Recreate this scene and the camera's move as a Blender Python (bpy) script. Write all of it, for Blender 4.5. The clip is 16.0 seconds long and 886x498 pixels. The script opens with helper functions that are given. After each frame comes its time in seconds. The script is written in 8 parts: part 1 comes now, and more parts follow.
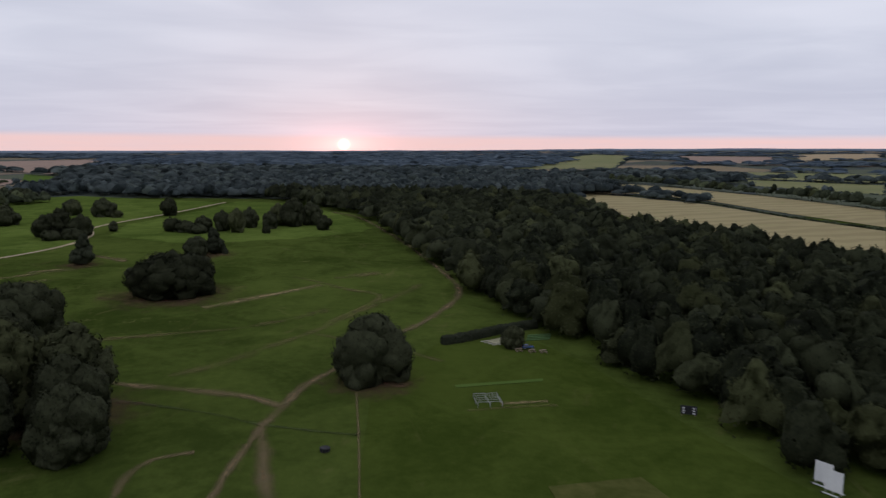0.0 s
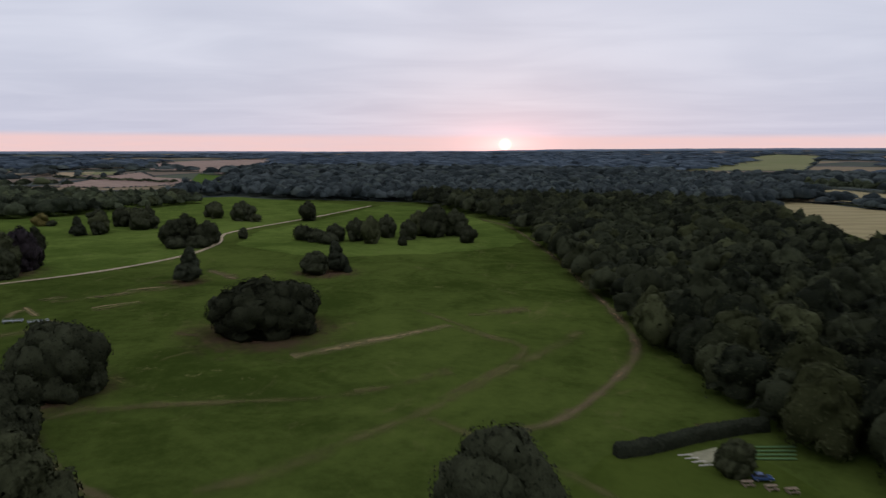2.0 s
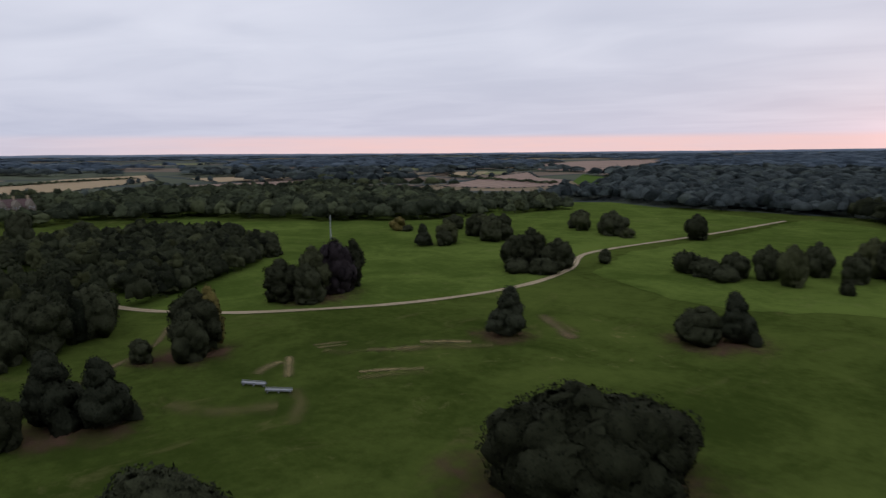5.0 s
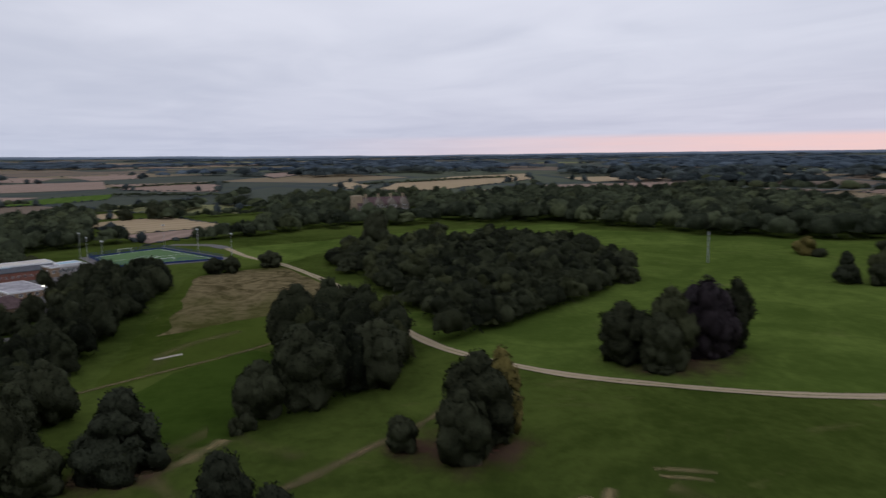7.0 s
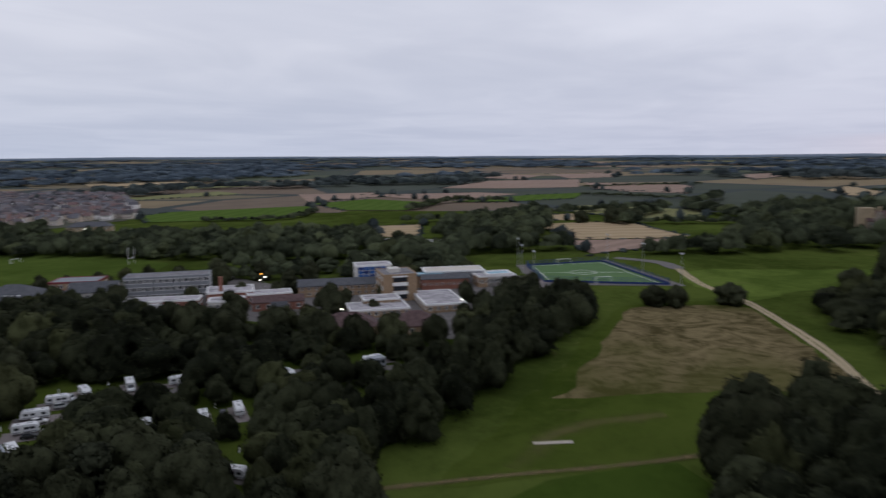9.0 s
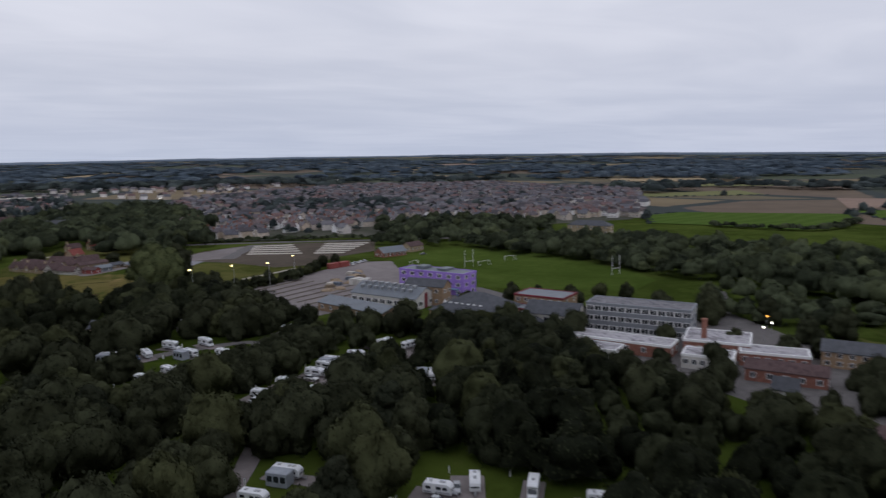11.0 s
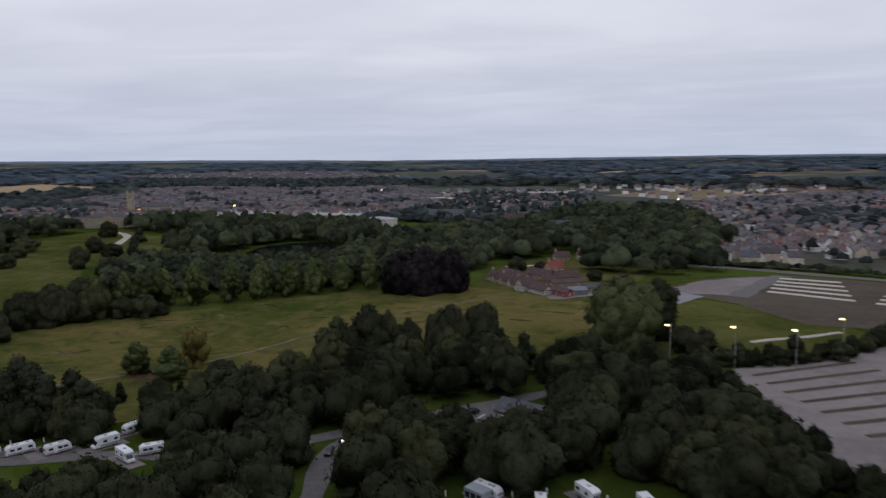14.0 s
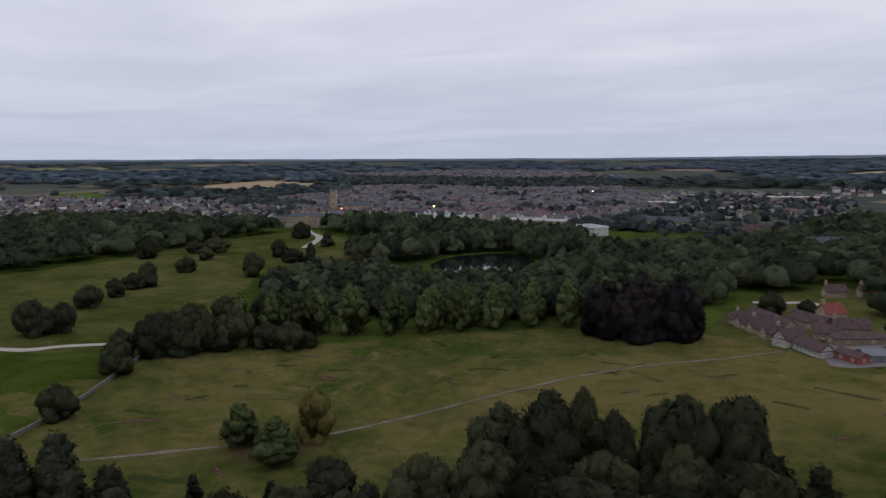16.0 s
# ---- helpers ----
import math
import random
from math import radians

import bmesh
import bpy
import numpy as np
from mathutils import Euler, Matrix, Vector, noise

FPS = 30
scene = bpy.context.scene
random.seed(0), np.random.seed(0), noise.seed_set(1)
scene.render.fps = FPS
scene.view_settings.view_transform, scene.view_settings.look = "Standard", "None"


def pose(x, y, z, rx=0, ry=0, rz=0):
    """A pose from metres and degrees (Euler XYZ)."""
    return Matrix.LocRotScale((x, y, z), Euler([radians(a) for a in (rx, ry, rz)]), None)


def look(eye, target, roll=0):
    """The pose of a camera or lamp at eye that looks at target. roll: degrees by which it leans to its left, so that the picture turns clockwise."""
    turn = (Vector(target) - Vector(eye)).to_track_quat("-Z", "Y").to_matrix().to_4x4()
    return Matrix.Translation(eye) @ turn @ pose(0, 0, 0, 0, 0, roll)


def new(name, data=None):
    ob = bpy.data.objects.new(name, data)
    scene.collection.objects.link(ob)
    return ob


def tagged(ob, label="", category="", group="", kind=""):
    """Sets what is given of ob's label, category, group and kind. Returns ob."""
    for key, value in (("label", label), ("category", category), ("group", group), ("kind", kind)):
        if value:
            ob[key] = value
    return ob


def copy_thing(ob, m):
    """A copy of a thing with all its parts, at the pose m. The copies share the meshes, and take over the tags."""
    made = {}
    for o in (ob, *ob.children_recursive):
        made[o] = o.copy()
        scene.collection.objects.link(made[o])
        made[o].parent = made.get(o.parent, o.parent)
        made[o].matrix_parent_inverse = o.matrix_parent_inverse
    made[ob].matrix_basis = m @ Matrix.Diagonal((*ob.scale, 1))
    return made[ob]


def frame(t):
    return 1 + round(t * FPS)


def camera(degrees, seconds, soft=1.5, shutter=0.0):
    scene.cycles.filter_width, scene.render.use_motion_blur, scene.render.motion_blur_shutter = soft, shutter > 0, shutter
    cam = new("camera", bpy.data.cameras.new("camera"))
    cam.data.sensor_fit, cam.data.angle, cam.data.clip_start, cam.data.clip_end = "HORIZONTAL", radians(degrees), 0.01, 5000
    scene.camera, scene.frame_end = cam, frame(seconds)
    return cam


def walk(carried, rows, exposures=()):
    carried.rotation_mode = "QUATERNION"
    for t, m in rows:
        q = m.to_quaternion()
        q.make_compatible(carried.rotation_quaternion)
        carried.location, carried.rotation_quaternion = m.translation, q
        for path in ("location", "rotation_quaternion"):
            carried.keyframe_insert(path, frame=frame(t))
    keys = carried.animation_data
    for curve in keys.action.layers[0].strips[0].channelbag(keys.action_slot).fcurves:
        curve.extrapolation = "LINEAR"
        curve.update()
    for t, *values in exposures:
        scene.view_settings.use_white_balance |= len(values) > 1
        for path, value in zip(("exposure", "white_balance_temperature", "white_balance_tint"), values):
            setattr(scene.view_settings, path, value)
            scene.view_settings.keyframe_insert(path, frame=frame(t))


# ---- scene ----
cam = camera(64.1, 16.0, soft=1.35, shutter=0.4)
METRES, EYE, TILT, LEAN, TURN = 560.0, 51.0, 0.85, 0.5, 0.0
ROWS = [
    (0.0, 0.0, 0.0, 0.0, 0.12, -8.87, -0.8),
    (0.5, 0.0006, 0.03, -0.0009, 3.0, -8.93, -0.74),
    (1.0, -0.0, 0.0603, -0.0009, 5.91, -8.92, -0.63),
    (1.5, -0.0022, 0.0907, -0.0011, 8.98, -8.92, -0.56),
    (2.0, -0.0062, 0.1207, -0.002, 12.97, -9.02, -0.48),
    (2.5, -0.0123, 0.1503, -0.0034, 17.75, -9.07, -0.41),
    (3.0, -0.0204, 0.1797, -0.0042, 24.96, -9.12, -0.13),
    (5.5, -0.0993, 0.3134, -0.0093, 49.35, -8.97, 0.66),
    (6.0, -0.1231, 0.3354, -0.0101, 56.85, -8.92, 0.87),
    (6.5, -0.1492, 0.3541, -0.0108, 65.54, -8.77, 1.07),
    (7.0, -0.1773, 0.3686, -0.0114, 73.89, -8.64, 1.3),
    (7.5, -0.208, 0.379, -0.0123, 82.37, -8.44, 1.51),
    (8.0, -0.2397, 0.3847, -0.0127, 92.47, -8.21, 1.68),
    (8.5, -0.2717, 0.3851, -0.013, 101.19, -7.97, 1.72),
    (9.0, -0.3033, 0.3804, -0.0133, 111.13, -7.73, 1.75),
    (9.5, -0.3336, 0.3706, -0.0137, 122.5, -7.46, 1.71),
    (10.0, -0.3617, 0.355, -0.0135, 134.21, -7.21, 1.62),
    (12.5, -0.4455, 0.2295, -0.011, 172.84, -6.75, 1.0),
    (13.0, -0.4518, 0.1969, -0.0106, 181.01, -6.68, 0.76),
    (13.5, -0.4536, 0.1642, -0.0098, 187.03, -6.64, 0.63),
    (14.0, -0.4523, 0.1326, -0.0094, 192.88, -6.52, 0.51),
    (14.5, -0.4484, 0.1023, -0.0088, 198.25, -6.52, 0.42),
    (15.0, -0.4419, 0.0725, -0.0081, 202.59, -6.45, 0.3),
    (15.5, -0.4313, 0.0433, -0.0071, 206.91, -6.47, 0.2),
    (16.0, -0.4192, 0.0146, -0.0069, 209.93, -6.57, 0.23),
]
walk(cam, [(t, pose(0, 0, EYE, TILT, LEAN, TURN) @ pose(METRES * x, METRES * y, METRES * z, 90 + pitch, roll, yaw)) for t, x, y, z, yaw, pitch, roll in ROWS])

# ---------------------------------------------------------------- sky and sun
SUN_AZ, SUN_EL = 8.0, 0.35          # degrees anticlockwise from +y, above the horizon


class Nodes:
    """Small helper to write node trees as expressions."""

    def __init__(self, tree):
        self.t = tree
        self.n = tree.nodes
        self.n.clear()

    def add(self, kind, **props):
        nd = self.n.new(kind)
        if "operation" in props:
            nd.operation = props["operation"]
        if props.get("use_clamp"):
            nd.use_clamp = True
        if "data_type" in props:
            nd.data_type = props["data_type"]
        if "blend_type" in props:
            nd.blend_type = props["blend_type"]
        if "interpolation_type" in props:
            nd.interpolation_type = props["interpolation_type"]
        if "sky_type" in props:
            nd.sky_type, nd.sun_disc = props["sky_type"], False
        if "attribute_name" in props:
            nd.attribute_name = props["attribute_name"]
        return nd

    def put(self, sock, v):
        if v is None:
            return
        if hasattr(v, "links"):
            self.t.links.new(v, sock)
        else:
            sock.default_value = v

    def math(self, op, a, b=None, c=None, clamp=False):
        nd = self.add("ShaderNodeMath", operation=op, use_clamp=clamp)
        for i, v in enumerate((a, b, c)):
            self.put(nd.inputs[i], v)
        return nd.outputs[0]

    def vec(self, op, a, b=None):
        nd = self.add("ShaderNodeVectorMath", operation=op)
        self.put(nd.inputs[0], a)
        self.put(nd.inputs[1], b)
        return nd.outputs["Value"] if op in ("DOT_PRODUCT", "LENGTH") else nd.outputs[0]

    def mix(self, fac, a, b, blend="MIX"):
        nd = self.add("ShaderNodeMix", data_type="RGBA", blend_type=blend)
        self.put(nd.inputs[0], fac)
        self.put(nd.inputs[6], a if hasattr(a, "links") else (*a, 1))
        self.put(nd.inputs[7], b if hasattr(b, "links") else (*b, 1))
        return nd.outputs[2]

    def noise(self, vec, scale, detail=4, rough=0.55, dist=0.0):
        nd = self.add("ShaderNodeTexNoise")
        self.put(nd.inputs["Vector"], vec)
        nd.inputs["Scale"].default_value = scale
        nd.inputs["Detail"].default_value = detail
        nd.inputs["Roughness"].default_value = rough
        nd.inputs["Distortion"].default_value = dist
        return nd.outputs[0]

    def voronoi(self, vec, scale, out="Distance", **props):
        nd = self.add("ShaderNodeTexVoronoi", **props)
        self.put(nd.inputs["Vector"], vec)
        nd.inputs["Scale"].default_value = scale
        return nd.outputs[out]

    def ramp(self, fac, lo, hi, a=0.0, b=1.0):
        nd = self.add("ShaderNodeMapRange", interpolation_type="SMOOTHSTEP")
        for i, v in enumerate((fac, lo, hi, a, b)):
            self.put(nd.inputs[i], v)
        return nd.outputs[0]

    def xyz(self, vec):
        nd = self.add("ShaderNodeSeparateXYZ")
        self.put(nd.inputs[0], vec)
        return nd.outputs

    def join(self, x, y, z):
        nd = self.add("ShaderNodeCombineXYZ")
        for i, v in enumerate((x, y, z)):
            self.put(nd.inputs[i], v)
        return nd.outputs[0]


def make_sky():
    world = bpy.data.worlds.new("overcast_sunset_sky")
    scene.world = world
    world.use_nodes = True
    q = Nodes(world.node_tree)
    way = q.add("ShaderNodeTexCoord").outputs["Generated"]
    x, y, z = q.xyz(way)
    sky = q.add("ShaderNodeTexSky", sky_type="NISHITA")
    sky.sun_elevation, sky.sun_rotation = radians(1.0), radians(-SUN_AZ)
    clear = q.vec("MULTIPLY", sky.outputs[0], (0.1, 0.1, 0.1))
    # the cloud deck, a flat layer seen in perspective
    up = q.math("ADD", q.math("MAXIMUM", z, 0.0), 0.055)
    deck = q.join(q.math("DIVIDE", x, up), q.math("DIVIDE", y, up), 0.0)
    big = q.noise(deck, 0.24, 4, 0.50, 0.5)
    fine = q.noise(q.vec("MULTIPLY", deck, (0.9, 1.3, 1.0)), 0.62, 4, 0.5, 0.8)
    sun = Vector((-math.sin(radians(SUN_AZ)), math.cos(radians(SUN_AZ)), 0.0))
    toward = q.vec("DOT_PRODUCT", way, tuple(sun))
    west = q.ramp(toward, -0.9, 0.9)
    dens = q.math("ADD", q.math("MULTIPLY", big, 0.62), q.math("MULTIPLY", fine, 0.38))
    tone = q.ramp(dens, 0.33, 0.69)
    lo = q.mix(west, (0.450, 0.475, 0.570), (0.440, 0.465, 0.570))
    hi = q.mix(west, (0.590, 0.605, 0.690), (0.585, 0.603, 0.700))
    cloud = q.mix(tone, lo, hi)
    # bluer and darker low down, lighter overhead
    low = q.ramp(z, 0.16, 0.0)
    cloud = q.mix(q.math("MULTIPLY", low, 0.55), cloud, q.mix(west, (0.330, 0.390, 0.520), (0.440, 0.450, 0.570)))
    high = q.ramp(z, 0.10, 0.35)
    cloud = q.mix(q.math("MULTIPLY", high, 0.35), cloud, (0.625, 0.635, 0.710))
    # the clear strip under the deck on the sunset side
    near = q.ramp(toward, 0.15, 0.86)
    strip = q.math("MULTIPLY", q.ramp(z, 0.022, 0.012), near)
    edge = q.math("MULTIPLY", q.math("SUBTRACT", q.noise(q.vec("MULTIPLY", way, (6.0, 6.0, 60.0)), 2.0, 3), 0.5), 0.5)
    strip = q.math("MULTIPLY", strip, q.math("ADD", 0.92, edge), clamp=True)
    colour = q.mix(0.93, clear, cloud)
    colour = q.mix(strip, colour, (0.68, 0.470, 0.460))
    # the veiled sun itself, half behind the far woods
    at = Vector((sun.x, sun.y, math.tan(radians(SUN_EL)))).normalized()
    off = q.vec("LENGTH", q.vec("SUBTRACT", way, tuple(at)))
    flat = q.vec("MULTIPLY", q.vec("SUBTRACT", way, tuple(at)), (1.0, 1.0, 2.6))
    halo = q.math("POWER", 2.718, q.math("MULTIPLY", q.vec("LENGTH", flat), -30.0))
    colour = q.mix(1.0, colour, q.mix(halo, (0, 0, 0), (0.75, 0.30, 0.26)), "ADD")
    core = q.math("POWER", 2.718, q.math("MULTIPLY", q.math("POWER", q.math("DIVIDE", off, 0.0048), 2.0), -1.0))
    colour = q.mix(1.0, colour, q.mix(core, (0, 0, 0), (3.0, 1.9, 1.35)), "ADD")
    bg = q.add("ShaderNodeBackground")
    q.put(bg.inputs[0], colour)
    bg.inputs[1].default_value = 1.30
    q.t.links.new(bg.outputs[0], q.add("ShaderNodeOutputWorld").inputs[0])


make_sky()
lamp = bpy.data.lights.new("sun", "SUN")
lamp.energy, lamp.angle, lamp.color = 0.12, radians(12), (1.0, 0.70, 0.52)
sun_ob = new("sun", lamp)
_d = Vector((-math.sin(radians(SUN_AZ)), math.cos(radians(SUN_AZ)), math.tan(radians(2.0))))
sun_ob.matrix_world = look(_d * 100, (0, 0, 0))

# ---------------------------------------------------------------- materials


def material(name, build, rough=0.85, spec=0.2, metal=0.0, bump=0.0, bscale=2.0):
    """build(q, place) gives the base colour; place is the position in metres."""
    m = bpy.data.materials.new(name)
    m.use_nodes = True
    q = Nodes(m.node_tree)
    place = q.add("ShaderNodeNewGeometry").outputs["Position"]
    bsdf = q.add("ShaderNodeBsdfPrincipled")
    got = build(q, place)
    alpha = None
    if isinstance(got, tuple) and len(got) == 2:
        got, alpha = got
    q.put(bsdf.inputs["Base Color"], got if hasattr(got, "links") else (*got, 1))
    if alpha is not None:
        q.put(bsdf.inputs["Alpha"], alpha)
    bsdf.inputs["Roughness"].default_value = rough
    bsdf.inputs["Specular IOR Level"].default_value = spec
    bsdf.inputs["Metallic"].default_value = metal
    if bump:
        bp = q.add("ShaderNodeBump")
        bp.inputs["Strength"].default_value = 1.0
        bp.inputs["Distance"].default_value = bump
        q.put(bp.inputs["Height"], q.noise(place, bscale, 5, 0.65))
        q.t.links.new(bp.outputs[0], bsdf.inputs["Normal"])
    q.t.links.new(bsdf.outputs[0], q.add("ShaderNodeOutputMaterial").inputs[0])
    return m


def mottled(c1, c2, c3=None, s1=0.02, s2=0.35, lo=0.35, hi=0.65, stretch=(1, 1, 1), patch=0.5):
    """Two scales of variation between two colours, with patches of a third."""
    def build(q, p):
        v = q.vec("MULTIPLY", p, stretch)
        big = q.noise(v, s1, 5, 0.6, 0.8)
        fine = q.noise(p, s2, 6, 0.7)
        f = q.math("ADD", q.math("MULTIPLY", big, 0.6), q.math("MULTIPLY", fine, 0.4))
        col = q.mix(q.ramp(f, lo, hi), c1, c2)
        if c3:
            sp = q.noise(v, s1 * 2.7, 6, 0.68, 1.2)
            col = q.mix(q.math("MULTIPLY", q.ramp(sp, 0.56, 0.74), patch), col, c3)
        return col
    return build


def turf(c1, c2, dry, amount=0.5, fleck=0.6, size=1.0):
    """Grazed grass: broad drifts of tone, tussocks, and pale parched flecks."""
    def build(q, p):
        drift = q.noise(p, 0.0075 * size, 4, 0.55, 0.6)
        mid = q.noise(p, 0.045 * size, 5, 0.62, 1.0)
        tuft = q.noise(p, 0.35, 6, 0.72)
        f = q.math("ADD", q.math("MULTIPLY", drift, 0.45), q.math("ADD", q.math("MULTIPLY", mid, 0.33), q.math("MULTIPLY", tuft, 0.22)))
        col = q.mix(q.ramp(f, 0.39, 0.61), tuple(0.86 * v for v in c1), tuple(1.10 * v for v in c2))
        pale = q.noise(q.vec("MULTIPLY", p, (1.0, 0.6, 1.0)), 0.055, 7, 0.72, 1.4)
        col = q.mix(q.math("MULTIPLY", q.ramp(pale, 0.56, 0.72), amount), col, dry)
        spot = q.noise(p, 0.13, 5, 0.75, 0.6)
        zone = q.ramp(q.noise(p, 0.012, 3, 0.5), 0.50, 0.66)
        return q.mix(q.math("MULTIPLY", q.math("MULTIPLY", q.ramp(spot, 0.58, 0.70), zone), fleck), col, tuple(1.35 * v for v in dry))
    return build


def swirled():
    """Uncut hay, laid over in swirls by the wind."""
    def build(q, p):
        bent = q.noise(q.vec("MULTIPLY", p, (1.0, 0.85, 1.0)), 0.085, 7, 0.68, 2.6)
        fine = q.noise(p, 0.5, 5, 0.7)
        wet = q.noise(p, 0.02, 3, 0.5, 0.5)
        f = q.math("ADD", q.math("MULTIPLY", bent, 0.75), q.math("MULTIPLY", fine, 0.25))
        col = q.mix(q.ramp(f, 0.36, 0.62), (0.058, 0.048, 0.021), (0.184, 0.147, 0.078))
        return q.mix(q.math("MULTIPLY", q.ramp(wet, 0.44, 0.62), 0.65), col, (0.056, 0.061, 0.015))
    return build


def flat(c, var=0.18, s=0.8):
    """A plain surface with faint soiling."""
    def build(q, p):
        n = q.noise(p, s, 6, 0.65)
        n2 = q.noise(p, s * 7, 3, 0.6)
        f = q.math("ADD", q.math("MULTIPLY", n, 0.7), q.math("MULTIPLY", n2, 0.3))
        return q.mix(q.ramp(f, 0.3, 0.7), tuple(v * (1 - var) for v in c), tuple(min(1, v * (1 + var)) for v in c))
    return build


def rows_of(c1, c2, angle, width, c3=None):
    """Drilled or mown strips that run at an angle, in degrees."""
    ca, sa = math.cos(radians(angle)), math.sin(radians(angle))

    def build(q, p):
        u = q.vec("DOT_PRODUCT", p, (ca, sa, 0.0))
        wob = q.math("MULTIPLY", q.noise(p, 0.02, 3), width * 2)
        s = q.math("SINE", q.math("MULTIPLY", q.math("ADD", u, wob), 2 * math.pi / width))
        big = q.noise(p, 0.012, 5, 0.6)
        f = q.math("ADD", q.math("MULTIPLY", s, 0.22), q.math("MULTIPLY", big, 1.0))
        col = q.mix(q.ramp(f, 0.25, 0.75), c1, c2)
        if c3:
            col = q.mix(q.math("MULTIPLY", q.ramp(q.noise(p, 0.035, 6, 0.7, 1.0), 0.55, 0.7), 0.6), col, c3)
        return col
    return build


def worn(c1, c2, soft=0.35, cover=1.0, least=0.45):
    """A trodden or driven strip that frays into the grass; u runs across it."""
    def build(q, p):
        uv = q.add("ShaderNodeUVMap").outputs[0]
        u = q.xyz(uv)[0]
        n = q.noise(p, 0.45, 6, 0.75)
        n2 = q.noise(p, 0.06, 4, 0.6)
        away = q.math("ABSOLUTE", q.math("SUBTRACT", u, 0.5))
        n3 = q.noise(p, 0.14, 5, 0.7)
        edge = q.math("ADD", away, q.math("MULTIPLY", q.math("SUBTRACT", n, 0.5), 0.45))
        edge = q.math("ADD", edge, q.math("MULTIPLY", q.math("SUBTRACT", n3, 0.5), 1.3 * soft))
        a = q.ramp(edge, 0.36, 0.36 - soft)
        a = q.math("MULTIPLY", a, q.math("MULTIPLY", q.ramp(n2, 0.32, 0.62, least, 1.0), cover), clamp=True)
        return q.mix(n, c1, c2), a
    return build


def rutted():
    """Two pale wheel ruts with a greener strip between them."""
    def build(q, p):
        u = q.xyz(q.add("ShaderNodeUVMap").outputs[0])[0]
        n = q.noise(p, 0.7, 6, 0.75)
        away = q.math("ABSOLUTE", q.math("SUBTRACT", u, 0.5))
        wob = q.math("MULTIPLY", q.math("SUBTRACT", n, 0.5), 0.22)
        col = q.mix(n, (0.27, 0.215, 0.135), (0.44, 0.36, 0.24))
        mid = q.math("MULTIPLY", q.ramp(q.math("ADD", away, wob), 0.11, 0.03), q.ramp(q.noise(p, 0.05, 3), 0.35, 0.6, 0.25, 0.8))
        col = q.mix(mid, col, (0.085, 0.090, 0.028))
        return col, q.ramp(q.math("ADD", away, wob), 0.46, 0.36)
    return build


def leafy(dark, light, per_object=True, warm=(0.072, 0.076, 0.020)):
    """Foliage: leaf to leaf, spray to spray and tree to tree variation."""
    def build(q, p):
        if per_object:
            tint = q.add("ShaderNodeObjectInfo").outputs["Random"]
        else:
            tint = q.add("ShaderNodeAttribute", attribute_name="tint").outputs["Fac"]
        isl = q.add("ShaderNodeNewGeometry").outputs["Random Per Island"]
        n = q.noise(p, 2.1, 6, 0.78)
        n2 = q.noise(p, 0.30, 4, 0.6)
        f = q.math("ADD", q.math("MULTIPLY", isl, 0.26), q.math("ADD", q.math("MULTIPLY", n, 0.46), q.math("MULTIPLY", n2, 0.28)))
        col = q.mix(q.ramp(f, 0.33, 0.69), dark, light)
        col = q.mix(q.math("MULTIPLY", q.ramp(tint, 0.76, 1.0), 0.20), col, warm)
        val = q.math("ADD", 0.70, q.math("MULTIPLY", tint, 0.58))
        return q.vec("MULTIPLY", col, q.join(val, val, val))
    return build


def many(colours, var=0.2):
    """One colour from a few for each house, with faint soiling."""
    def build(q, p):
        isl = q.add("ShaderNodeNewGeometry").outputs["Random Per Island"]
        ob = q.add("ShaderNodeObjectInfo").outputs["Random"]
        f = q.math("FRACT", q.math("ADD", q.math("MULTIPLY", isl, 7.0), q.math("MULTIPLY", ob, 5.0)))
        col = colours[0]
        for k in range(1, len(colours)):
            col = q.mix(q.math("GREATER_THAN", f, k / len(colours)), col, colours[k])
        v = q.ramp(q.noise(p, 0.5, 5, 0.65), 0.3, 0.7, 1 - var, 1 + var)
        return q.vec("MULTIPLY", col, q.join(v, v, v))
    return build


def felted(pale, dark):
    """Old roof felt: pale chippings with dark puddle marks and seams."""
    def build(q, p):
        u = q.vec("DOT_PRODUCT", p, (0.85, 0.53, 0.0))
        seam = q.math("PINGPONG", u, 0.9)
        n = q.noise(p, 0.9, 6, 0.7)
        pud = q.noise(q.vec("MULTIPLY", p, (1.0, 0.55, 1.0)), 0.30, 5, 0.68, 1.5)
        col = q.mix(q.ramp(n, 0.3, 0.7), tuple(0.72 * v for v in pale), tuple(1.22 * v for v in pale))
        col = q.mix(q.math("MULTIPLY", q.ramp(pud, 0.50, 0.60), 0.8), col, dark)
        return q.mix(q.math("MULTIPLY", q.ramp(seam, 0.12, 0.02), 0.4), col, dark)
    return build


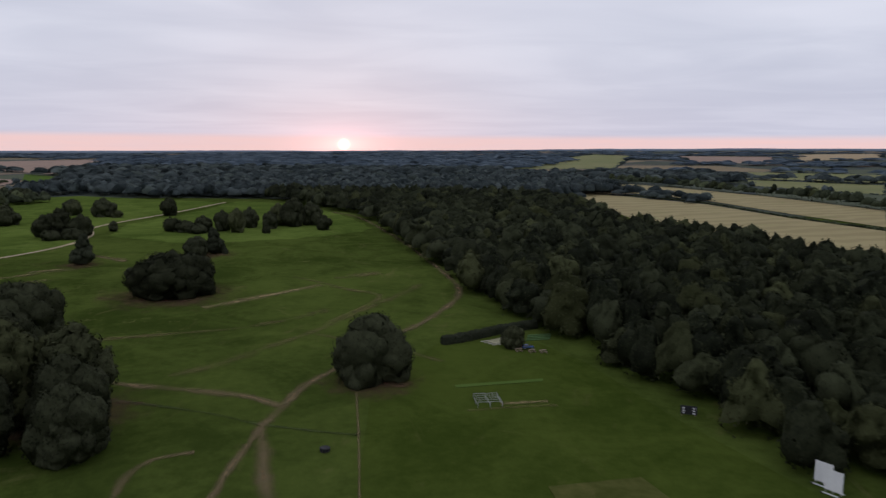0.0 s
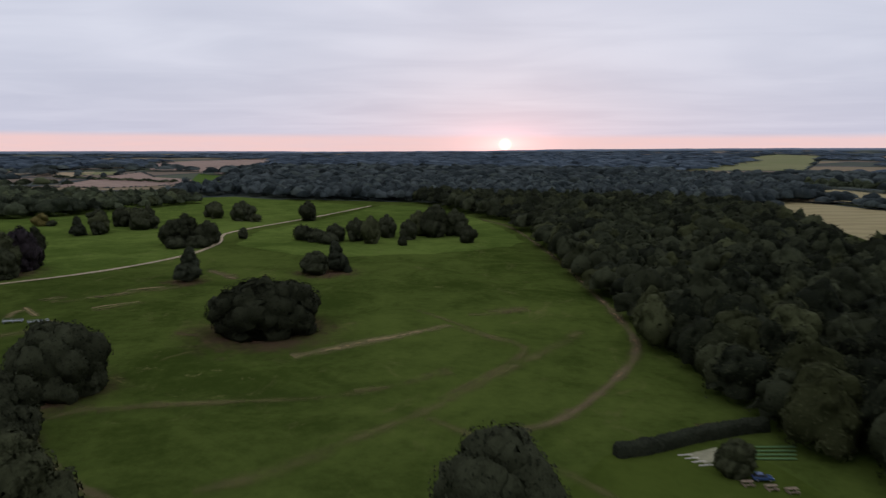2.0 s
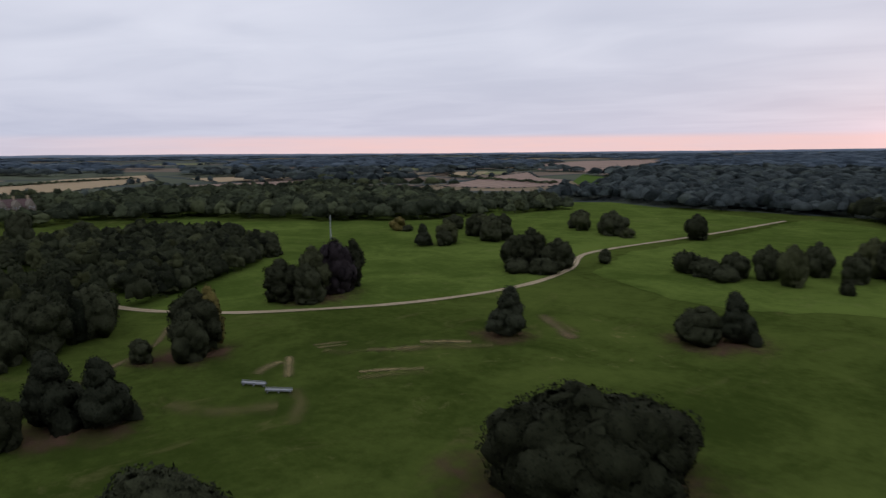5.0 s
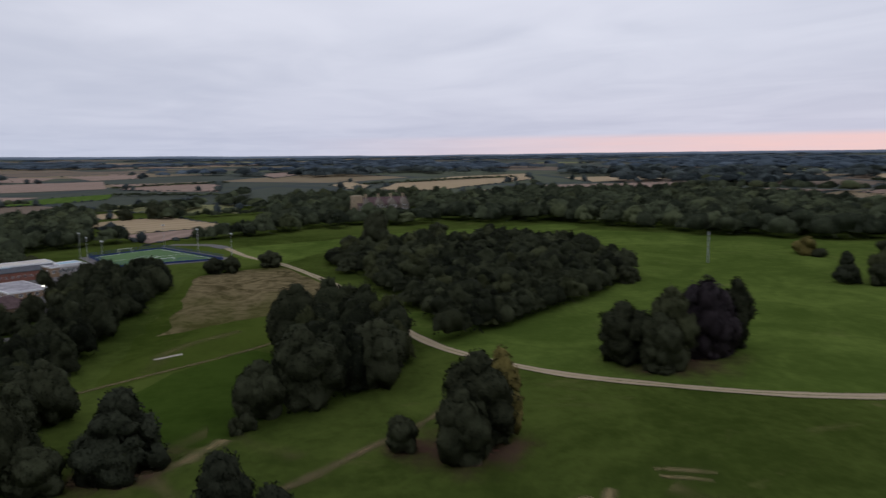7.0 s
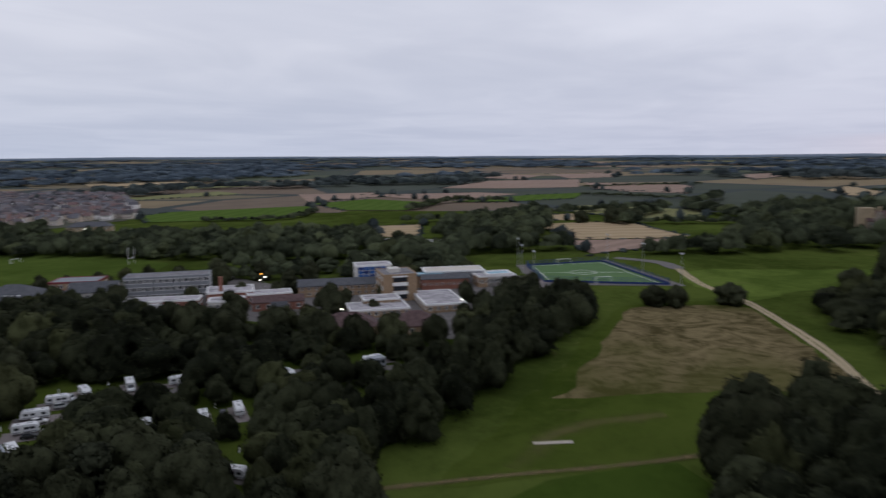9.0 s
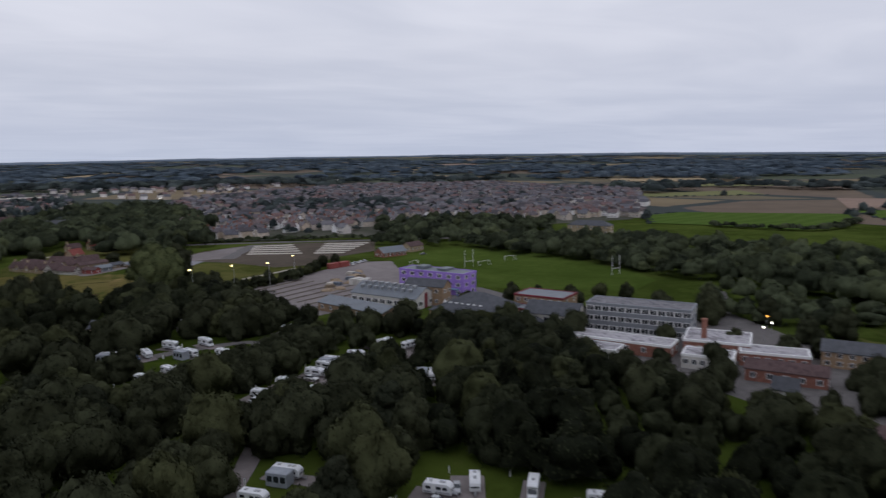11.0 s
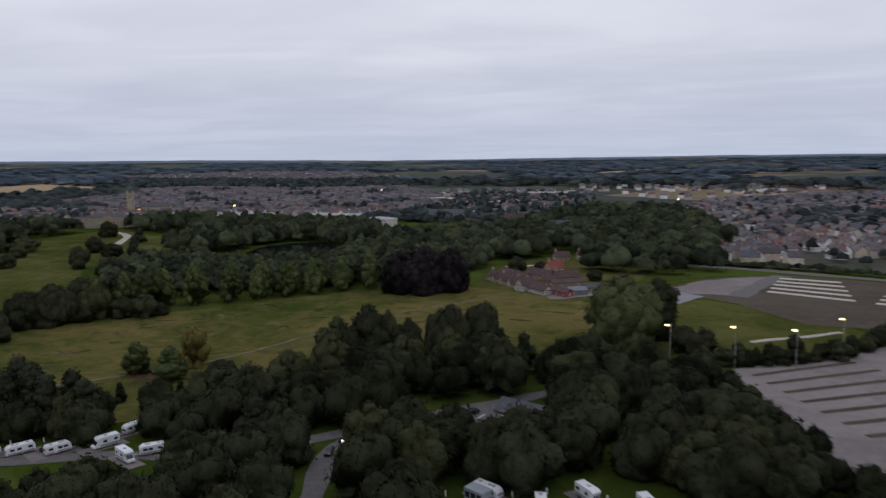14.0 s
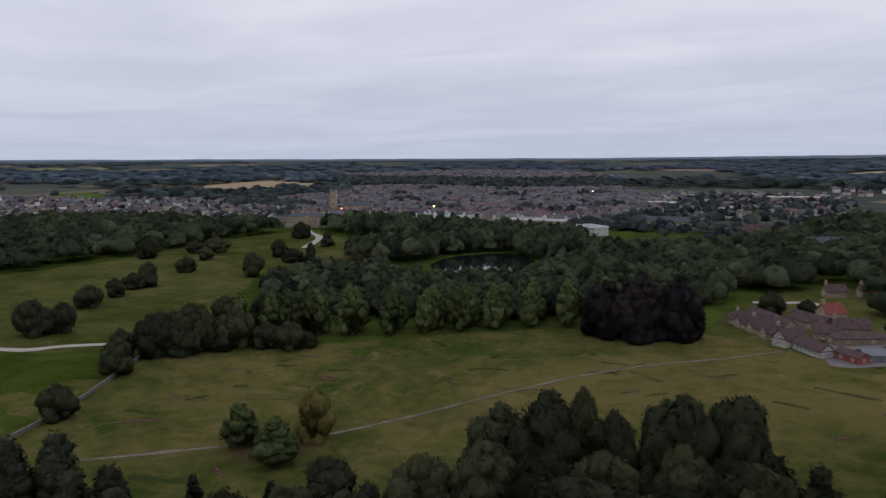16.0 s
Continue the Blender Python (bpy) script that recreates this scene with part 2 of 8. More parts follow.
def parcels():
    """Fields of many crops, with dark hedges between them, for the land far off. Blue haze is put into the greens and
    hedges.
    """
    def build(q, p):
        v = q.vec("MULTIPLY", q.vec("ADD", p, (37.0, 11.0, 0.0)), (1.0, 0.8, 0.0))
        cell = q.xyz(q.voronoi(v, 0.0042, "Color"))
        col = q.mix(q.ramp(cell[0], 0.20, 0.28), (0.050, 0.062, 0.044), (0.066, 0.080, 0.046))
        col = q.mix(q.ramp(cell[0], 0.42, 0.46), col, (0.150, 0.112, 0.080))
        col = q.mix(q.ramp(cell[0], 0.60, 0.64), col, (0.205, 0.158, 0.092))
        col = q.mix(q.ramp(cell[0], 0.80, 0.84), col, (0.052, 0.064, 0.048))
        f = q.noise(p, 0.02, 5, 0.65)
        col = q.mix(q.ramp(f, 0.3, 0.7), q.vec("MULTIPLY", col, (0.8, 0.8, 0.8)), col)
        nd = q.add("ShaderNodeTexVoronoi")
        nd.feature = "DISTANCE_TO_EDGE"
        q.put(nd.inputs["Vector"], v)
        nd.inputs["Scale"].default_value = 0.0042
        edge = q.math("ADD", nd.outputs[0], q.math("MULTIPLY", q.math("SUBTRACT", q.noise(p, 0.03, 3), 0.5), 0.05))
        return q.mix(q.ramp(edge, 0.045, 0.025), col, (0.034, 0.044, 0.042))
    return build


M = {}
M["park"] = material("park_grass", turf((0.037, 0.055, 0.0110), (0.066, 0.089, 0.019), (0.125, 0.113, 0.043), 0.50, 0.75), 1.0, 0.0, bump=0.12, bscale=1.4)
M["lush"] = material("lush_grass", turf((0.036, 0.055, 0.0095), (0.054, 0.074, 0.014), (0.088, 0.086, 0.028), 0.40, 0.55), 1.0, 0.0, bump=0.08)
M["meadow"] = material("bright_meadow_grass", turf((0.058, 0.090, 0.017), (0.092, 0.128, 0.027), (0.140, 0.140, 0.052), 0.40, 0.6), 1.0, 0.0, bump=0.1)
M["damp"] = material("lush_dark_grass", turf((0.028, 0.050, 0.0075), (0.038, 0.062, 0.0105), (0.055, 0.066, 0.017), 0.25, 0.3), 1.0, 0.0, bump=0.1)
M["rough"] = material("rough_pasture", turf((0.047, 0.070, 0.0145), (0.126, 0.104, 0.038), (0.205, 0.146, 0.070), 0.70, 0.8, 1.9), 1.0, 0.0, bump=0.25)
M["paddock"] = material("dry_paddock_grass", turf((0.054, 0.066, 0.016), (0.096, 0.094, 0.031), (0.150, 0.120, 0.056), 0.55, 0.7, 1.4), 1.0, 0.0, bump=0.12)
M["hay"] = material("uncut_hay_meadow", swirled(), 1.0, 0.0, bump=0.35, bscale=0.8)
M["sports"] = material("mown_sports_turf", turf((0.050, 0.078, 0.015), (0.068, 0.098, 0.021), (0.095, 0.105, 0.034), 0.3, 0.3), 1.0, 0.0)
M["gardens"] = material("town_gardens_and_streets", mottled((0.044, 0.050, 0.032), (0.088, 0.084, 0.066), (0.150, 0.140, 0.138), 0.03, 0.2), 0.95, 0.1)
M["astro"] = material("artificial_turf", flat((0.082, 0.150, 0.058), 0.10, 0.1), 0.9, 0.1)
M["stubble"] = material("corn_stubble", rows_of((0.290, 0.215, 0.125), (0.360, 0.275, 0.165), 20, 14.0, (0.25, 0.21, 0.11)), 0.95, 0.1)
M["tilled"] = material("tilled_soil", rows_of((0.225, 0.158, 0.122), (0.285, 0.200, 0.155), 65, 18.0, (0.25, 0.19, 0.12)), 0.95, 0.1)
M["barley"] = material("pale_barley_field", rows_of((0.250, 0.205, 0.100), (0.300, 0.250, 0.125), 110, 22.0, (0.19, 0.20, 0.07)), 0.95, 0.1)
M["green"] = material("grass_ley", rows_of((0.066, 0.108, 0.024), (0.080, 0.124, 0.030), 100, 16.0), 1.0, 0.0)
M["olive"] = material("thin_pasture", mottled((0.135, 0.150, 0.055), (0.180, 0.175, 0.075), (0.23, 0.19, 0.10), 0.006, 0.1), 0.95, 0.1)
M["distance"] = material("open_farmland_hazed", parcels(), 0.95, 0.1)
M["gravel"] = material("pale_limestone_gravel", flat((0.40, 0.36, 0.31), 0.25, 1.2), 0.95, 0.15)
M["asphalt"] = material("worn_asphalt", flat((0.125, 0.115, 0.112), 0.22, 0.6), 0.9, 0.25)
M["yard"] = material("pinkish_concrete_yard", mottled((0.160, 0.138, 0.134), (0.232, 0.204, 0.196), (0.125, 0.104, 0.098), 0.05, 0.5, patch=0.7), 0.9, 0.2)
M["slab"] = material("grey_concrete_slab", mottled((0.200, 0.200, 0.215), (0.235, 0.235, 0.250), (0.170, 0.168, 0.180), 0.05, 0.5), 0.85, 0.2)
M["paint"] = material("white_road_paint", flat((0.72, 0.72, 0.70), 0.12, 2.0), 0.8, 0.2)
M["trail"] = material("trodden_earth", worn((0.105, 0.082, 0.042), (0.225, 0.168, 0.098), 0.42, 0.85), 1.0, 0.0)
M["faint"] = material("parched_grass", worn((0.100, 0.098, 0.034), (0.165, 0.142, 0.062), 0.46, 0.70, 0.05), 1.0, 0.0)
M["bleached"] = material("bleached_grass", worn((0.135, 0.115, 0.050), (0.290, 0.228, 0.122), 0.44, 1.0, 0.40), 1.0, 0.0)
M["stony"] = material("stony_track", worn((0.150, 0.120, 0.092), (0.290, 0.230, 0.180), 0.40, 0.95, 0.5), 1.0, 0.0)
M["litter"] = material("leaf_litter", worn((0.090, 0.052, 0.036), (0.170, 0.098, 0.068), 0.40, 1.0, 0.7), 1.0, 0.0)
M["track"] = material("rutted_tan_gravel_track", rutted(), 0.95, 0.1)
M["ditch"] = material("dark_rank_grass", worn((0.030, 0.045, 0.012), (0.055, 0.070, 0.02), 0.40, 0.8), 0.95, 0.1)
M["water"] = material("still_lake_water", flat((0.010, 0.013, 0.012), 0.1), 0.06, 0.5, bump=0.01, bscale=0.8)
M["leaf"] = material("broadleaf_foliage", leafy((0.0135, 0.0155, 0.0095), (0.045, 0.050, 0.0275), True), 0.95, 0.02, bump=0.5, bscale=1.6)
# Paler copy of the wood leaves below: mid-distance haze put into the colour.
M["leaf_far"] = material("woodland_foliage_hazed", leafy((0.0195, 0.0245, 0.0155), (0.074, 0.088, 0.049), False), 0.95, 0.02, bump=0.6, bscale=1.3)
M["leaf_mid"] = material("darker_wood_foliage", leafy((0.0105, 0.0128, 0.0078), (0.043, 0.049, 0.026), False), 0.95, 0.02, bump=0.4, bscale=1.8)
M["leaf_lime"] = material("lime_tree_foliage", leafy((0.021, 0.030, 0.013), (0.098, 0.122, 0.046), True), 0.95, 0.02, bump=0.5, bscale=1.6)
M["leaf_willow"] = material("willow_foliage", leafy((0.024, 0.031, 0.014), (0.086, 0.1, 0.044), True), 0.95, 0.02, bump=0.5, bscale=1.6)
M["bed"] = material("dark_nursery_soil", mottled((0.060, 0.046, 0.034), (0.098, 0.078, 0.058), (0.065, 0.070, 0.028), 0.04, 0.4), 0.95, 0.1)
M["leaf_dark"] = material("evergreen_foliage", leafy((0.0135, 0.0160, 0.0105), (0.044, 0.050, 0.031), True), 0.95, 0.02, bump=0.5, bscale=1.6)
M["leaf_copper"] = material("copper_beech_foliage", leafy((0.005, 0.004, 0.005), (0.02, 0.015, 0.017), True, (0.03, 0.025, 0.02)), 0.8, 0.12)
M["leaf_gold"] = material("turning_foliage", leafy((0.04, 0.036, 0.012), (0.135, 0.112, 0.034), True), 0.9, 0.05)
# The blue haze of distance is put into these two leaf colours.
M["leaf_hazed"] = material("far_foliage_hazed", leafy((0.027, 0.036, 0.037), (0.073, 0.088, 0.086), False, (0.080, 0.09, 0.055)), 0.95, 0.02, bump=0.8, bscale=0.9)
M["leaf_horizon_hazed"] = material("horizon_foliage_hazed", leafy((0.046, 0.064, 0.084), (0.09, 0.116, 0.14), False, (0.08, 0.09, 0.08)), 0.95, 0.02)
M["bark"] = material("tree_bark", flat((0.095, 0.075, 0.055), 0.35, 2.5), 0.95, 0.1, bump=0.04, bscale=6)
M["white"] = material("white_paint", flat((0.74, 0.74, 0.73), 0.07, 1.5), 0.45, 0.4)
M["glass"] = material("dark_window_glass", flat((0.022, 0.026, 0.032), 0.15), 0.08, 0.6)
M["rubber"] = material("black_rubber", flat((0.02, 0.02, 0.02), 0.2), 0.85, 0.2)
M["steel"] = material("galvanised_steel", flat((0.36, 0.37, 0.38), 0.15), 0.45, 0.5, 0.7)
M["greysheet"] = material("blue_grey_sheet_roof", flat((0.140, 0.158, 0.178), 0.14, 0.3), 0.55, 0.4)
M["slate"] = material("dark_slate_roof", flat((0.078, 0.082, 0.092), 0.25, 0.6), 0.8, 0.2)
M["tile"] = material("stone_tile_roof", flat((0.092, 0.060, 0.059), 0.38, 0.7), 0.9, 0.2)
M["redtile"] = material("red_clay_tile_roof", flat((0.210, 0.062, 0.052), 0.3, 0.8), 0.9, 0.2)
M["felt"] = material("weathered_flat_roof_felt", felted((0.40, 0.385, 0.40), (0.17, 0.16, 0.175)), 0.9, 0.15)
M["darkfelt"] = material("grey_flat_roof_felt", felted((0.20, 0.195, 0.205), (0.09, 0.088, 0.10)), 0.9, 0.15)
M["panel"] = material("grey_cladding_panels", flat((0.20, 0.215, 0.235), 0.15, 0.8), 0.6, 0.3)
M["cream"] = material("cream_stone_house_wall", many([(0.50, 0.42, 0.33), (0.40, 0.345, 0.29), (0.60, 0.52, 0.44), (0.34, 0.285, 0.235)]), 0.9, 0.2)
M["pale"] = material("pale_house_render", many([(0.62, 0.58, 0.54), (0.80, 0.79, 0.78), (0.50, 0.44, 0.38), (0.78, 0.76, 0.74)], 0.1), 0.9, 0.2)
M["towntile"] = material("mixed_town_roof_tiles", many([(0.120, 0.104, 0.110), (0.150, 0.118, 0.118), (0.090, 0.086, 0.096), (0.165, 0.108, 0.104), (0.165, 0.150, 0.156), (0.075, 0.068, 0.074)], 0.25), 0.9, 0.2)
M["townslate"] = material("grey_town_slates", many([(0.125, 0.125, 0.140), (0.095, 0.095, 0.110), (0.165, 0.160, 0.170)], 0.2), 0.85, 0.2)
M["stone"] = material("cotswold_stone_wall", flat((0.330, 0.262, 0.175), 0.25, 0.9), 0.95, 0.15)
M["buff"] = material("buff_brick_wall", flat((0.300, 0.210, 0.135), 0.2, 1.2), 0.95, 0.15)
M["brick"] = material("red_brick_wall", flat((0.250, 0.115, 0.085), 0.25, 1.2), 0.95, 0.15)
M["render"] = material("pale_rendered_wall", flat((0.55, 0.53, 0.49), 0.1, 0.6), 0.9, 0.2)
M["purple"] = material("purple_membrane_sheathing", flat((0.300, 0.185, 0.560), 0.14, 0.4), 0.7, 0.3)
M["blue"] = material("blue_panels", flat((0.030, 0.110, 0.330), 0.2, 0.6), 0.6, 0.3)
M["bluefence"] = material("dark_blue_mesh_fence", flat((0.018, 0.040, 0.150), 0.2, 0.6), 0.6, 0.3)
M["teal"] = material("pale_blue_rooflight", flat((0.16, 0.33, 0.42), 0.15, 0.5), 0.4, 0.4)
M["redtrim"] = material("red_painted_trim", flat((0.17, 0.022, 0.030), 0.15), 0.6, 0.3)
M["redbox"] = material("red_shipping_container", flat((0.28, 0.07, 0.06), 0.2), 0.7, 0.3)
M["timber"] = material("weathered_timber", flat((0.22, 0.17, 0.12), 0.3, 2.0), 0.9, 0.15)
M["black"] = material("black_board", flat((0.02, 0.02, 0.022), 0.2), 0.7, 0.2)
M["polytunnel"] = material("pale_polythene_cover", flat((0.50, 0.46, 0.40), 0.12), 0.6, 0.3)


def glow(name, col, power):
    m = bpy.data.materials.new(name)
    m.use_nodes = True
    q = Nodes(m.node_tree)
    e = q.add("ShaderNodeEmission")
    e.inputs[0].default_value, e.inputs[1].default_value = (*col, 1), power
    q.t.links.new(e.outputs[0], q.add("ShaderNodeOutputMaterial").inputs[0])
    return m


M["lamp"] = glow("lit_sodium_lamp", (1.0, 0.80, 0.35), 5.0)
M["lampwhite"] = glow("lit_white_lamp", (1.0, 0.92, 0.80), 4.0)
M["lampamber"] = glow("lit_amber_lamp", (1.0, 0.42, 0.08), 3.0)

# ---------------------------------------------------------------- helpers


SKYLINE = ((-180, 23), (-165, 36), (-150, 50), (-135, 60), (-120, 63), (-108, 55), (-98, 46), (-85, 33), (-74, 26), (-50, 25), (-28, 28), (0, 34), (30, 52), (50, 66), (60, 70), (72, 63), (88, 52), (100, 40), (112, 30), (122, 25), (146, 22), (168, 19), (180, 23))


def hgt(x, y):
    """Height of the ground: a gentle fall to a shallow vale, rising to the far hills."""
    x, y = np.asarray(x, float), np.asarray(y, float)
    near = -4 - 0.005 * 500 * np.tanh(x / 500) + 0.0132 * 450 * np.tanh(y / 450)
    near = near - 6.5 * np.exp(-((x + 130) ** 2 + (y + 90) ** 2) / 120 ** 2) - 4.3 * np.exp(-((x + 290) ** 2 + (y - 170) ** 2) / 100 ** 2)
    s = np.clip((np.hypot(x + 130, y - 100) - 500) / 4100, 0, 1)
    r = np.hypot(x + 130, y - 100)
    rim = np.interp(np.degrees(np.arctan2(y - 100, x + 130)), [p[0] for p in SKYLINE], [p[1] for p in SKYLINE])
    return near + (11 - near) * s + (rim - 24) * np.clip((r - 1500) / 3300, 0, 1) ** 1.4


def inside(px, py, poly):
    """Which points lie in a polygon."""
    px, py = np.asarray(px, float), np.asarray(py, float)
    hit = np.zeros(px.shape, bool)
    n = len(poly)
    for i in range(n):
        (x1, y1), (x2, y2) = poly[i], poly[(i + 1) % n]
        if y1 == y2:
            continue
        c = ((y1 > py) != (y2 > py)) & (px < (x2 - x1) * (py - y1) / (y2 - y1) + x1)
        hit ^= c
    return hit


def mesh_np(name, V, groups, mats, tint=None, soft=False, normals=None):
    """groups: (faces array, material index). Fast mesh from arrays; normals: one for each vertex."""
    me = bpy.data.meshes.new(name)
    me.vertices.add(len(V))
    me.vertices.foreach_set("co", np.ascontiguousarray(V, np.float32).ravel())
    loops, starts, mi, at = [], [], [], 0
    for F, k in groups:
        if len(F) == 0:
            continue
        F = np.asarray(F)
        loops.append(F.ravel())
        starts.append(at + np.arange(len(F)) * F.shape[1])
        mi.append(np.full(len(F), k))
        at += F.size
    loops, starts, mi = np.concatenate(loops), np.concatenate(starts), np.concatenate(mi)
    me.loops.add(len(loops))
    me.loops.foreach_set("vertex_index", loops.astype(np.int32))
    me.polygons.add(len(starts))
    me.polygons.foreach_set("loop_start", starts.astype(np.int32))
    me.polygons.foreach_set("material_index", mi.astype(np.int32))
    for m in mats:
        me.materials.append(m)
    me.polygons.foreach_set("use_smooth", np.full(len(starts), soft or normals is not None))
    me.update(calc_edges=True)
    if tint is not None:
        a = me.attributes.new("tint", "FLOAT", "POINT")
        a.data.foreach_set("value", np.asarray(tint, np.float32))
    me.validate()
    if normals is not None:
        me.normals_split_custom_set_from_vertices(np.ascontiguousarray(normals, np.float32))
    return me


def part(name, bm, mat, parent=None, label=""):
    me = bpy.data.meshes.new(name)
    bm.to_mesh(me)
    bm.free()
    me.materials.append(mat)
    ob = new(name, me)
    ob.parent = parent
    return tagged(ob, label)


def shared(name, me, parent, m=None, label=""):
    ob = new(name, me)
    ob.parent = parent
    if m is not None:
        ob.matrix_basis = m
    return tagged(ob, label)


def root(name, x, y, turn=0.0, label="", category="", group="", dz=0.0, size=(1, 1, 1)):
    ob = new(name)
    ob.empty_display_size = 0.5
    ob.matrix_basis = Matrix.LocRotScale((x, y, float(hgt(x, y)) + dz), Euler((0, 0, radians(turn))), size)
    return tagged(ob, label, category, group)


def add_box(bm, x0, x1, y0, y1, z0, z1, bevel=0.0, seg=1):
    r = bmesh.ops.create_cube(bm, size=1.0, matrix=Matrix.LocRotScale(((x0 + x1) / 2, (y0 + y1) / 2, (z0 + z1) / 2), None, (x1 - x0, y1 - y0, z1 - z0)))
    if bevel:
        es = list({e for v in r["verts"] for e in v.link_edges})
        bmesh.ops.bevel(bm, geom=es, offset=bevel, segments=seg, affect="EDGES", profile=0.5)
    return bm


def boxes(*specs, bevel=0.0):
    bm = bmesh.new()
    for s in specs:
        add_box(bm, *s, bevel=bevel)
    return bm




def tube(bm, pts, radii, sides=7):
    """A tapered tube through points."""
    rings = []
    for i, p in enumerate(pts):
        p = Vector(p)
        d = (Vector(pts[min(i + 1, len(pts) - 1)]) - Vector(pts[max(i - 1, 0)])).normalized()
        a = d.orthogonal().normalized()
        b = d.cross(a)
        rings.append([bm.verts.new(p + radii[i] * (math.cos(t) * a + math.sin(t) * b)) for t in (2 * math.pi * k / sides for k in range(sides))])
    for r1, r2 in zip(rings, rings[1:]):
        for k in range(sides):
            bm.faces.new((r1[k], r1[(k + 1) % sides], r2[(k + 1) % sides], r2[k]))
    bm.faces.new(rings[0][::-1])
    bm.faces.new(rings[-1])
    return bm


def patch(name, pts, mat, dz=0.1, step=14.0, label="", category="ground", kind="structure", ragged=0.0):
    """A parcel of ground that follows the land, dz above it; ragged: how far its edge wanders."""
    if ragged:
        loop = smooth_line(list(pts) + [pts[0]], 5.0)[:-1]
        pts = [(x + ragged * noise.noise((x * 0.11, y * 0.11, 2.0)) * 1.6, y + ragged * noise.noise((x * 0.11, y * 0.11, 7.0)) * 1.6) for x, y in loop]
    bm = bmesh.new()
    bm.faces.new([bm.verts.new((x, y, 0)) for x, y in pts])
    xs, ys = [p[0] for p in pts], [p[1] for p in pts]
    for axis, lo, hi in ((0, min(xs), max(xs)), (1, min(ys), max(ys))):
        k = max(1, min(40, int((hi - lo) / step)))
        for i in range(1, k):
            co, no = [0, 0, 0], [0, 0, 0]
            co[axis], no[axis] = lo + (hi - lo) * i / k, 1
            bmesh.ops.bisect_plane(bm, geom=bm.verts[:] + bm.edges[:] + bm.faces[:], plane_co=co, plane_no=no)
    for v in bm.verts:
        v.co.z = float(hgt(v.co.x, v.co.y)) + dz
    bmesh.ops.recalc_face_normals(bm, faces=bm.faces)
    if sum(f.normal.z for f in bm.faces) < 0:
        bmesh.ops.reverse_faces(bm, faces=bm.faces)
    ob = part(name, bm, mat, None, label)
    return tagged(ob, label, category, "", kind)


def smooth_line(pts, step=4.0):
    """Points along a smooth curve through the given ones."""
    P = [Vector((x, y)) for x, y in pts]
    P = [2 * P[0] - P[1]] + P + [2 * P[-1] - P[-2]]
    out = []
    for i in range(1, len(P) - 2):
        a, b, c, d = P[i - 1:i + 3]
        n = max(2, int((c - b).length / step))
        for k in range(n):
            t = k / n
            out.append(0.5 * ((2 * b) + (c - a) * t + (2 * a - 5 * b + 4 * c - d) * t * t + (3 * b - a - 3 * c + d) * t ** 3))
    out.append(P[-2])
    return [(p.x, p.y) for p in out]


def strip(name, pts, width, mat, dz=0.12, label="", category="path", step=4.0, kind="structure"):
    """A road, track or worn line laid on the land."""
    line = smooth_line(pts, step)
    V, F, UV = [], [], []
    run = 0.0
    for i, (x, y) in enumerate(line):
        x2, y2 = line[min(i + 1, len(line) - 1)]
        x1, y1 = line[max(i - 1, 0)]
        d = math.hypot(x2 - x1, y2 - y1) or 1
        nx, ny = -(y2 - y1) / d, (x2 - x1) / d
        w = width * (0.5 + 0.06 * math.sin(run * 0.13) + 0.04 * math.sin(run * 0.41))
        for k in range(4):
            s = (k / 3 - 0.5) * 2 * w
            V.append((x + nx * s, y + ny * s, float(hgt(x + nx * s, y + ny * s)) + dz))
            UV.append((k / 3, run))
        run += d / 2
    for i in range(len(line) - 1):
        for k in range(3):
            a = i * 4 + k
            F.append((a + 1, a, a + 4, a + 5))
    me = bpy.data.meshes.new(name)
    me.from_pydata(V, [], F)
    uv = me.uv_layers.new(name="UVMap")
    for lp in me.loops:
        uv.data[lp.index].uv = UV[lp.vertex_index]
    me.materials.append(mat)
    return tagged(new(name, me), label, category, "", kind)


# ---------------------------------------------------------------- the land
def make_ground():
    k = np.concatenate([np.arange(-520, 521, 13.0), 520 + 13 * (1.13 ** np.arange(1, 33) - 1) / 0.13])
    k = np.unique(np.round(np.concatenate([-k[k > 520], k]), 2))
    k = k[np.abs(k) < 5600]
    gx, gy = np.meshgrid(k - 130, k + 60, indexing="ij")
    V = np.c_[gx.ravel(), gy.ravel(), hgt(gx, gy).ravel()]
    n = len(k)
    i, j = np.meshgrid(np.arange(n - 1), np.arange(n - 1), indexing="ij")
    a = (i * n + j).ravel()
    F = np.c_[a, a + n, a + n + 1, a + 1]
    cx, cy = V[F].mean(1)[:, 0] + 130, V[F].mean(1)[:, 1] - 60
    far = (np.hypot(cx, cy) > 640)
    return tagged(new("ground", mesh_np("ground", V, [(F[~far], 0), (F[far], 1)], [M["park"], M["distance"]])), "rolling parkland grass and farmland reaching the horizon", "ground", "", "structure")


make_ground()


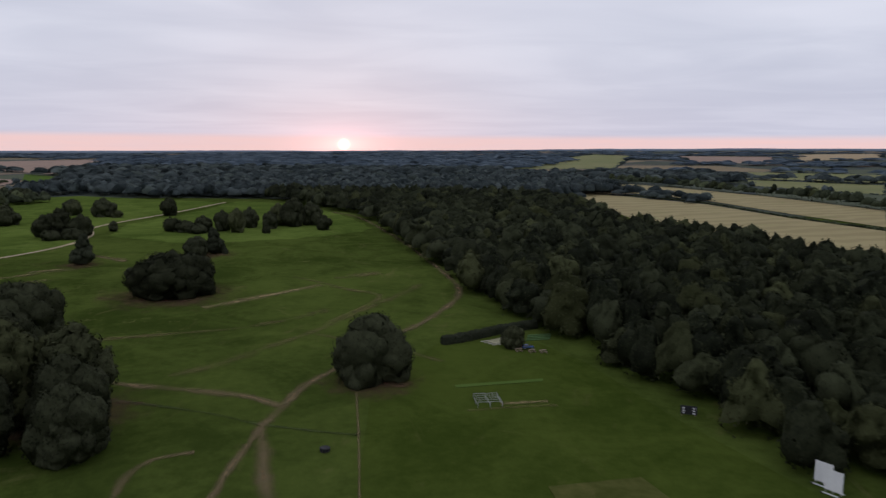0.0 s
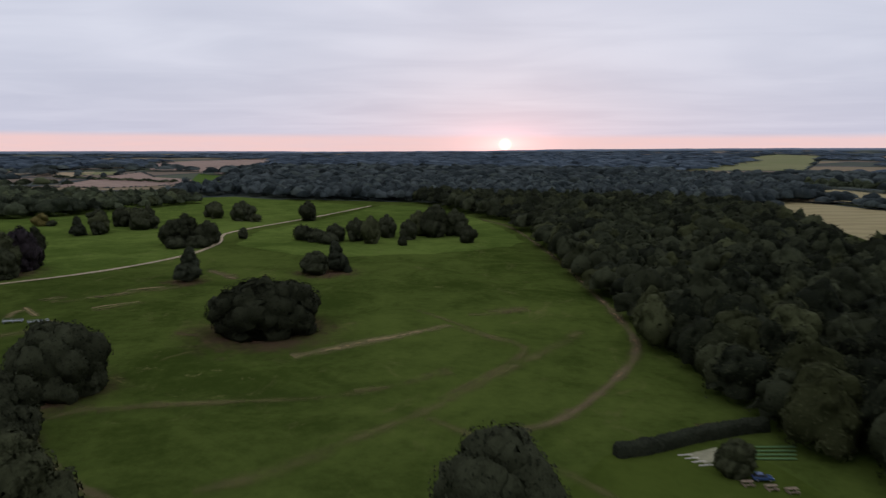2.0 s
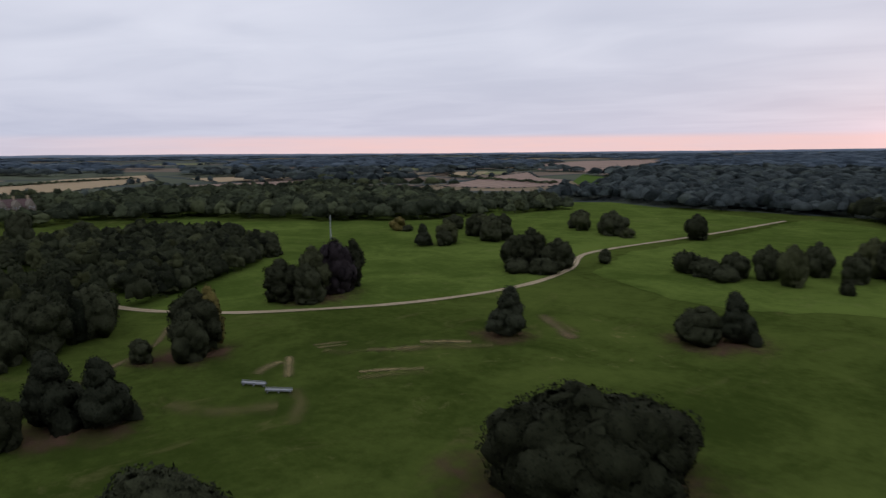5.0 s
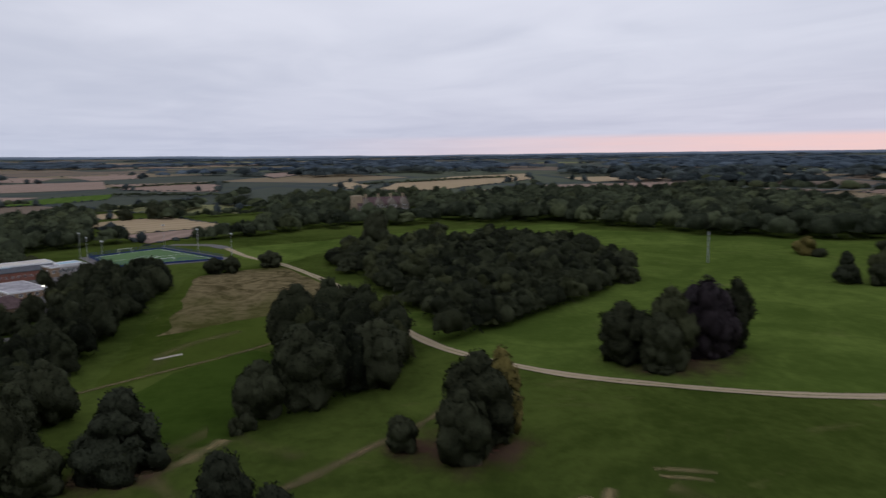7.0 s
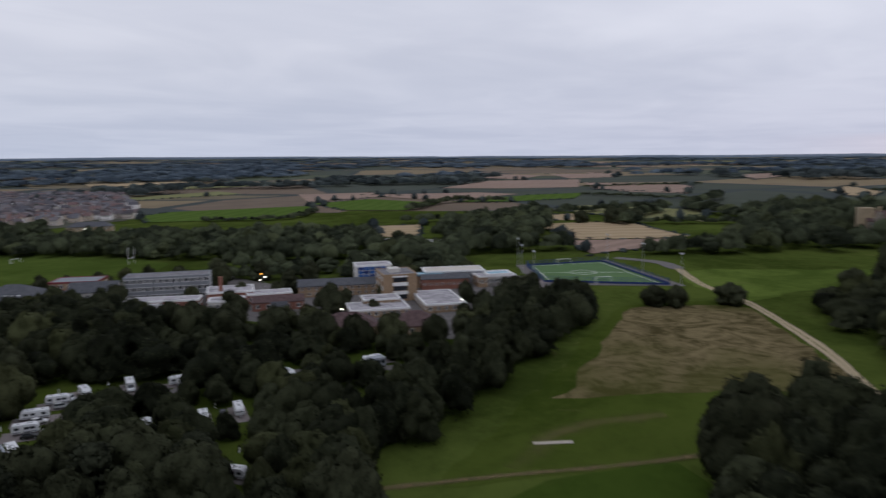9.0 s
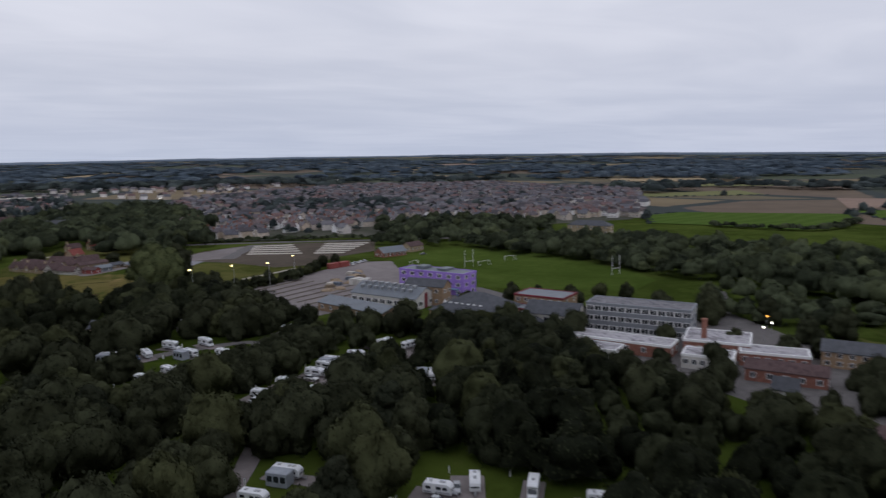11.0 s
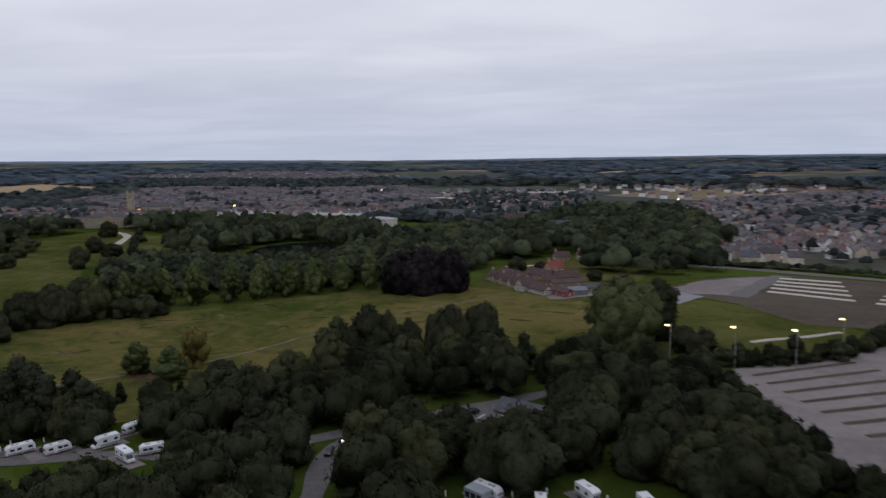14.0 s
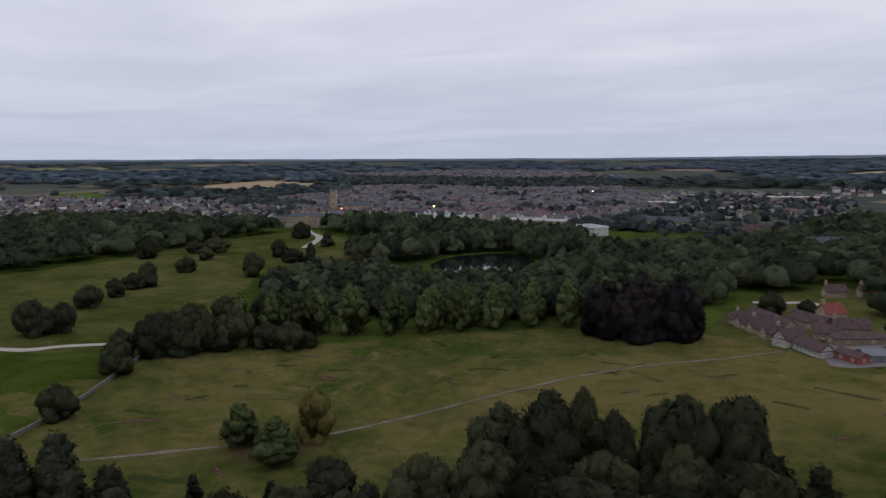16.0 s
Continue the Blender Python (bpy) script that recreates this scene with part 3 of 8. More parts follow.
def far_hills():
    """The last low hills, in a self-lit blue that stands for haze, all round the horizon; the skyline's height goes by
    its bearing.
    """
    V, F, tint = [], [], []
    n = 540
    for k in range(n):
        a = 2 * math.pi * k / n
        c, sn = math.cos(a), math.sin(a)
        deg = (math.degrees(a) + 180) % 360 - 180
        top = float(np.interp(deg, [p[0] for p in SKYLINE], [p[1] for p in SKYLINE]))
        top += 3.0 * noise.noise((c * 9, sn * 9, 1.0)) + 2.0 * noise.noise((c * 30, sn * 30, 4.0)) + 1.2 * noise.noise((c * 120, sn * 120, 9.0))
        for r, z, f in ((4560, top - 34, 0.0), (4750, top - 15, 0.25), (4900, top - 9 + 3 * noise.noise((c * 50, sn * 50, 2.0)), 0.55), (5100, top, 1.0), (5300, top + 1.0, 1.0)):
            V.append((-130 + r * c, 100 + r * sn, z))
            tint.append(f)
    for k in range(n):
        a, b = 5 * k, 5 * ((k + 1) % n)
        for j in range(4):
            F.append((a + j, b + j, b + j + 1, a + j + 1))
    tagged(new("backdrop", mesh_np("backdrop", np.array(V), [(np.array(F), 0)], [M["hills"]], tint)), "low hills on the horizon with blue haze painted in", "hills", "", "structure")


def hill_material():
    m = bpy.data.materials.new("hills_painted_haze")
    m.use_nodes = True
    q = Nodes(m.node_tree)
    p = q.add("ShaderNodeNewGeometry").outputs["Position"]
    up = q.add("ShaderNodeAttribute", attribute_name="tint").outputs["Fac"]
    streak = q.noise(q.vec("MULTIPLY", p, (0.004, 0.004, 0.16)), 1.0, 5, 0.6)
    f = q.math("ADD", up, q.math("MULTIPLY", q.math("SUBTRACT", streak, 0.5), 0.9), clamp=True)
    # No lamp: the emission paints the haze, paler blue towards the skyline.
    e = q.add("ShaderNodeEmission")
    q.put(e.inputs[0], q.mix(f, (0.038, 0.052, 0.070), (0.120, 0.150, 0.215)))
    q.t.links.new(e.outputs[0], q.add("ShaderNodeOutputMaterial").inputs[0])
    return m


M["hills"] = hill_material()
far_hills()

# parcels of the near land
patch("cricket_ground", [(62, 100), (47, 136), (36, 172), (26, 190), (16, 199), (-2, 187), (-16, 152), (-12, 80), (70, 80)], M["lush"], 0.06, label="mown cricket outfield of short green grass", category="field")
patch("south_pasture", [(-52, -60), (-60, -108), (-57, -122), (-96, -163), (-146, -205), (-196, -222), (-216, -214), (-255, -190), (-262, -130), (-235, -108), (-200, -92), (-160, -62), (-104, -48)], M["rough"], 0.08, label="rough dry pasture with brown tussocks", category="field", ragged=2.0)
patch("deer_park", [(-20, -98), (-44, -130), (-30, -180), (12, -250), (0, -300), (-10, -402), (60, -380), (130, -415), (130, -327), (113, -227), (111, -150), (60, -70)], M["paddock"], 0.07, label="dry park pasture dotted with trees", category="field", ragged=2.0)
patch("green_paddock", [(-20, -98), (-58, -112), (-78, -86), (-95, -52), (20, -40), (60, -70)], M["lush"], 0.07, label="green paddock behind a low stone wall", category="field", ragged=2.0)
patch("damp_grass", [(-262, 180), (-276, 188), (-289, 209), (-276, 216), (-258, 213), (-240, 209), (-229, 203), (-226, 195), (-236, 184)], M["damp"], 0.10, label="lush dark green grass beside the spinney", category="field", ragged=2.0)
patch("hay_meadow", [(-316, 182), (-333, 184), (-392, 188), (-401, 192), (-408, 220), (-385, 230), (-356, 239), (-336, 241), (-331, 222), (-325, 208)], M["hay"], 0.10, label="uncut straw-coloured meadow with flattened swirls", category="field", ragged=2.0)
patch("hay_margin", [(-268, 172), (-321, 177), (-389, 184), (-404, 188), (-411, 219), (-380, 233), (-345, 239), (-318, 240), (-300, 222), (-290, 208)], M["lush"], 0.06, label="mown grass margin round the meadow", category="field", ragged=2.0)
patch("campsite_lawn", [(-120, -45), (-155, -62), (-180, -52), (-235, -48), (-300, -45), (-345, 10), (-352, 90), (-350, 158), (-300, 160), (-250, 140), (-215, 60), (-160, -20)], M["lush"], 0.07, label="green campsite lawn under trees", category="lawn", ragged=2.0)
patch("playing_field", [(-360, -137), (-393, -172), (-428, -184), (-455, -140), (-450, -60), (-440, -35), (-415, -22), (-371, -62), (-357, -100)], M["sports"], 0.10, label="mown school playing field", category="field")
patch("football_pitch", [(-434, 152), (-469, 136), (-487, 166), (-438, 198)], M["astro"], 0.16, label="floodlit artificial turf football pitch", category="sports pitch")
patch("pitch_surround", [(-428, 150), (-470, 131), (-493, 167), (-437, 204)], M["asphalt"], 0.10, label="tarmac surround of the football pitch", category="pavement")
patch("far_meadow", [(-412, 223), (-440, 205), (-458, 202), (-475, 212), (-484, 258), (-496, 285), (-502, 354), (-503, 396), (-481, 401), (-468, 372), (-462, 324), (-449, 279), (-436, 243)], M["meadow"], 0.12, label="bright green meadow between woods", category="field", ragged=2.0)
patch("car_park", [(-286, -113), (-325, -138), (-358, -161), (-374, -153), (-364, -120), (-356, -84), (-338, -52), (-318, -50), (-303, -50), (-288, -46)], M["yard"], 0.12, label="large car park of pinkish worn concrete", category="car park")
patch("school_yard", [(-340, -62), (-372, -66), (-372, -40), (-352, -20), (-372, 30), (-415, 18), (-400, 60), (-420, 95), (-445, 125), (-445, 158), (-408, 160), (-398, 138), (-352, 145), (-350, 60), (-335, 0)], M["asphalt"], 0.09, label="tarmac yards between the school buildings", category="pavement")
patch("ball_court", [(-429, 134), (-438, 152), (-411, 158), (-409, 140)], M["yard"], 0.16, label="worn grey ball court", category="pavement")
patch("nursery_beds", [(-276, -226), (-298, -256), (-332, -273), (-404, -246), (-384, -198), (-357, -186), (-335, -165), (-318, -168), (-302, -200)], M["bed"], 0.12, label="bare brown nursery ground", category="field")
patch("nursery_lawn", [(-262, -135), (-276, -188), (-290, -205), (-318, -182), (-332, -162), (-330, -144), (-290, -122)], M["paddock"], 0.10, label="rough grass beside the nursery", category="field", ragged=2.0)
patch("town_ground", [(-308, -304), (-300, -371), (-318, -640), (-363, -800), (-511, -940), (-699, -1040), (-940, -970), (-960, -580), (-640, -262), (-547, -272), (-500, -240), (-413, -272), (-345, -292)], M["gardens"], 0.3, 40, label="gardens and streets between the town houses", category="ground")
patch("town_ground", [(190, -442), (160, -508), (47, -560), (-220, -520), (-230, -1000), (73, -1060), (437, -1330), (530, -960), (790, -540), (390, -315)], M["gardens"], 0.3, 40, label="gardens and streets between the town houses", category="ground")
patch("hard_standing", [(-265, -207), (-281, -224), (-292, -213), (-274, -186)], M["slab"], 0.15, label="pale grey hard standing in the grass", category="pavement")
patch("farm_yard", [(-227, -224), (-227, -218), (-231, -208), (-233, -201), (-238, -201), (-248, -208), (-262, -219), (-266, -244), (-247, -234), (-233, -225)], M["yard"], 0.14, label="pale concrete farm yard", category="yard")
patch("farm_garden", [(-196, -226), (-222, -214), (-236, -240), (-262, -228), (-275, -300), (-235, -330), (-205, -285)], M["paddock"], 0.09, label="grass garden round the farm", category="lawn", ragged=2.0)
patch("lake", [(-47, -303), (-42, -337), (-64, -365), (-88, -344), (-94, -312), (-89, -286), (-72, -277)], M["water"], 0.15, label="still dark park lake", category="water", ragged=2.0)
patch("reception_car_park", [(-208, -62), (-214, -54), (-240, -68), (-243, -80), (-228, -80)], M["asphalt"], 0.13, label="marked tarmac car park at the campsite entrance", category="car park")

# Grass beyond the road, in a brighter green than the park around it.
patch("hill_meadow", [(-310, 248), (-290, 250.5), (-266, 256.5), (-243.5, 269.5), (-228.5, 283.5), (-210, 309.5), (-199, 338), (-196, 368), (-202, 399), (-215, 426), (-219, 442), (-217, 470), (-210, 517), (-205, 560), (-199, 640), (-280, 670), (-360, 700), (-410, 660), (-440, 615), (-368, 505), (-400, 470), (-430, 440), (-470, 400), (-455, 340), (-420, 365), (-340, 355), (-312, 325)], M["meadow"], 0.08, label="meadow drawn in a brighter green than the park", category="field")
patch("hill_meadow", [(-186, 395), (-200, 430), (-204, 470), (-197, 520), (-192, 580), (-188, 650), (-140, 630), (-95, 565), (-62, 495), (-48, 440), (-80, 400), (-130, 375)], M["meadow"], 0.08, label="meadow drawn in a brighter green than the park", category="field", ragged=3.0)

# parcels of the far farmland: corners, surface
FAR_NORTH = [
    ("barley_field", [(135, 791), (174, 796), (197, 762), (246, 664), (264, 536), (287, 457), (206, 325), (156, 376), (141, 481)], "barley"),
    ("barley_field", [(260, 1059), (308, 934), (355, 788), (381, 610), (301, 479), (281, 573), (264, 714), (214, 830)], "barley"),
    ("pasture_field", [(538, 1677), (899, 1449), (690, 1110), (532, 1253)], "olive"),
    ("pasture_field", [(512, 1207), (647, 1040), (511, 820), (435, 1004)], "olive"),
    ("pasture_field", [(142, 1718), (522, 3083), (757, 3628), (880, 3328), (423, 1786)], "olive"),
]
FAR_NORTH_B = [
    ("tilled_field", [(1057, 3227), (1392, 3038), (1069, 2310), (779, 2190)], "tilled"),
    ("stubble_field", [(1633, 3361), (2124, 3468), (1624, 2651), (1255, 2499)], "stubble"),
]
FAR_NORTHWEST = [
    ("tilled_field", [(-641, 776), (-787, 1075), (-845, 1232), (-691, 1046), (-602, 1001), (-529, 862), (-561, 789)], "tilled"),
    ("tilled_field", [(-1192, 1718), (-1338, 2194), (-1203, 2514), (-769, 1520), (-663, 1194), (-803, 1328), (-890, 1323)], "tilled"),
    ("stubble_field", [(-960, 1139), (-946, 1181), (-806, 1012), (-816, 983)], "stubble"),
    ("pasture_field", [(-941, 1183), (-893, 1243), (-810, 1119), (-846, 1072)], "olive"),
    ("pasture_field", [(-579, 973), (-709, 1201), (-594, 1096), (-509, 935), (-510, 887)], "green"),
]
FAR_NORTHWEST_B = [
    ("pasture_field", [(-464, 866), (-479, 952), (-418, 1076), (-368, 946), (-397, 859), (-428, 831)], "green"),
    ("pasture_field", [(-1407, 1059), (-1200, 1299), (-1086, 1183), (-1238, 964)], "olive"),
]
FAR_WEST = [
    ("stubble_field", [(-944, 369), (-1066, 417), (-1235, 551), (-1295, 710), (-1070, 624), (-989, 539), (-924, 469), (-873, 426), (-848, 381)], "stubble"),
    ("stubble_field", [(-791, 414), (-862, 477), (-883, 543), (-890, 577), (-781, 519), (-751, 414)], "stubble"),
    ("stubble_field", [(-1068, 327), (-1169, 364), (-1029, 375), (-902, 339)], "stubble"),
    ("tilled_field", [(-1240, 45), (-1140, 182), (-1014, 180), (-1110, 62)], "tilled"),
    ("tilled_field", [(-1612, 242), (-1715, 341), (-1505, 318), (-1375, 266)], "tilled"),
]
FAR_WEST_B = [
    ("tilled_field", [(-1898, -82), (-1811, 7), (-1541, 32), (-1575, -33)], "tilled"),
    ("stubble_field", [(-1097, 684), (-1106, 893), (-1119, 961), (-986, 791), (-954, 659)], "stubble"),
    ("tilled_field", [(-915, 565), (-902, 754), (-759, 673), (-730, 754), (-678, 789), (-645, 681), (-647, 634), (-746, 619), (-784, 514)], "tilled"),
    ("stubble_field", [(-963, 1145), (-935, 1219), (-833, 1084), (-839, 1012)], "stubble"),
    ("stubble_field", [(-638, 87), (-664, 123), (-671, 155), (-589, 199), (-576, 178), (-563, 136), (-606, 122)], "stubble"),
]
FAR_WEST_C = [
    ("tilled_field", [(-559, 138), (-580, 199), (-534, 179), (-509, 158), (-528, 148)], "tilled"),
    ("pasture_field", [(-806, 75), (-826, 107), (-774, 203), (-675, 205), (-688, 196), (-701, 151), (-755, 102)], "olive"),
    ("stubble_field", [(-713, 79), (-735, 106), (-681, 118), (-674, 91)], "stubble"),
]
FAR_SOUTHWEST = [
    ("pasture_field", [(-674, -282), (-723, -288), (-809, -185), (-757, -146), (-663, -126), (-644, -189), (-625, -226)], "green"),
    ("pasture_field", [(-841, -202), (-917, -168), (-856, -55), (-761, -54), (-759, -116)], "green"),
    ("pasture_field", [(-866, -50), (-989, 5), (-1029, 63), (-923, 71), (-869, 9)], "green"),
    ("stubble_field", [(-623, -15), (-637, 15), (-560, 46), (-560, 19)], "stubble"),
    ("tilled_field", [(-1006, -324), (-1052, -238), (-987, -158), (-921, -201), (-864, -220)], "tilled"),
]
FAR_SOUTHWEST_B = [
    ("tilled_field", [(-1000, -219), (-1048, -79), (-1008, -13), (-899, -59), (-926, -123)], "tilled"),
    ("tilled_field", [(-1169, -178), (-1434, -187), (-1454, -20), (-1168, 31), (-1146, -72)], "tilled"),
    ("tilled_field", [(-1803, -154), (-1775, 8), (-1552, 27), (-1505, -48)], "tilled"),
    ("tilled_field", [(-1322, 11), (-1207, 181), (-1006, 182), (-1047, 112), (-1128, 58)], "tilled"),
    ("tilled_field", [(-1819, -309), (-1729, -148), (-1485, -141), (-1572, -242)], "tilled"),
]
FAR_SOUTHWEST_C = [
    ("pasture_field", [(-905, -540), (-1073, -511), (-1013, -421), (-870, -483)], "olive"),
    ("pasture_field", [(-1219, -757), (-1451, -590), (-1303, -509), (-1112, -644)], "olive"),
    ("stubble_field", [(-1263, -998), (-1425, -863), (-1296, -767), (-1162, -869)], "stubble"),
]
FAR_SOUTH = [
    ("pasture_field", [(-331, -550), (-416, -625), (-403, -575), (-344, -530)], "green"),
    ("stubble_field", [(-179, -1921), (-381, -2406), (-422, -2165), (-244, -1756)], "stubble"),
]
FAR_SOUTHEAST = [
    ("stubble_field", [(816, -771), (762, -799), (867, -1007), (893, -1179), (588, -1061), (529, -975), (561, -842), (558, -743), (615, -730), (675, -682)], "stubble"),
    ("pasture_field", [(747, -568), (813, -642), (814, -694), (671, -624), (634, -537)], "green"),
    ("pasture_field", [(2522, -1510), (2472, -1850), (2094, -1634), (2117, -1304)], "olive"),
]
FAR = FAR_NORTH + FAR_NORTH_B + FAR_NORTHWEST + FAR_NORTHWEST_B + FAR_WEST + FAR_WEST_B + FAR_WEST_C + FAR_SOUTHWEST + FAR_SOUTHWEST_B + FAR_SOUTHWEST_C + FAR_SOUTH + FAR_SOUTHEAST
for nm, pts, mt in FAR:
    patch(nm, pts, M[mt], 0.5, 45.0, label={"barley": "pale ripe barley field", "olive": "thin olive pasture field", "tilled": "pinkish brown tilled field", "green": "bright green grass field", "stubble": "tan corn stubble field"}[mt], category="field")
rnd = random.Random(11)
EDGES = [(f[1], 0) for f in FAR if f[0] != "barley_field"]
for i in range(64):                                   # the patchwork near the skyline
    a, r = rnd.uniform(0, 2 * math.pi), rnd.uniform(1700, 4300)
    cx, cy = -130 + r * math.cos(a), 100 + r * math.sin(a)
    w, d, t = rnd.uniform(120, 380), rnd.uniform(70, 170), rnd.uniform(0, 3.1)
    if 60 < math.degrees(a) < 108:
        continue
    pts = [(cx + u * w * math.cos(t) - v * d * math.sin(t), cy + u * w * math.sin(t) + v * d * math.cos(t)) for u, v in ((-.5, -.5), (.5, -.45), (.55, .5), (-.45, .48))]
    EDGES.append((pts, 1))
    mt = rnd.choice(("tilled", "stubble", "olive", "olive", "tilled"))
    patch("distant_field", pts, M[mt], 0.9, 90.0, label={"olive": "thin olive pasture field far off", "tilled": "pinkish brown tilled field far off", "green": "green grass field far off", "stubble": "tan stubble field far off"}[mt], category="field")

# bare soil and leaf litter under the park trees
def litter_ring(x, y, r):
    V, F, UV = [(x, y, float(hgt(x, y)) + 0.13)], [], [(0.5, 0)]
    n = 24
    for k in range(n):
        a = 2 * math.pi * k / n
        px, py = x + r * math.cos(a), y + r * math.sin(a)
        V.append((px, py, float(hgt(px, py)) + 0.13))
        UV.append((0.86, k))
    F = [(0, 1 + k, 1 + (k + 1) % n) for k in range(n)]
    me = bpy.data.meshes.new("leaf_litter")
    me.from_pydata(V, [], F)
    uv = me.uv_layers.new(name="UVMap")
    for lp in me.loops:
        uv.data[lp.index].uv = UV[lp.vertex_index]
    me.materials.append(M["litter"])
    tagged(new("leaf_litter", me), "brown leaf litter under a park tree", "ground", "", "structure")


for x, y, r in ((-96, 246, 27), (-159, 305, 11), (-114, 336, 17), (-208, 242, 14), (-180, 206, 15), (-16, 157, 13.5), (-237, 302, 19), (-119, 190, 19), (-76, 134, 18), (-221, 185, 12), (-88, 130, 16), (-211, 231, 5), (-134, -96, 12)):
    litter_ring(x, y, r)

# roads and tracks
strip("park_road", [(-474, 199), (-441, 209), (-414, 223), (-385, 233), (-355, 241), (-319, 246), (-290, 250), (-266, 256), (-243, 269), (-228, 283), (-209, 309), (-198, 338), (-195, 368), (-201, 399), (-214, 426), (-218, 442), (-216, 470), (-209, 517), (-204, 560), (-198, 640)], 3.5, M["track"], 0.16, "pale tan gravel park road", "road")
strip("campus_road", [(-474, 199), (-490, 190), (-500, 170)], 6.0, M["asphalt"], 0.15, "grey tarmac road", "road")
strip("wood_path", [(-24, 190), (-11, 201), (-1, 225), (5, 248), (5, 268), (-4, 312), (-28, 407), (-61, 512), (-90, 560)], 6.0, M["trail"], 0.13, "worn earth path along the wood edge", "path")
strip("camp_track", [(-258, 150), (-269, 169), (-277, 182), (-293, 211), (-312, 236)], 3.6, M["trail"], 0.15, "bare earth track across the grass", "path")
strip("field_track", [(-104, -70), (-110, -76), (-119, -86), (-136, -103), (-148, -121), (-159, -141), (-174, -165), (-190, -183), (-207, -197), (-221, -211), (-228, -216)], 3.4, M["stony"], 0.16, "stony farm track across the pasture", "path")
strip("lime_walk", [(40, -88), (-17, -104), (-29, -117), (-44, -132), (-58, -145)], 3.2, M["gravel"], 0.15, "pale gravel lane along the lime trees", "road")
# The limes' shade is put into the colour of this stretch.
strip("lime_walk", [(-58, -145), (-72, -157), (-97, -177), (-132, -203), (-150, -215)], 3.0, M["trail"], 0.15, "lane under the lime trees in a shaded brown", "road")
strip("farm_drive", [(-205, -279), (-214, -281.6), (-221.4, -286.9), (-228.9, -282.6), (-228.4, -265)], 3.2, M["gravel"], 0.14, "pale gravel drive", "road")
strip("mansion_drive", [(60, -330), (90, -380), (120, -405), (140, -425)], 5.0, M["gravel"], 0.14, "pale gravel drive to the mansion", "road")
strip("school_street", [(-440, -5), (-417, 17), (-388, 45), (-372, 80), (-355, 104)], 6.0, M["asphalt"], 0.15, "tarmac school street", "road")
strip("camp_road", [(-278, -118), (-245, -92), (-231, -81), (-212, -68), (-195, -53), (-181, -42), (-160, -40), (-135, -30)], 4.5, M["asphalt"], 0.14, "narrow tarmac campsite road", "road")
strip("camp_road", [(-205, -58), (-203, -46), (-207, -30), (-211, -14), (-218, 0), (-232, 8), (-248, 1), (-262, -6), (-274, -26), (-250, -29), (-232, -24)], 4.2, M["asphalt"], 0.15, "narrow tarmac campsite road", "road")
strip("camp_road", [(-228, 62), (-245, 45), (-262, 32), (-280, 22), (-302, 14), (-318, 2)], 4.5, M["yard"], 0.15, "pinkish gravel campsite road", "road")
strip("camp_road", [(-232, 85), (-250, 62), (-262, 32)], 4.0, M["yard"], 0.16, "pinkish gravel campsite road", "road")
strip("camp_road", [(-262, 104), (-285, 100), (-305, 106), (-325, 140), (-330, 150)], 4.0, M["asphalt"], 0.15, "narrow tarmac campsite road", "road")
for pts, w in (([(-110, 176), (-92, 161), (-75, 154), (-61, 151), (-48, 148), (-41, 146), (-34, 141)], 4.6), ([(-22, 171), (-27, 163), (-31, 154), (-33, 143), (-34, 135), (-35, 130), (-32, 120), (-30, 112), (-27, 103), (-22, 85)], 4.4),
               ([(-35, 130), (-35.5, 120), (-36, 111), (-36, 100), (-40, 85)], 2.6), ([(-50, 90), (-51, 103), (-52, 110), (-50, 116), (-44, 119)], 2.6), ([(-200, 206), (-207, 216), (-217, 230), (-224, 240), (-240, 252)], 3.8), ([(-164, 330), (-153, 321), (-143, 314)], 6.0)):
    strip("trodden_trail", pts, w * 1.25, M["trail"], 0.14, "trodden bare trail in the grass", "path")
# Flat strip: rank grass, with the ditch's shade put into its dark colour.
strip("dark_ditch", [(-75, 145), (-57, 140), (-51, 138), (-45, 136), (-37, 132), (-30, 130), (-22, 128), (-16, 127)], 2.4, M["ditch"], 0.12, "dark line of rank grass and ditch shade", "path")
strip("boundary_line", [(-19, 149), (-16, 128), (-13, 104), (-11, 84)], 1.1, M["trail"], 0.15, "thin worn line across the field", "path")
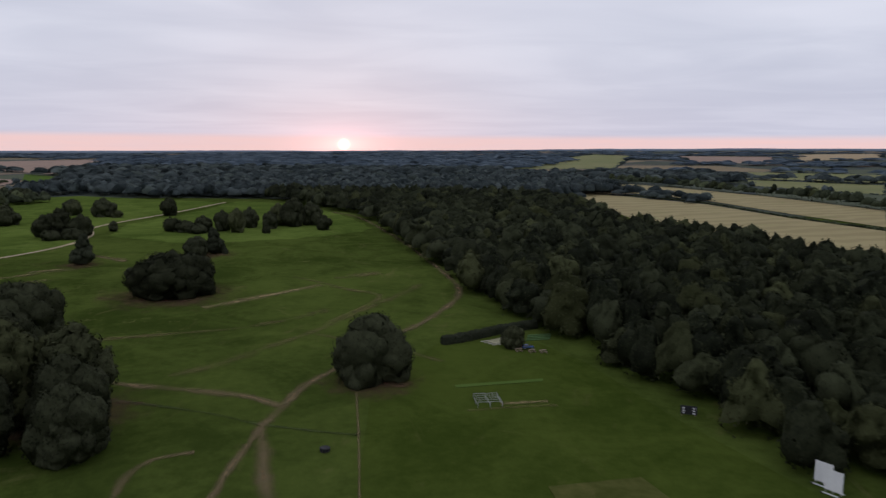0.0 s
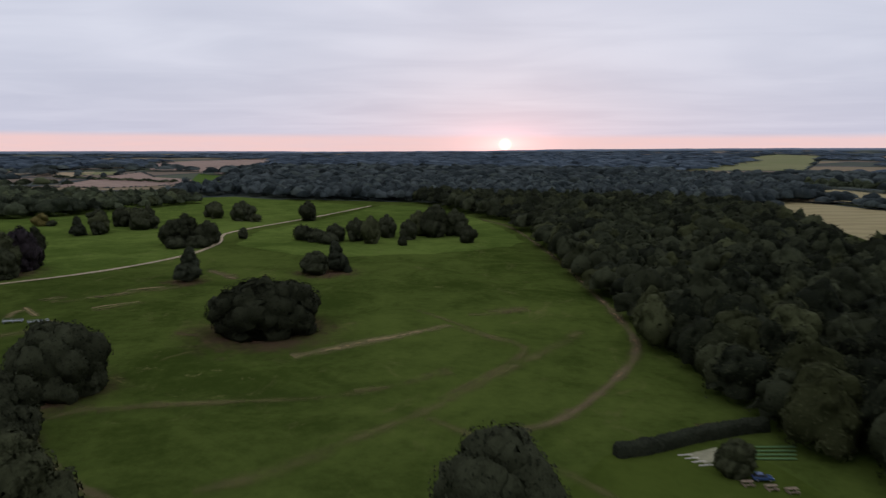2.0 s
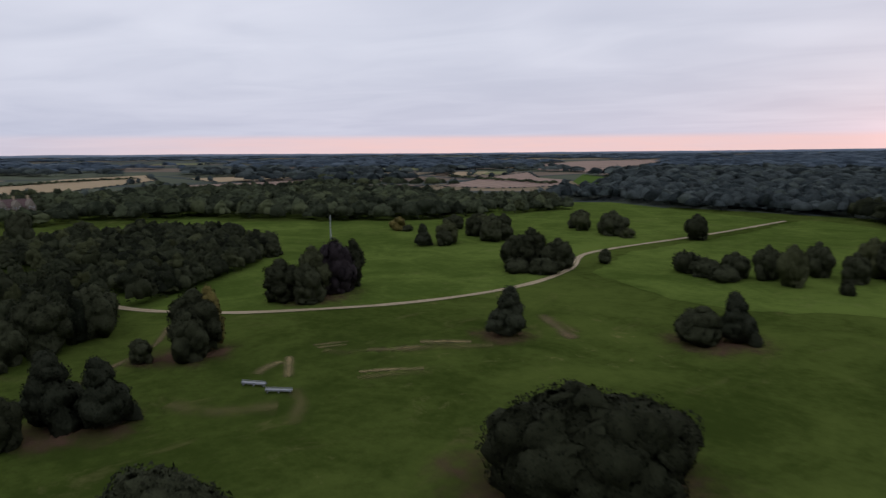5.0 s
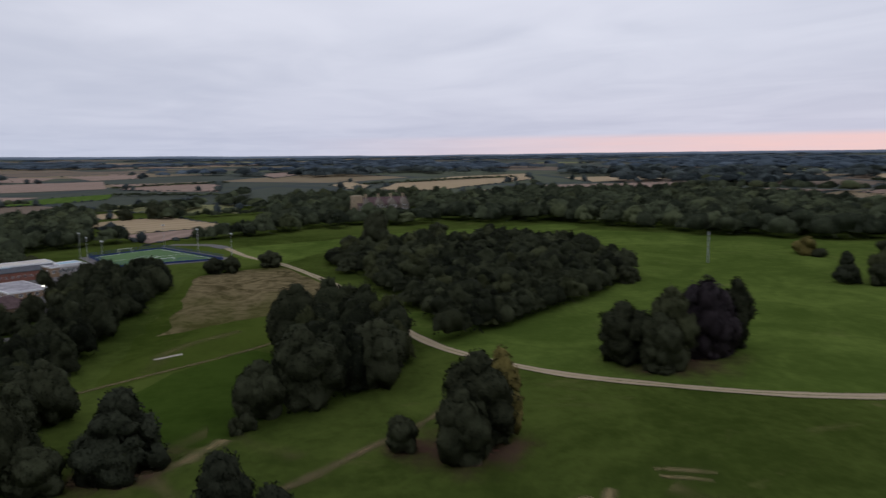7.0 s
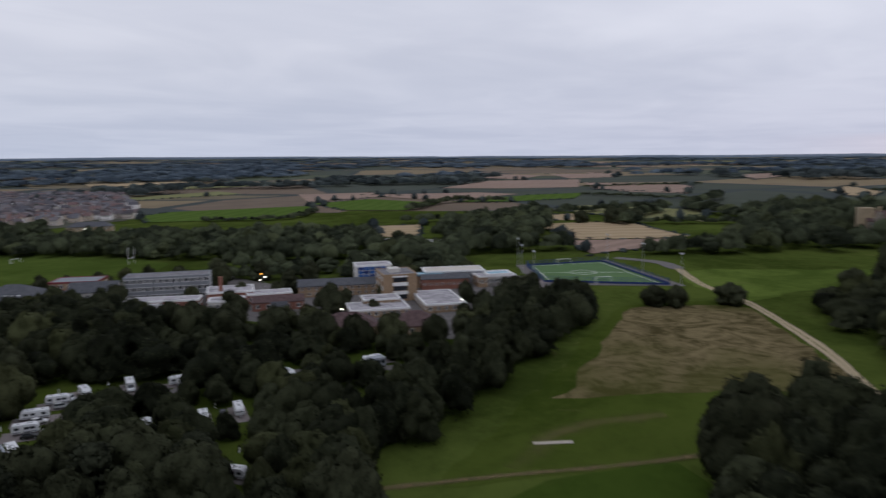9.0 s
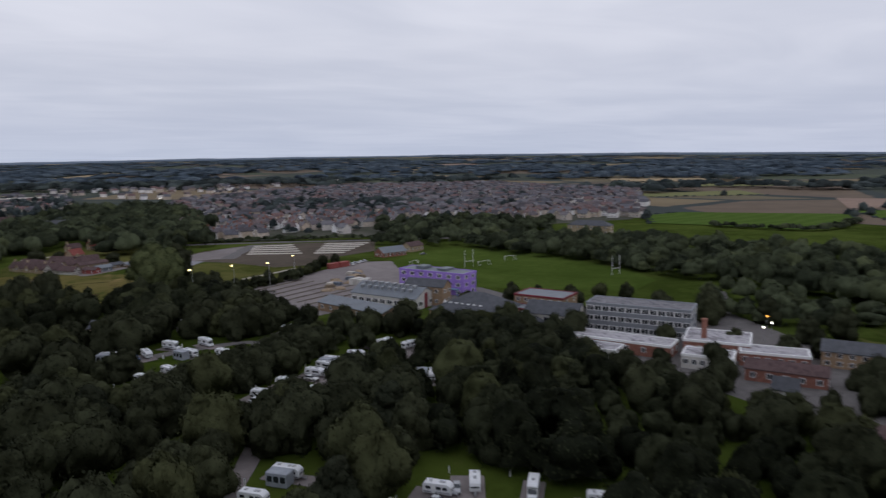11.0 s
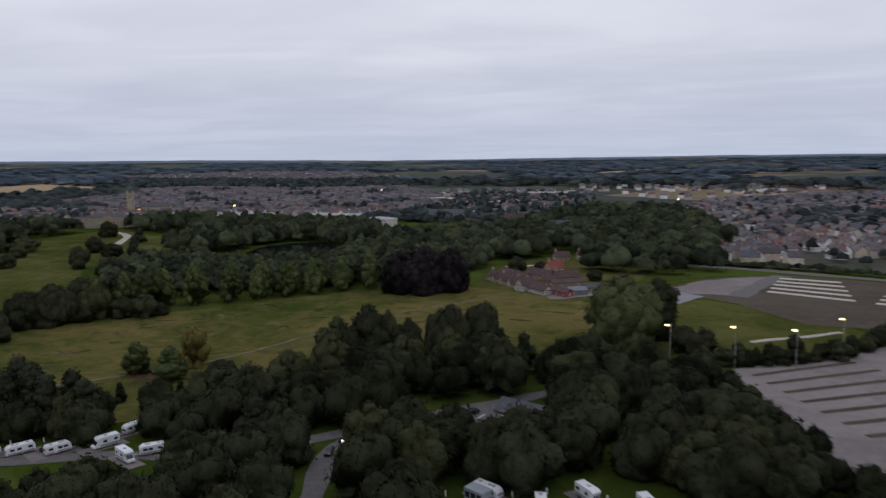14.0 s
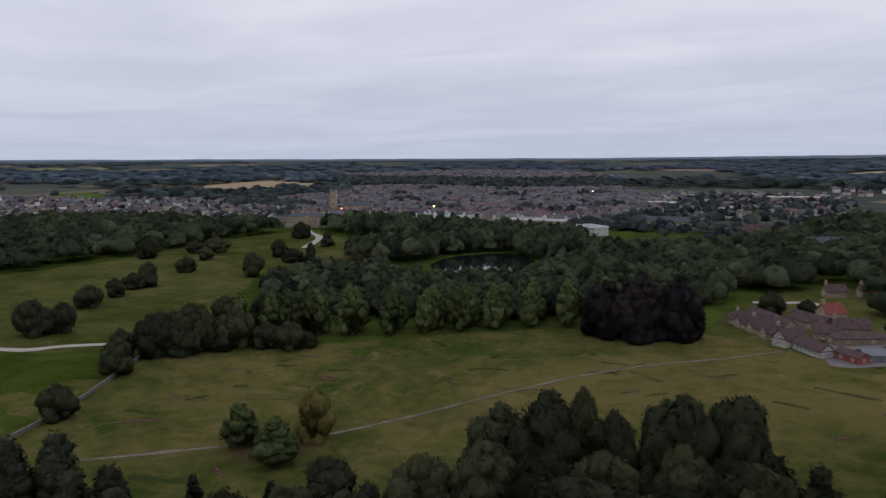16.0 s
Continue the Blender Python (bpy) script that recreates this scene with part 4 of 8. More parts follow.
for pts, w in (([(-44, 264), (-32, 255), (-23, 249), (-24, 232)], 4.5), ([(-64, 159), (-56, 167), (-51, 175), (-45, 186), (-36, 202), (-28, 222), (-16, 249), (-9, 269)], 6.0),
               ([(-101, 184), (-93, 189), (-85, 192), (-74, 196), (-62, 201), (-54, 206), (-47, 213), (-38, 228)], 4.5), ([(-184, 265), (-174, 273), (-165, 285), (-155, 296)], 8.0), ([(-161, 257), (-157, 264), (-152, 271)], 5.0), ([(-28, 296), (-34, 284), (-44, 280)], 6.0),
               ([(-100, -88), (-140, -118), (-160, -120)], 3.2),) + (([(-110, -75), (-135, -90), (-150, -92)], 3.0), ([(-36, 196), (-10, 180), (0, 172)], 4.0), ([(-236, 200), (-222, 190), (-205, 195)], 6.0), ([(-280, 182), (-300, 188), (-312, 205)], 7.0), ([(-214, 214), (-226, 206), (-240, 202)], 6.0),
               ([(-178, 222), (-168, 226), (-160, 236)], 9.0), ([(-150, 232), (-158, 240), (-166, 244)], 5.0), ([(-86, -100), (-110, -118), (-128, -124)], 7.0), ([(-150, -120), (-170, -134), (-190, -140)], 8.0), ([(-120, -140), (-140, -150), (-170, -150)], 7.0)):
    strip("parched_streak", pts, w * 1.35, M["faint"], 0.11, "parched yellowish streak in the grass", "path")
for pts, w in (([(-186.5, 256.6), (-180, 252), (-173.5, 247.6)], 4.5), ([(-190, 266), (-188, 270), (-185.4, 274)], 3.0), ([(-187.5, 265.5), (-185.5, 269), (-183.5, 272)], 2.4), ([(-164, 260), (-160, 266), (-154.5, 271)], 4.0), ([(-171, 286), (-167, 290), (-161, 294.6)], 6.0), ([(-176, 272.5), (-171, 277.6), (-168, 283)], 5.0), ([(-181, 244), (-184, 250), (-184.5, 253)], 6.0), ([(-217.5, 178), (-218, 192), (-228, 202)], 7.0)):
    strip("bleached_streak", pts, w, M["bleached"], 0.12, "bleached straw-coloured mark in the grass", "path")
strip("bleached_streak", [(-79, 227), (-75, 231), (-69, 238), (-63, 246), (-56, 254), (-47, 266)], 10.0, M["bleached"], 0.12, "bleached straw-coloured streak in the grass", "path")
for pts, w in (([(-61, 282), (-52, 274), (-43, 266), (-34, 258), (-27, 254), (-23, 247)], 3.0), ([(-23, 247), (-25, 235), (-30, 222), (-36, 207)], 2.6), ([(-39, 285), (-34, 288), (-28, 293)], 9.0), ([(-109, 176), (-105, 183), (-97, 188), (-86, 192), (-75, 196)], 3.5), ([(-55, 207), (-47, 213), (-37, 224)], 3.0), ([(-163, 331), (-146, 320)], 4.0), ([(-178, 268), (-168, 281), (-165, 291)], 3.0)):
    strip("faint_line", pts, w * 1.7, M["faint"], 0.125, "broken pale line worn in the grass", "path")
strip("bramble_patch", [(15, 204.5), (19, 206), (23, 207.5)], 4.5, M["litter"], 0.13, "rust-brown patch of dead bracken", "undergrowth", kind="stuff")
for pts, w in (([(-146, -160), (-150, -163), (-156, -164)], 3.0), ([(-176, -170), (-186, -176), (-196, -170)], 3), ([(-222, -166), (-230, -164)], 3.5), ([(-215, -142), (-222, -146)], 4), ([(-206, -178), (-212, -184)], 3), ([(-230, -180), (-244, -176)], 4), ([(-120, -72), (-132, -76)], 4)):
    strip("bramble_patch", pts, w, M["ditch"], 0.13, "dark patch of brambles in the pasture", "undergrowth", kind="stuff")

g = np.random.default_rng(63)
for k in range(90):                                   # tussocks and dead bracken in the rough pasture
    x, y = float(g.uniform(-252, -70)), float(g.uniform(-205, -70))
    if bool(inside(np.array([x]), np.array([y]), [(-62, -75), (-70, -118), (-100, -160), (-150, -198), (-200, -214), (-248, -186), (-252, -138), (-205, -104), (-165, -74), (-110, -62)])[0]):
        a, L = g.uniform(-0.6, 1.2), g.uniform(1.2, 4.5)
        brown = k % 3 == 0
        strip("tussock_patch", [(x - L * math.cos(a), y - L * math.sin(a)), (x, y + g.uniform(-1, 1)), (x + L * math.cos(a), y + L * math.sin(a))], float(g.uniform(1.8, 4.5)), M["litter" if brown else "faint" if k % 3 == 1 else "ditch"], 0.135, "rust-brown dead bracken in the pasture" if brown else "rank tussocky patch in the pasture", "undergrowth", kind="stuff")

# ---------------------------------------------------------------- foliage
ENVELOPE = {                       # half width of the crown, by height, for a crown one metre high and wide
    "oak": lambda s: 0.5 * np.sqrt(np.clip(1 - (1.85 * s - 0.72) ** 2, 0.02, 1)) ** 0.9,
    "dome": lambda s: 0.5 * np.sqrt(np.clip(1 - (np.maximum(s - 0.10, 0) / 0.9) ** 2.2, 0.015, 1)),
    "cone": lambda s: 0.58 * np.clip(1.03 - s, 0.03, 1) ** 0.95 * np.clip(0.80 + s * 2, 0, 1),
    "lime": lambda s: 0.5 * np.clip(1.02 - s ** 1.7, 0.03, 1) ** 0.75 * np.clip(0.6 + s * 3, 0, 1),
    "fir": lambda s: 0.5 * np.clip(1.03 - s, 0.03, 1) ** 0.9,
    "tall": lambda s: 0.5 * np.sqrt(np.clip(1 - np.abs(1.75 * s - 0.66) ** 2.2, 0.02, 1)),
}


def ico(sub):
    b = bmesh.new()
    bmesh.ops.create_icosphere(b, subdivisions=sub, radius=1.0)
    V, F = np.array([v.co[:] for v in b.verts]), np.array([[v.index for v in f.verts] for f in b.faces])
    b.free()
    return V, F


ICO = {k: ico(k) for k in (1, 2, 3, 4)}      # 20, 80, 320 and 1280 faces


def crown_arrays(seed, shape, height, width, base, lobes, leaves, leaf, sub=2, fine=0, floor=-2.0):
    """A crown in metres: limbs' lobes, clumps on the lobes, and sprays of leaves over both; faces below floor are left out."""
    g = np.random.default_rng(seed)
    env = ENVELOPE[shape]
    cz = height - base
    D, T = ICO[sub]
    ph = g.uniform(0, 6.28, 3)
    lop = g.normal(0, 0.06, 2)

    def body(d):
        s = np.clip(0.5 + 0.5 * np.sign(d[:, 2]) * np.abs(d[:, 2]) ** 1.15, 0, 1)
        r = env(s) * width * 0.66
        h = np.hypot(d[:, 0], d[:, 1]) + 1e-6
        a = np.arctan2(d[:, 1], d[:, 0])
        r = r * (1 + 0.14 * np.sin(2 * a + ph[0] + 2 * s) + 0.11 * np.sin(3 * a + ph[1] + 5 * s) + 0.07 * np.sin(5 * a + ph[2]))
        edge = np.clip(h * 3.0, 0, 1)
        z = base + s * cz * 0.86
        return np.c_[d[:, 0] / h * r * edge + lop[0] * s * cz, d[:, 1] / h * r * edge + lop[1] * s * cz, z]

    L = g.normal(size=(lobes, 3))
    L[:, 2] += 0.3
    L /= np.linalg.norm(L, axis=1)[:, None]
    LP = body(L)
    LR = (0.14 if lobes > 100 else 0.245) * width * g.uniform(0.45, 1.45, lobes) * (16.0 / max(lobes, 8)) ** 0.33
    LR = LR * np.clip(env(np.clip(0.5 + 0.5 * np.sign(L[:, 2]) * np.abs(L[:, 2]) ** 1.15, 0, 1)) / 0.42, 0.58, 1.0)

    def coarse(d):
        B = body(d)
        dist = np.linalg.norm(B[:, None, :] - LP[None], axis=2)
        f = np.sqrt(np.maximum(0, LR[None] ** 2 - dist ** 2))
        k = f.argmax(1)
        n = (B - LP[k]) / LR[k][:, None] + 0.3 * d
        return B + d * (f.max(1) * 1.05)[:, None], n / (np.linalg.norm(n, axis=1)[:, None] + 1e-9)

    if fine:
        S = g.normal(size=(fine, 3))
        S[:, 2] += 0.25
        S /= np.linalg.norm(S, axis=1)[:, None]
        SP, _ = coarse(S)
        SR = (0.085 if width < 30 else 0.045) * width * g.uniform(0.5, 1.35, fine)

    def lobed(d):
        B, n = coarse(d)
        if not fine:
            return B, n
        dist = np.linalg.norm(B[:, None, :] - SP[None], axis=2)
        f = np.sqrt(np.maximum(0, SR[None] ** 2 - dist ** 2))
        k, top = f.argmax(1), f.max(1)
        P = B + n * (top * 0.9)[:, None]
        m = np.where((top > 0)[:, None], 0.75 * (P - SP[k]) / SR[k][:, None] + 0.45 * n, n)
        return P, m / (np.linalg.norm(m, axis=1)[:, None] + 1e-9)

    V, NI = lobed(D)
    mid = np.array([0, 0, base + 0.4 * cz])
    V = mid + (V - mid) * (1 - 0.35 * leaf / (0.5 * min(width, cz)))
    V = V + D * g.normal(0, 0.010 * width, len(V))[:, None]
    T = T[D[T][:, :, 2].max(1) > floor]
    fd, ft = ICO[4]
    fv, _ = lobed(fd)
    tri = fv[ft]
    area = np.linalg.norm(np.cross(tri[:, 1] - tri[:, 0], tri[:, 2] - tri[:, 0]), axis=1) * np.where(fd[ft].mean(1)[:, 2] < -0.55, 0.25, 1.0) + 1e-9
    pick = g.choice(len(ft), leaves, p=area / area.sum())
    d = (fd[ft[pick]] * g.dirichlet((1, 1, 1), leaves)[:, :, None]).sum(1)
    d /= np.linalg.norm(d, axis=1)[:, None]
    p, n = lobed(d)
    p = p + (0.6 * d + 0.4 * n) * (g.uniform(-0.35, 1.0, leaves) * leaf)[:, None]
    nrm = n + (0, 0, 0.25) + g.normal(0, 0.40, (leaves, 3))
    nrm /= np.linalg.norm(nrm, axis=1)[:, None]
    t = np.cross(nrm, g.normal(size=(leaves, 3)))
    t /= np.linalg.norm(t, axis=1)[:, None] + 1e-9
    b = np.cross(nrm, t)
    sz = leaf * g.uniform(0.5, 1.3, leaves)[:, None]
    droop = nrm * sz * 0.28
    at = len(V)
    V = np.concatenate([V, p - t * sz * 0.75 - droop, p - b * sz * 0.62, p + t * sz * 0.75 + b * sz * 0.5 - droop])
    i = np.arange(leaves)
    Q = np.c_[at + i, at + leaves + i, at + 2 * leaves + i]
    V[:, 2] = np.maximum(V[:, 2], 0.15)
    NL = 0.70 * n + 0.42 * nrm + (0, 0, 0.12)
    NL = NL / (np.linalg.norm(NL, axis=1)[:, None] + 1e-9)
    return V, T, Q, np.concatenate([NI, NL, NL, NL])


def trunk_mesh(seed, height, base, thick):
    g = random.Random(seed)
    bm = bmesh.new()
    top = base + (height - base) * 0.62
    pts = [(0, 0, -0.3), (0, 0, 0.4), (g.uniform(-.15, .15), g.uniform(-.15, .15), base + 0.8), (g.uniform(-.5, .5), g.uniform(-.5, .5), (base + top) / 2), (g.uniform(-.8, .8), g.uniform(-.8, .8), top)]
    tube(bm, pts, [thick * 1.45, thick * 1.08, thick * 0.85, thick * 0.5, thick * 0.15], 6)
    for k in range(3):
        a = k * 2.09 + g.uniform(-.4, .4)
        z = base + 0.6 + g.uniform(0, 0.3) * (top - base)
        r = height * g.uniform(0.16, 0.26)
        tube(bm, [(0, 0, z), (r * 0.5 * math.cos(a), r * 0.5 * math.sin(a), z + r * 0.5), (r * math.cos(a), r * math.sin(a), z + r * 1.0)], [thick * 0.42, thick * 0.28, thick * 0.1], 4)
    return bm


KINDS = {   # shape, height, width, clear stem, lobes, leaves, spray size, foliage, name, label, category
    "oak": ("oak", 14.0, 14.0, 1.0, 44, 1900, 0.70, "leaf", "oak_tree", "broad dark green parkland tree in full leaf", "tree"),
    "camp": ("oak", 11.0, 10.5, 0.8, 36, 1000, 0.72, "leaf", "broadleaf_tree", "dense dark green campsite tree in full leaf", "tree"),
    "dome": ("dome", 15.0, 18.0, 0.3, 50, 2600, 0.74, "leaf", "beech_tree", "domed dark green tree with foliage to the ground", "tree"),
    "clump": ("dome", 15.8, 34.0, 0.3, 150, 8000, 0.62, "leaf", "beech_clump", "wide domed clump of dark beech trees", "tree"),
    "cone": ("cone", 13.5, 10.5, 0.7, 46, 1900, 0.60, "leaf_dark", "conical_tree", "dark conical evergreen tree on its own", "tree"),
    "lime": ("lime", 16.0, 9.5, 1.4, 44, 1150, 0.78, "leaf_lime", "lime_tree", "pale green conical lime tree", "tree"),
    "fir": ("fir", 13.0, 7.5, 0.6, 40, 1000, 0.68, "leaf_dark", "fir_tree", "dark narrow evergreen conifer tree", "tree"),
    "tall": ("tall", 18.0, 11.0, 1.0, 46, 2200, 0.74, "leaf", "tall_tree", "tall dense dark green tree", "tree"),
    "copper": ("dome", 20.0, 22.0, 0.2, 130, 2600, 0.9, "leaf_copper", "copper_beech", "huge spreading copper beech with blackish purple leaves", "tree"),
    "gold": ("oak", 11.0, 9.0, 1.0, 30, 1000, 0.70, "leaf_gold", "turning_tree", "round tree with yellowing leaves", "tree"),
    "willow": ("oak", 20.0, 20.0, 0.6, 64, 3600, 0.80, "leaf_willow", "willow_tree", "huge pale green spreading willow tree", "tree"),
    "bush": ("dome", 4.0, 5.0, 0.05, 18, 380, 0.55, "leaf", "bush", "low dense dark green bush", "bush"),
}
BANK = {}


def tree(kind, x, y, h, w, group="", label=""):
    shape, H, W, stem, lobes, leaves, leaf, mat, name, lab, cat = KINDS[kind]
    if kind not in BANK:
        BANK[kind] = []
        for v in range(3):
            V, T, Q, N = crown_arrays(97 * len(BANK) + v, shape, H, W, stem, lobes, int(leaves * 1.0), leaf * 0.60, 3 if kind in ("bush", "camp") else 4, 45 if kind in ("bush", "camp") else 420 if kind == "clump" else 150)
            wide = 0.5 * (np.ptp(np.percentile(V[:, 0], (0.5, 99.5))) + np.ptp(np.percentile(V[:, 1], (0.5, 99.5))))
            V = V * (W / wide, W / wide, H / np.percentile(V[:, 2], 99.7))
            crown = mesh_np(name + "_crown", V, [(T, 0), (Q, 1)], [M[mat], M[mat]], None, True, N)
            bm = trunk_mesh(v + 5 * len(BANK), H, stem, 0.024 * H)
            tm = bpy.data.meshes.new("trunk")
            bm.to_mesh(tm)
            bm.free()
            tm.materials.append(M["bark"])
            BANK[kind].append((crown, tm))
    k = int(abs(x * 7.3 + y * 3.1)) % 3
    crown, tm = BANK[kind][k]
    ob = root(name, x, y, (x * 37 + y * 91) % 360, label or lab, cat, group, -0.05, (w / W, w / W, h / H))
    shared("trunk", tm, ob)
    shared("crown", crown, ob)
    return ob


SHAPES = ("oak", "oak", "dome", "tall", "oak", "lime")
WIDTHS = (12.0, 13.5, 13.0, 11.0, 15.0, 10.0)
MID = [crown_arrays(300 + v, SHAPES[v], 14.0, WIDTHS[v], 0.3, 22, 620, 0.54, 3, 40, -0.3) for v in range(6)]
LOW = [crown_arrays(300 + v, SHAPES[v], 14.0, WIDTHS[v], 0.3, 20, 130, 0.75, 3, 30, -0.25) for v in range(6)]
LOWER = [crown_arrays(300 + v, SHAPES[v], 14.0, WIDTHS[v], 0.3, 16, 110, 0.8, 3, 26, -0.25) for v in range(6)]
FARV = [crown_arrays(400 + v, "oak", 12.0, (13.0, 15.0, 12.0, 16.0, 11.0)[v], 0.2, 8, 16, 1.3, 2, 0, 0.0) for v in range(5)]


def plant(name, P, H, W, bank, label, category="woodland", mat=None, seed=1):
    """Many trees joined into one stand; P is an array of places."""
    g = np.random.default_rng(seed)
    Vs, Ts, Qs, Ns, tint = [], [], [], [], []
    at = 0
    pick = g.integers(0, len(bank), len(P))
    for i, (x, y) in enumerate(P):
        V, T, Q, N = bank[pick[i]]
        a = g.uniform(0, 6.28)
        hh, ww = V[:, 2].max(), np.ptp(V[:, 0])
        sx, sz = W[i] / ww, H[i] / hh
        c, s = math.cos(a) * sx, math.sin(a) * sx
        Vs.append(np.c_[x + V[:, 0] * c - V[:, 1] * s, y + V[:, 0] * s + V[:, 1] * c, hgt(x, y) - 0.2 + V[:, 2] * sz])
        ca, sa = math.cos(a), math.sin(a)
        Ns.append(np.c_[N[:, 0] * ca - N[:, 1] * sa, N[:, 0] * sa + N[:, 1] * ca, N[:, 2]])
        Ts.append(T + at)
        Qs.append(Q + at)
        tint.append(np.full(len(V), g.uniform(0, 1)))
        at += len(V)
    if not Vs:
        return None
    me = mesh_np(name, np.concatenate(Vs), [(np.concatenate(Ts), 0), (np.concatenate(Qs), 1)], [mat or M["leaf_mid" if bank is MID else "leaf_far"]] * 2, np.concatenate(tint), True, np.concatenate(Ns))
    return tagged(new(name, me), label, category, "", "stuff")


def scatter(poly, gap, seed, keep=1.0):
    """Jittered places in a polygon, about a gap apart."""
    g = np.random.default_rng(seed)
    xs, ys = [p[0] for p in poly], [p[1] for p in poly]
    X, Y = np.meshgrid(np.arange(min(xs), max(xs), gap), np.arange(min(ys), max(ys), gap * 0.87))
    X = X + (np.arange(X.shape[0]) % 2)[:, None] * gap / 2
    X, Y = (X + g.uniform(-0.32, 0.32, X.shape) * gap).ravel(), (Y + g.uniform(-0.32, 0.32, Y.shape) * gap).ravel()
    ok = inside(X, Y, poly) & (g.uniform(size=X.shape) < keep)
    return np.c_[X[ok], Y[ok]]


def wood(name, poly, gap, h, w, label, seed, bank=None, keep=1.0, glade=(), mat=None):
    P = scatter(poly, gap, seed, keep)
    for spot in glade:
        P = P[~inside(P[:, 0], P[:, 1], spot)]
    g = np.random.default_rng(seed + 1)
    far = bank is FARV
    return plant(name, P, g.uniform(h[0], h[1], len(P)), g.uniform(w[0], w[1], len(P)), bank or LOW, label, "woodland", mat or (M["leaf_hazed"] if far else None), seed)


def hedge(name, pts, h, w, label, seed, gap=None):
    line = smooth_line(pts, gap or w * 0.55)
    g = np.random.default_rng(seed)
    P = np.array(line) + g.normal(0, w * 0.08, (len(line), 2))
    return plant(name, P, h * g.uniform(0.7, 1.3, len(P)), w * g.uniform(0.8, 1.35, len(P)), FARV if w > 5 else LOW, label, "hedge", None, seed)


# woods
wood("beech_wood", [(84, 76), (74, 98), (66, 110), (54, 138), (42, 174), (31.5, 194), (20.5, 219), (6, 275), (75, 276), (140, 200), (150, 90)], 9.2, (9.5, 17), (10.5, 15.5), "dense dark green mixed wood along the park", 20, MID)
wood("beech_wood", [(150, 90), (140, 200), (75, 276), (9, 276), (-13, 355), (-30, 415), (112, 430), (143, 408), (162, 369), (176, 310), (178, 276), (196, 202), (222, 100)], 10.0, (10, 17), (11, 16), "dense dark green mixed wood along the park", 21, mat=M["leaf_mid"])
wood("beech_wood", [(-30, 415), (-46, 482), (-70, 545), (-95, 578), (-135, 640), (-177, 690), (-60, 720), (92, 690), (116, 600), (114, 500), (110, 428)], 11.0, (10, 17), (12, 17), "dense dark green mixed wood along the park", 19, LOWER, mat=M["leaf_mid"])
wood("school_belt", [(-352, 146), (-374, 152), (-396, 150), (-399, 166), (-345, 158), (-335, 150)], 6.8, (8, 12), (7, 10), "tall trees between school and campsite", 18, MID)
wood("wood_corner", [(-50, 725), (105, 705), (150, 760), (195, 800), (220, 900), (160, 1290), (40, 1290)], 13, (12, 17), (13, 18), "far block of dark woodland", 22, FARV)
wood("spinney", [(-240, 212), (-246, 230), (-262, 245), (-282, 244), (-300, 238), (-312, 232), (-306, 227), (-290, 223), (-275, 219), (-258, 215)], 6.6, (9.5, 16.5), (8.5, 13), "dense spinney of dark broadleaf trees", 23, MID)
wood("park_wood", [(-279, 261), (-297, 301), (-312, 322), (-335, 350), (-390, 362), (-415, 352), (-440, 330), (-430, 268), (-420, 252), (-405, 241), (-360, 252), (-318, 256)], 7.6, (6.5, 11.5), (8, 12), "wide low wood beside the gravel road", 24, LOW, mat=M["leaf_mid"])
_e = np.array(smooth_line([(-277, 259), (-287, 280), (-297, 300), (-311, 319), (-323, 333)], 4.6))
plant("park_wood_edge", _e, np.random.default_rng(4).uniform(6.5, 10, len(_e)), np.random.default_rng(6).uniform(7, 10, len(_e)), LOW, "leafy edge trees of the low wood", "woodland", M["leaf_mid"], 605)
wood("camp_belt", [(-206, 160), (-220, 163), (-269, 160), (-321, 169), (-389, 181), (-398, 168), (-345, 158), (-310, 152), (-270, 146), (-222, 145)], 6.8, (8, 13), (7, 11), "belt of trees between meadow and campsite", 25, MID)
wood("camp_belt", [(-176, 108), (-186, 140), (-205, 158), (-214, 172), (-228, 170), (-222, 145), (-226, 120), (-205, 84)], 7.2, (8, 14), (8, 11), "belt of trees between park and campsite", 65, MID)
wood("west_wood", [(-545, 335), (-512, 408), (-428, 440), (-395, 476), (-368, 508), (-366, 560), (-440, 610), (-560, 640), (-680, 600), (-740, 480), (-690, 380), (-620, 335)], 12.5, (10, 15), (12, 18), "wide band of dark woodland beyond the park", 26, LOWER)
wood("park_end_wood", [(-415, 668), (-369, 712), (-286, 676), (-177, 690), (-130, 700), (-60, 730), (-50, 1000), (-200, 1050), (-330, 900), (-450, 760)], 13, (10, 15), (13, 18), "dark woodland closing the park", 27, FARV)
wood("park_trees", [(-360, 560), (-345, 620), (-410, 660), (-440, 620)], 11, (9, 13), (9, 14), "loose stand of park trees", 28)
wood("manor_wood", [(-534, 262), (-538, 310), (-545, 335), (-620, 335), (-690, 380), (-760, 400), (-780, 250), (-690, 232), (-600, 225), (-540, 215), (-515, 212)], 11, (9, 15), (11, 16), "old trees round the manor", 29, LOWER, 0.75, [[(-625, 283), (-572, 272), (-568, 334), (-625, 342)]])
wood("railway_wood", [(-452, -20), (-446, -60), (-440, -130), (-430, -205), (-470, -195), (-505, -165), (-530, -136), (-545, -60), (-556, -18), (-552, 18), (-514, 38), (-514, 84), (-478, 110), (-455, 60)], 9.5, (7.5, 12), (9, 13.5), "dark trees behind the school", 30, LOWER, 0.85)
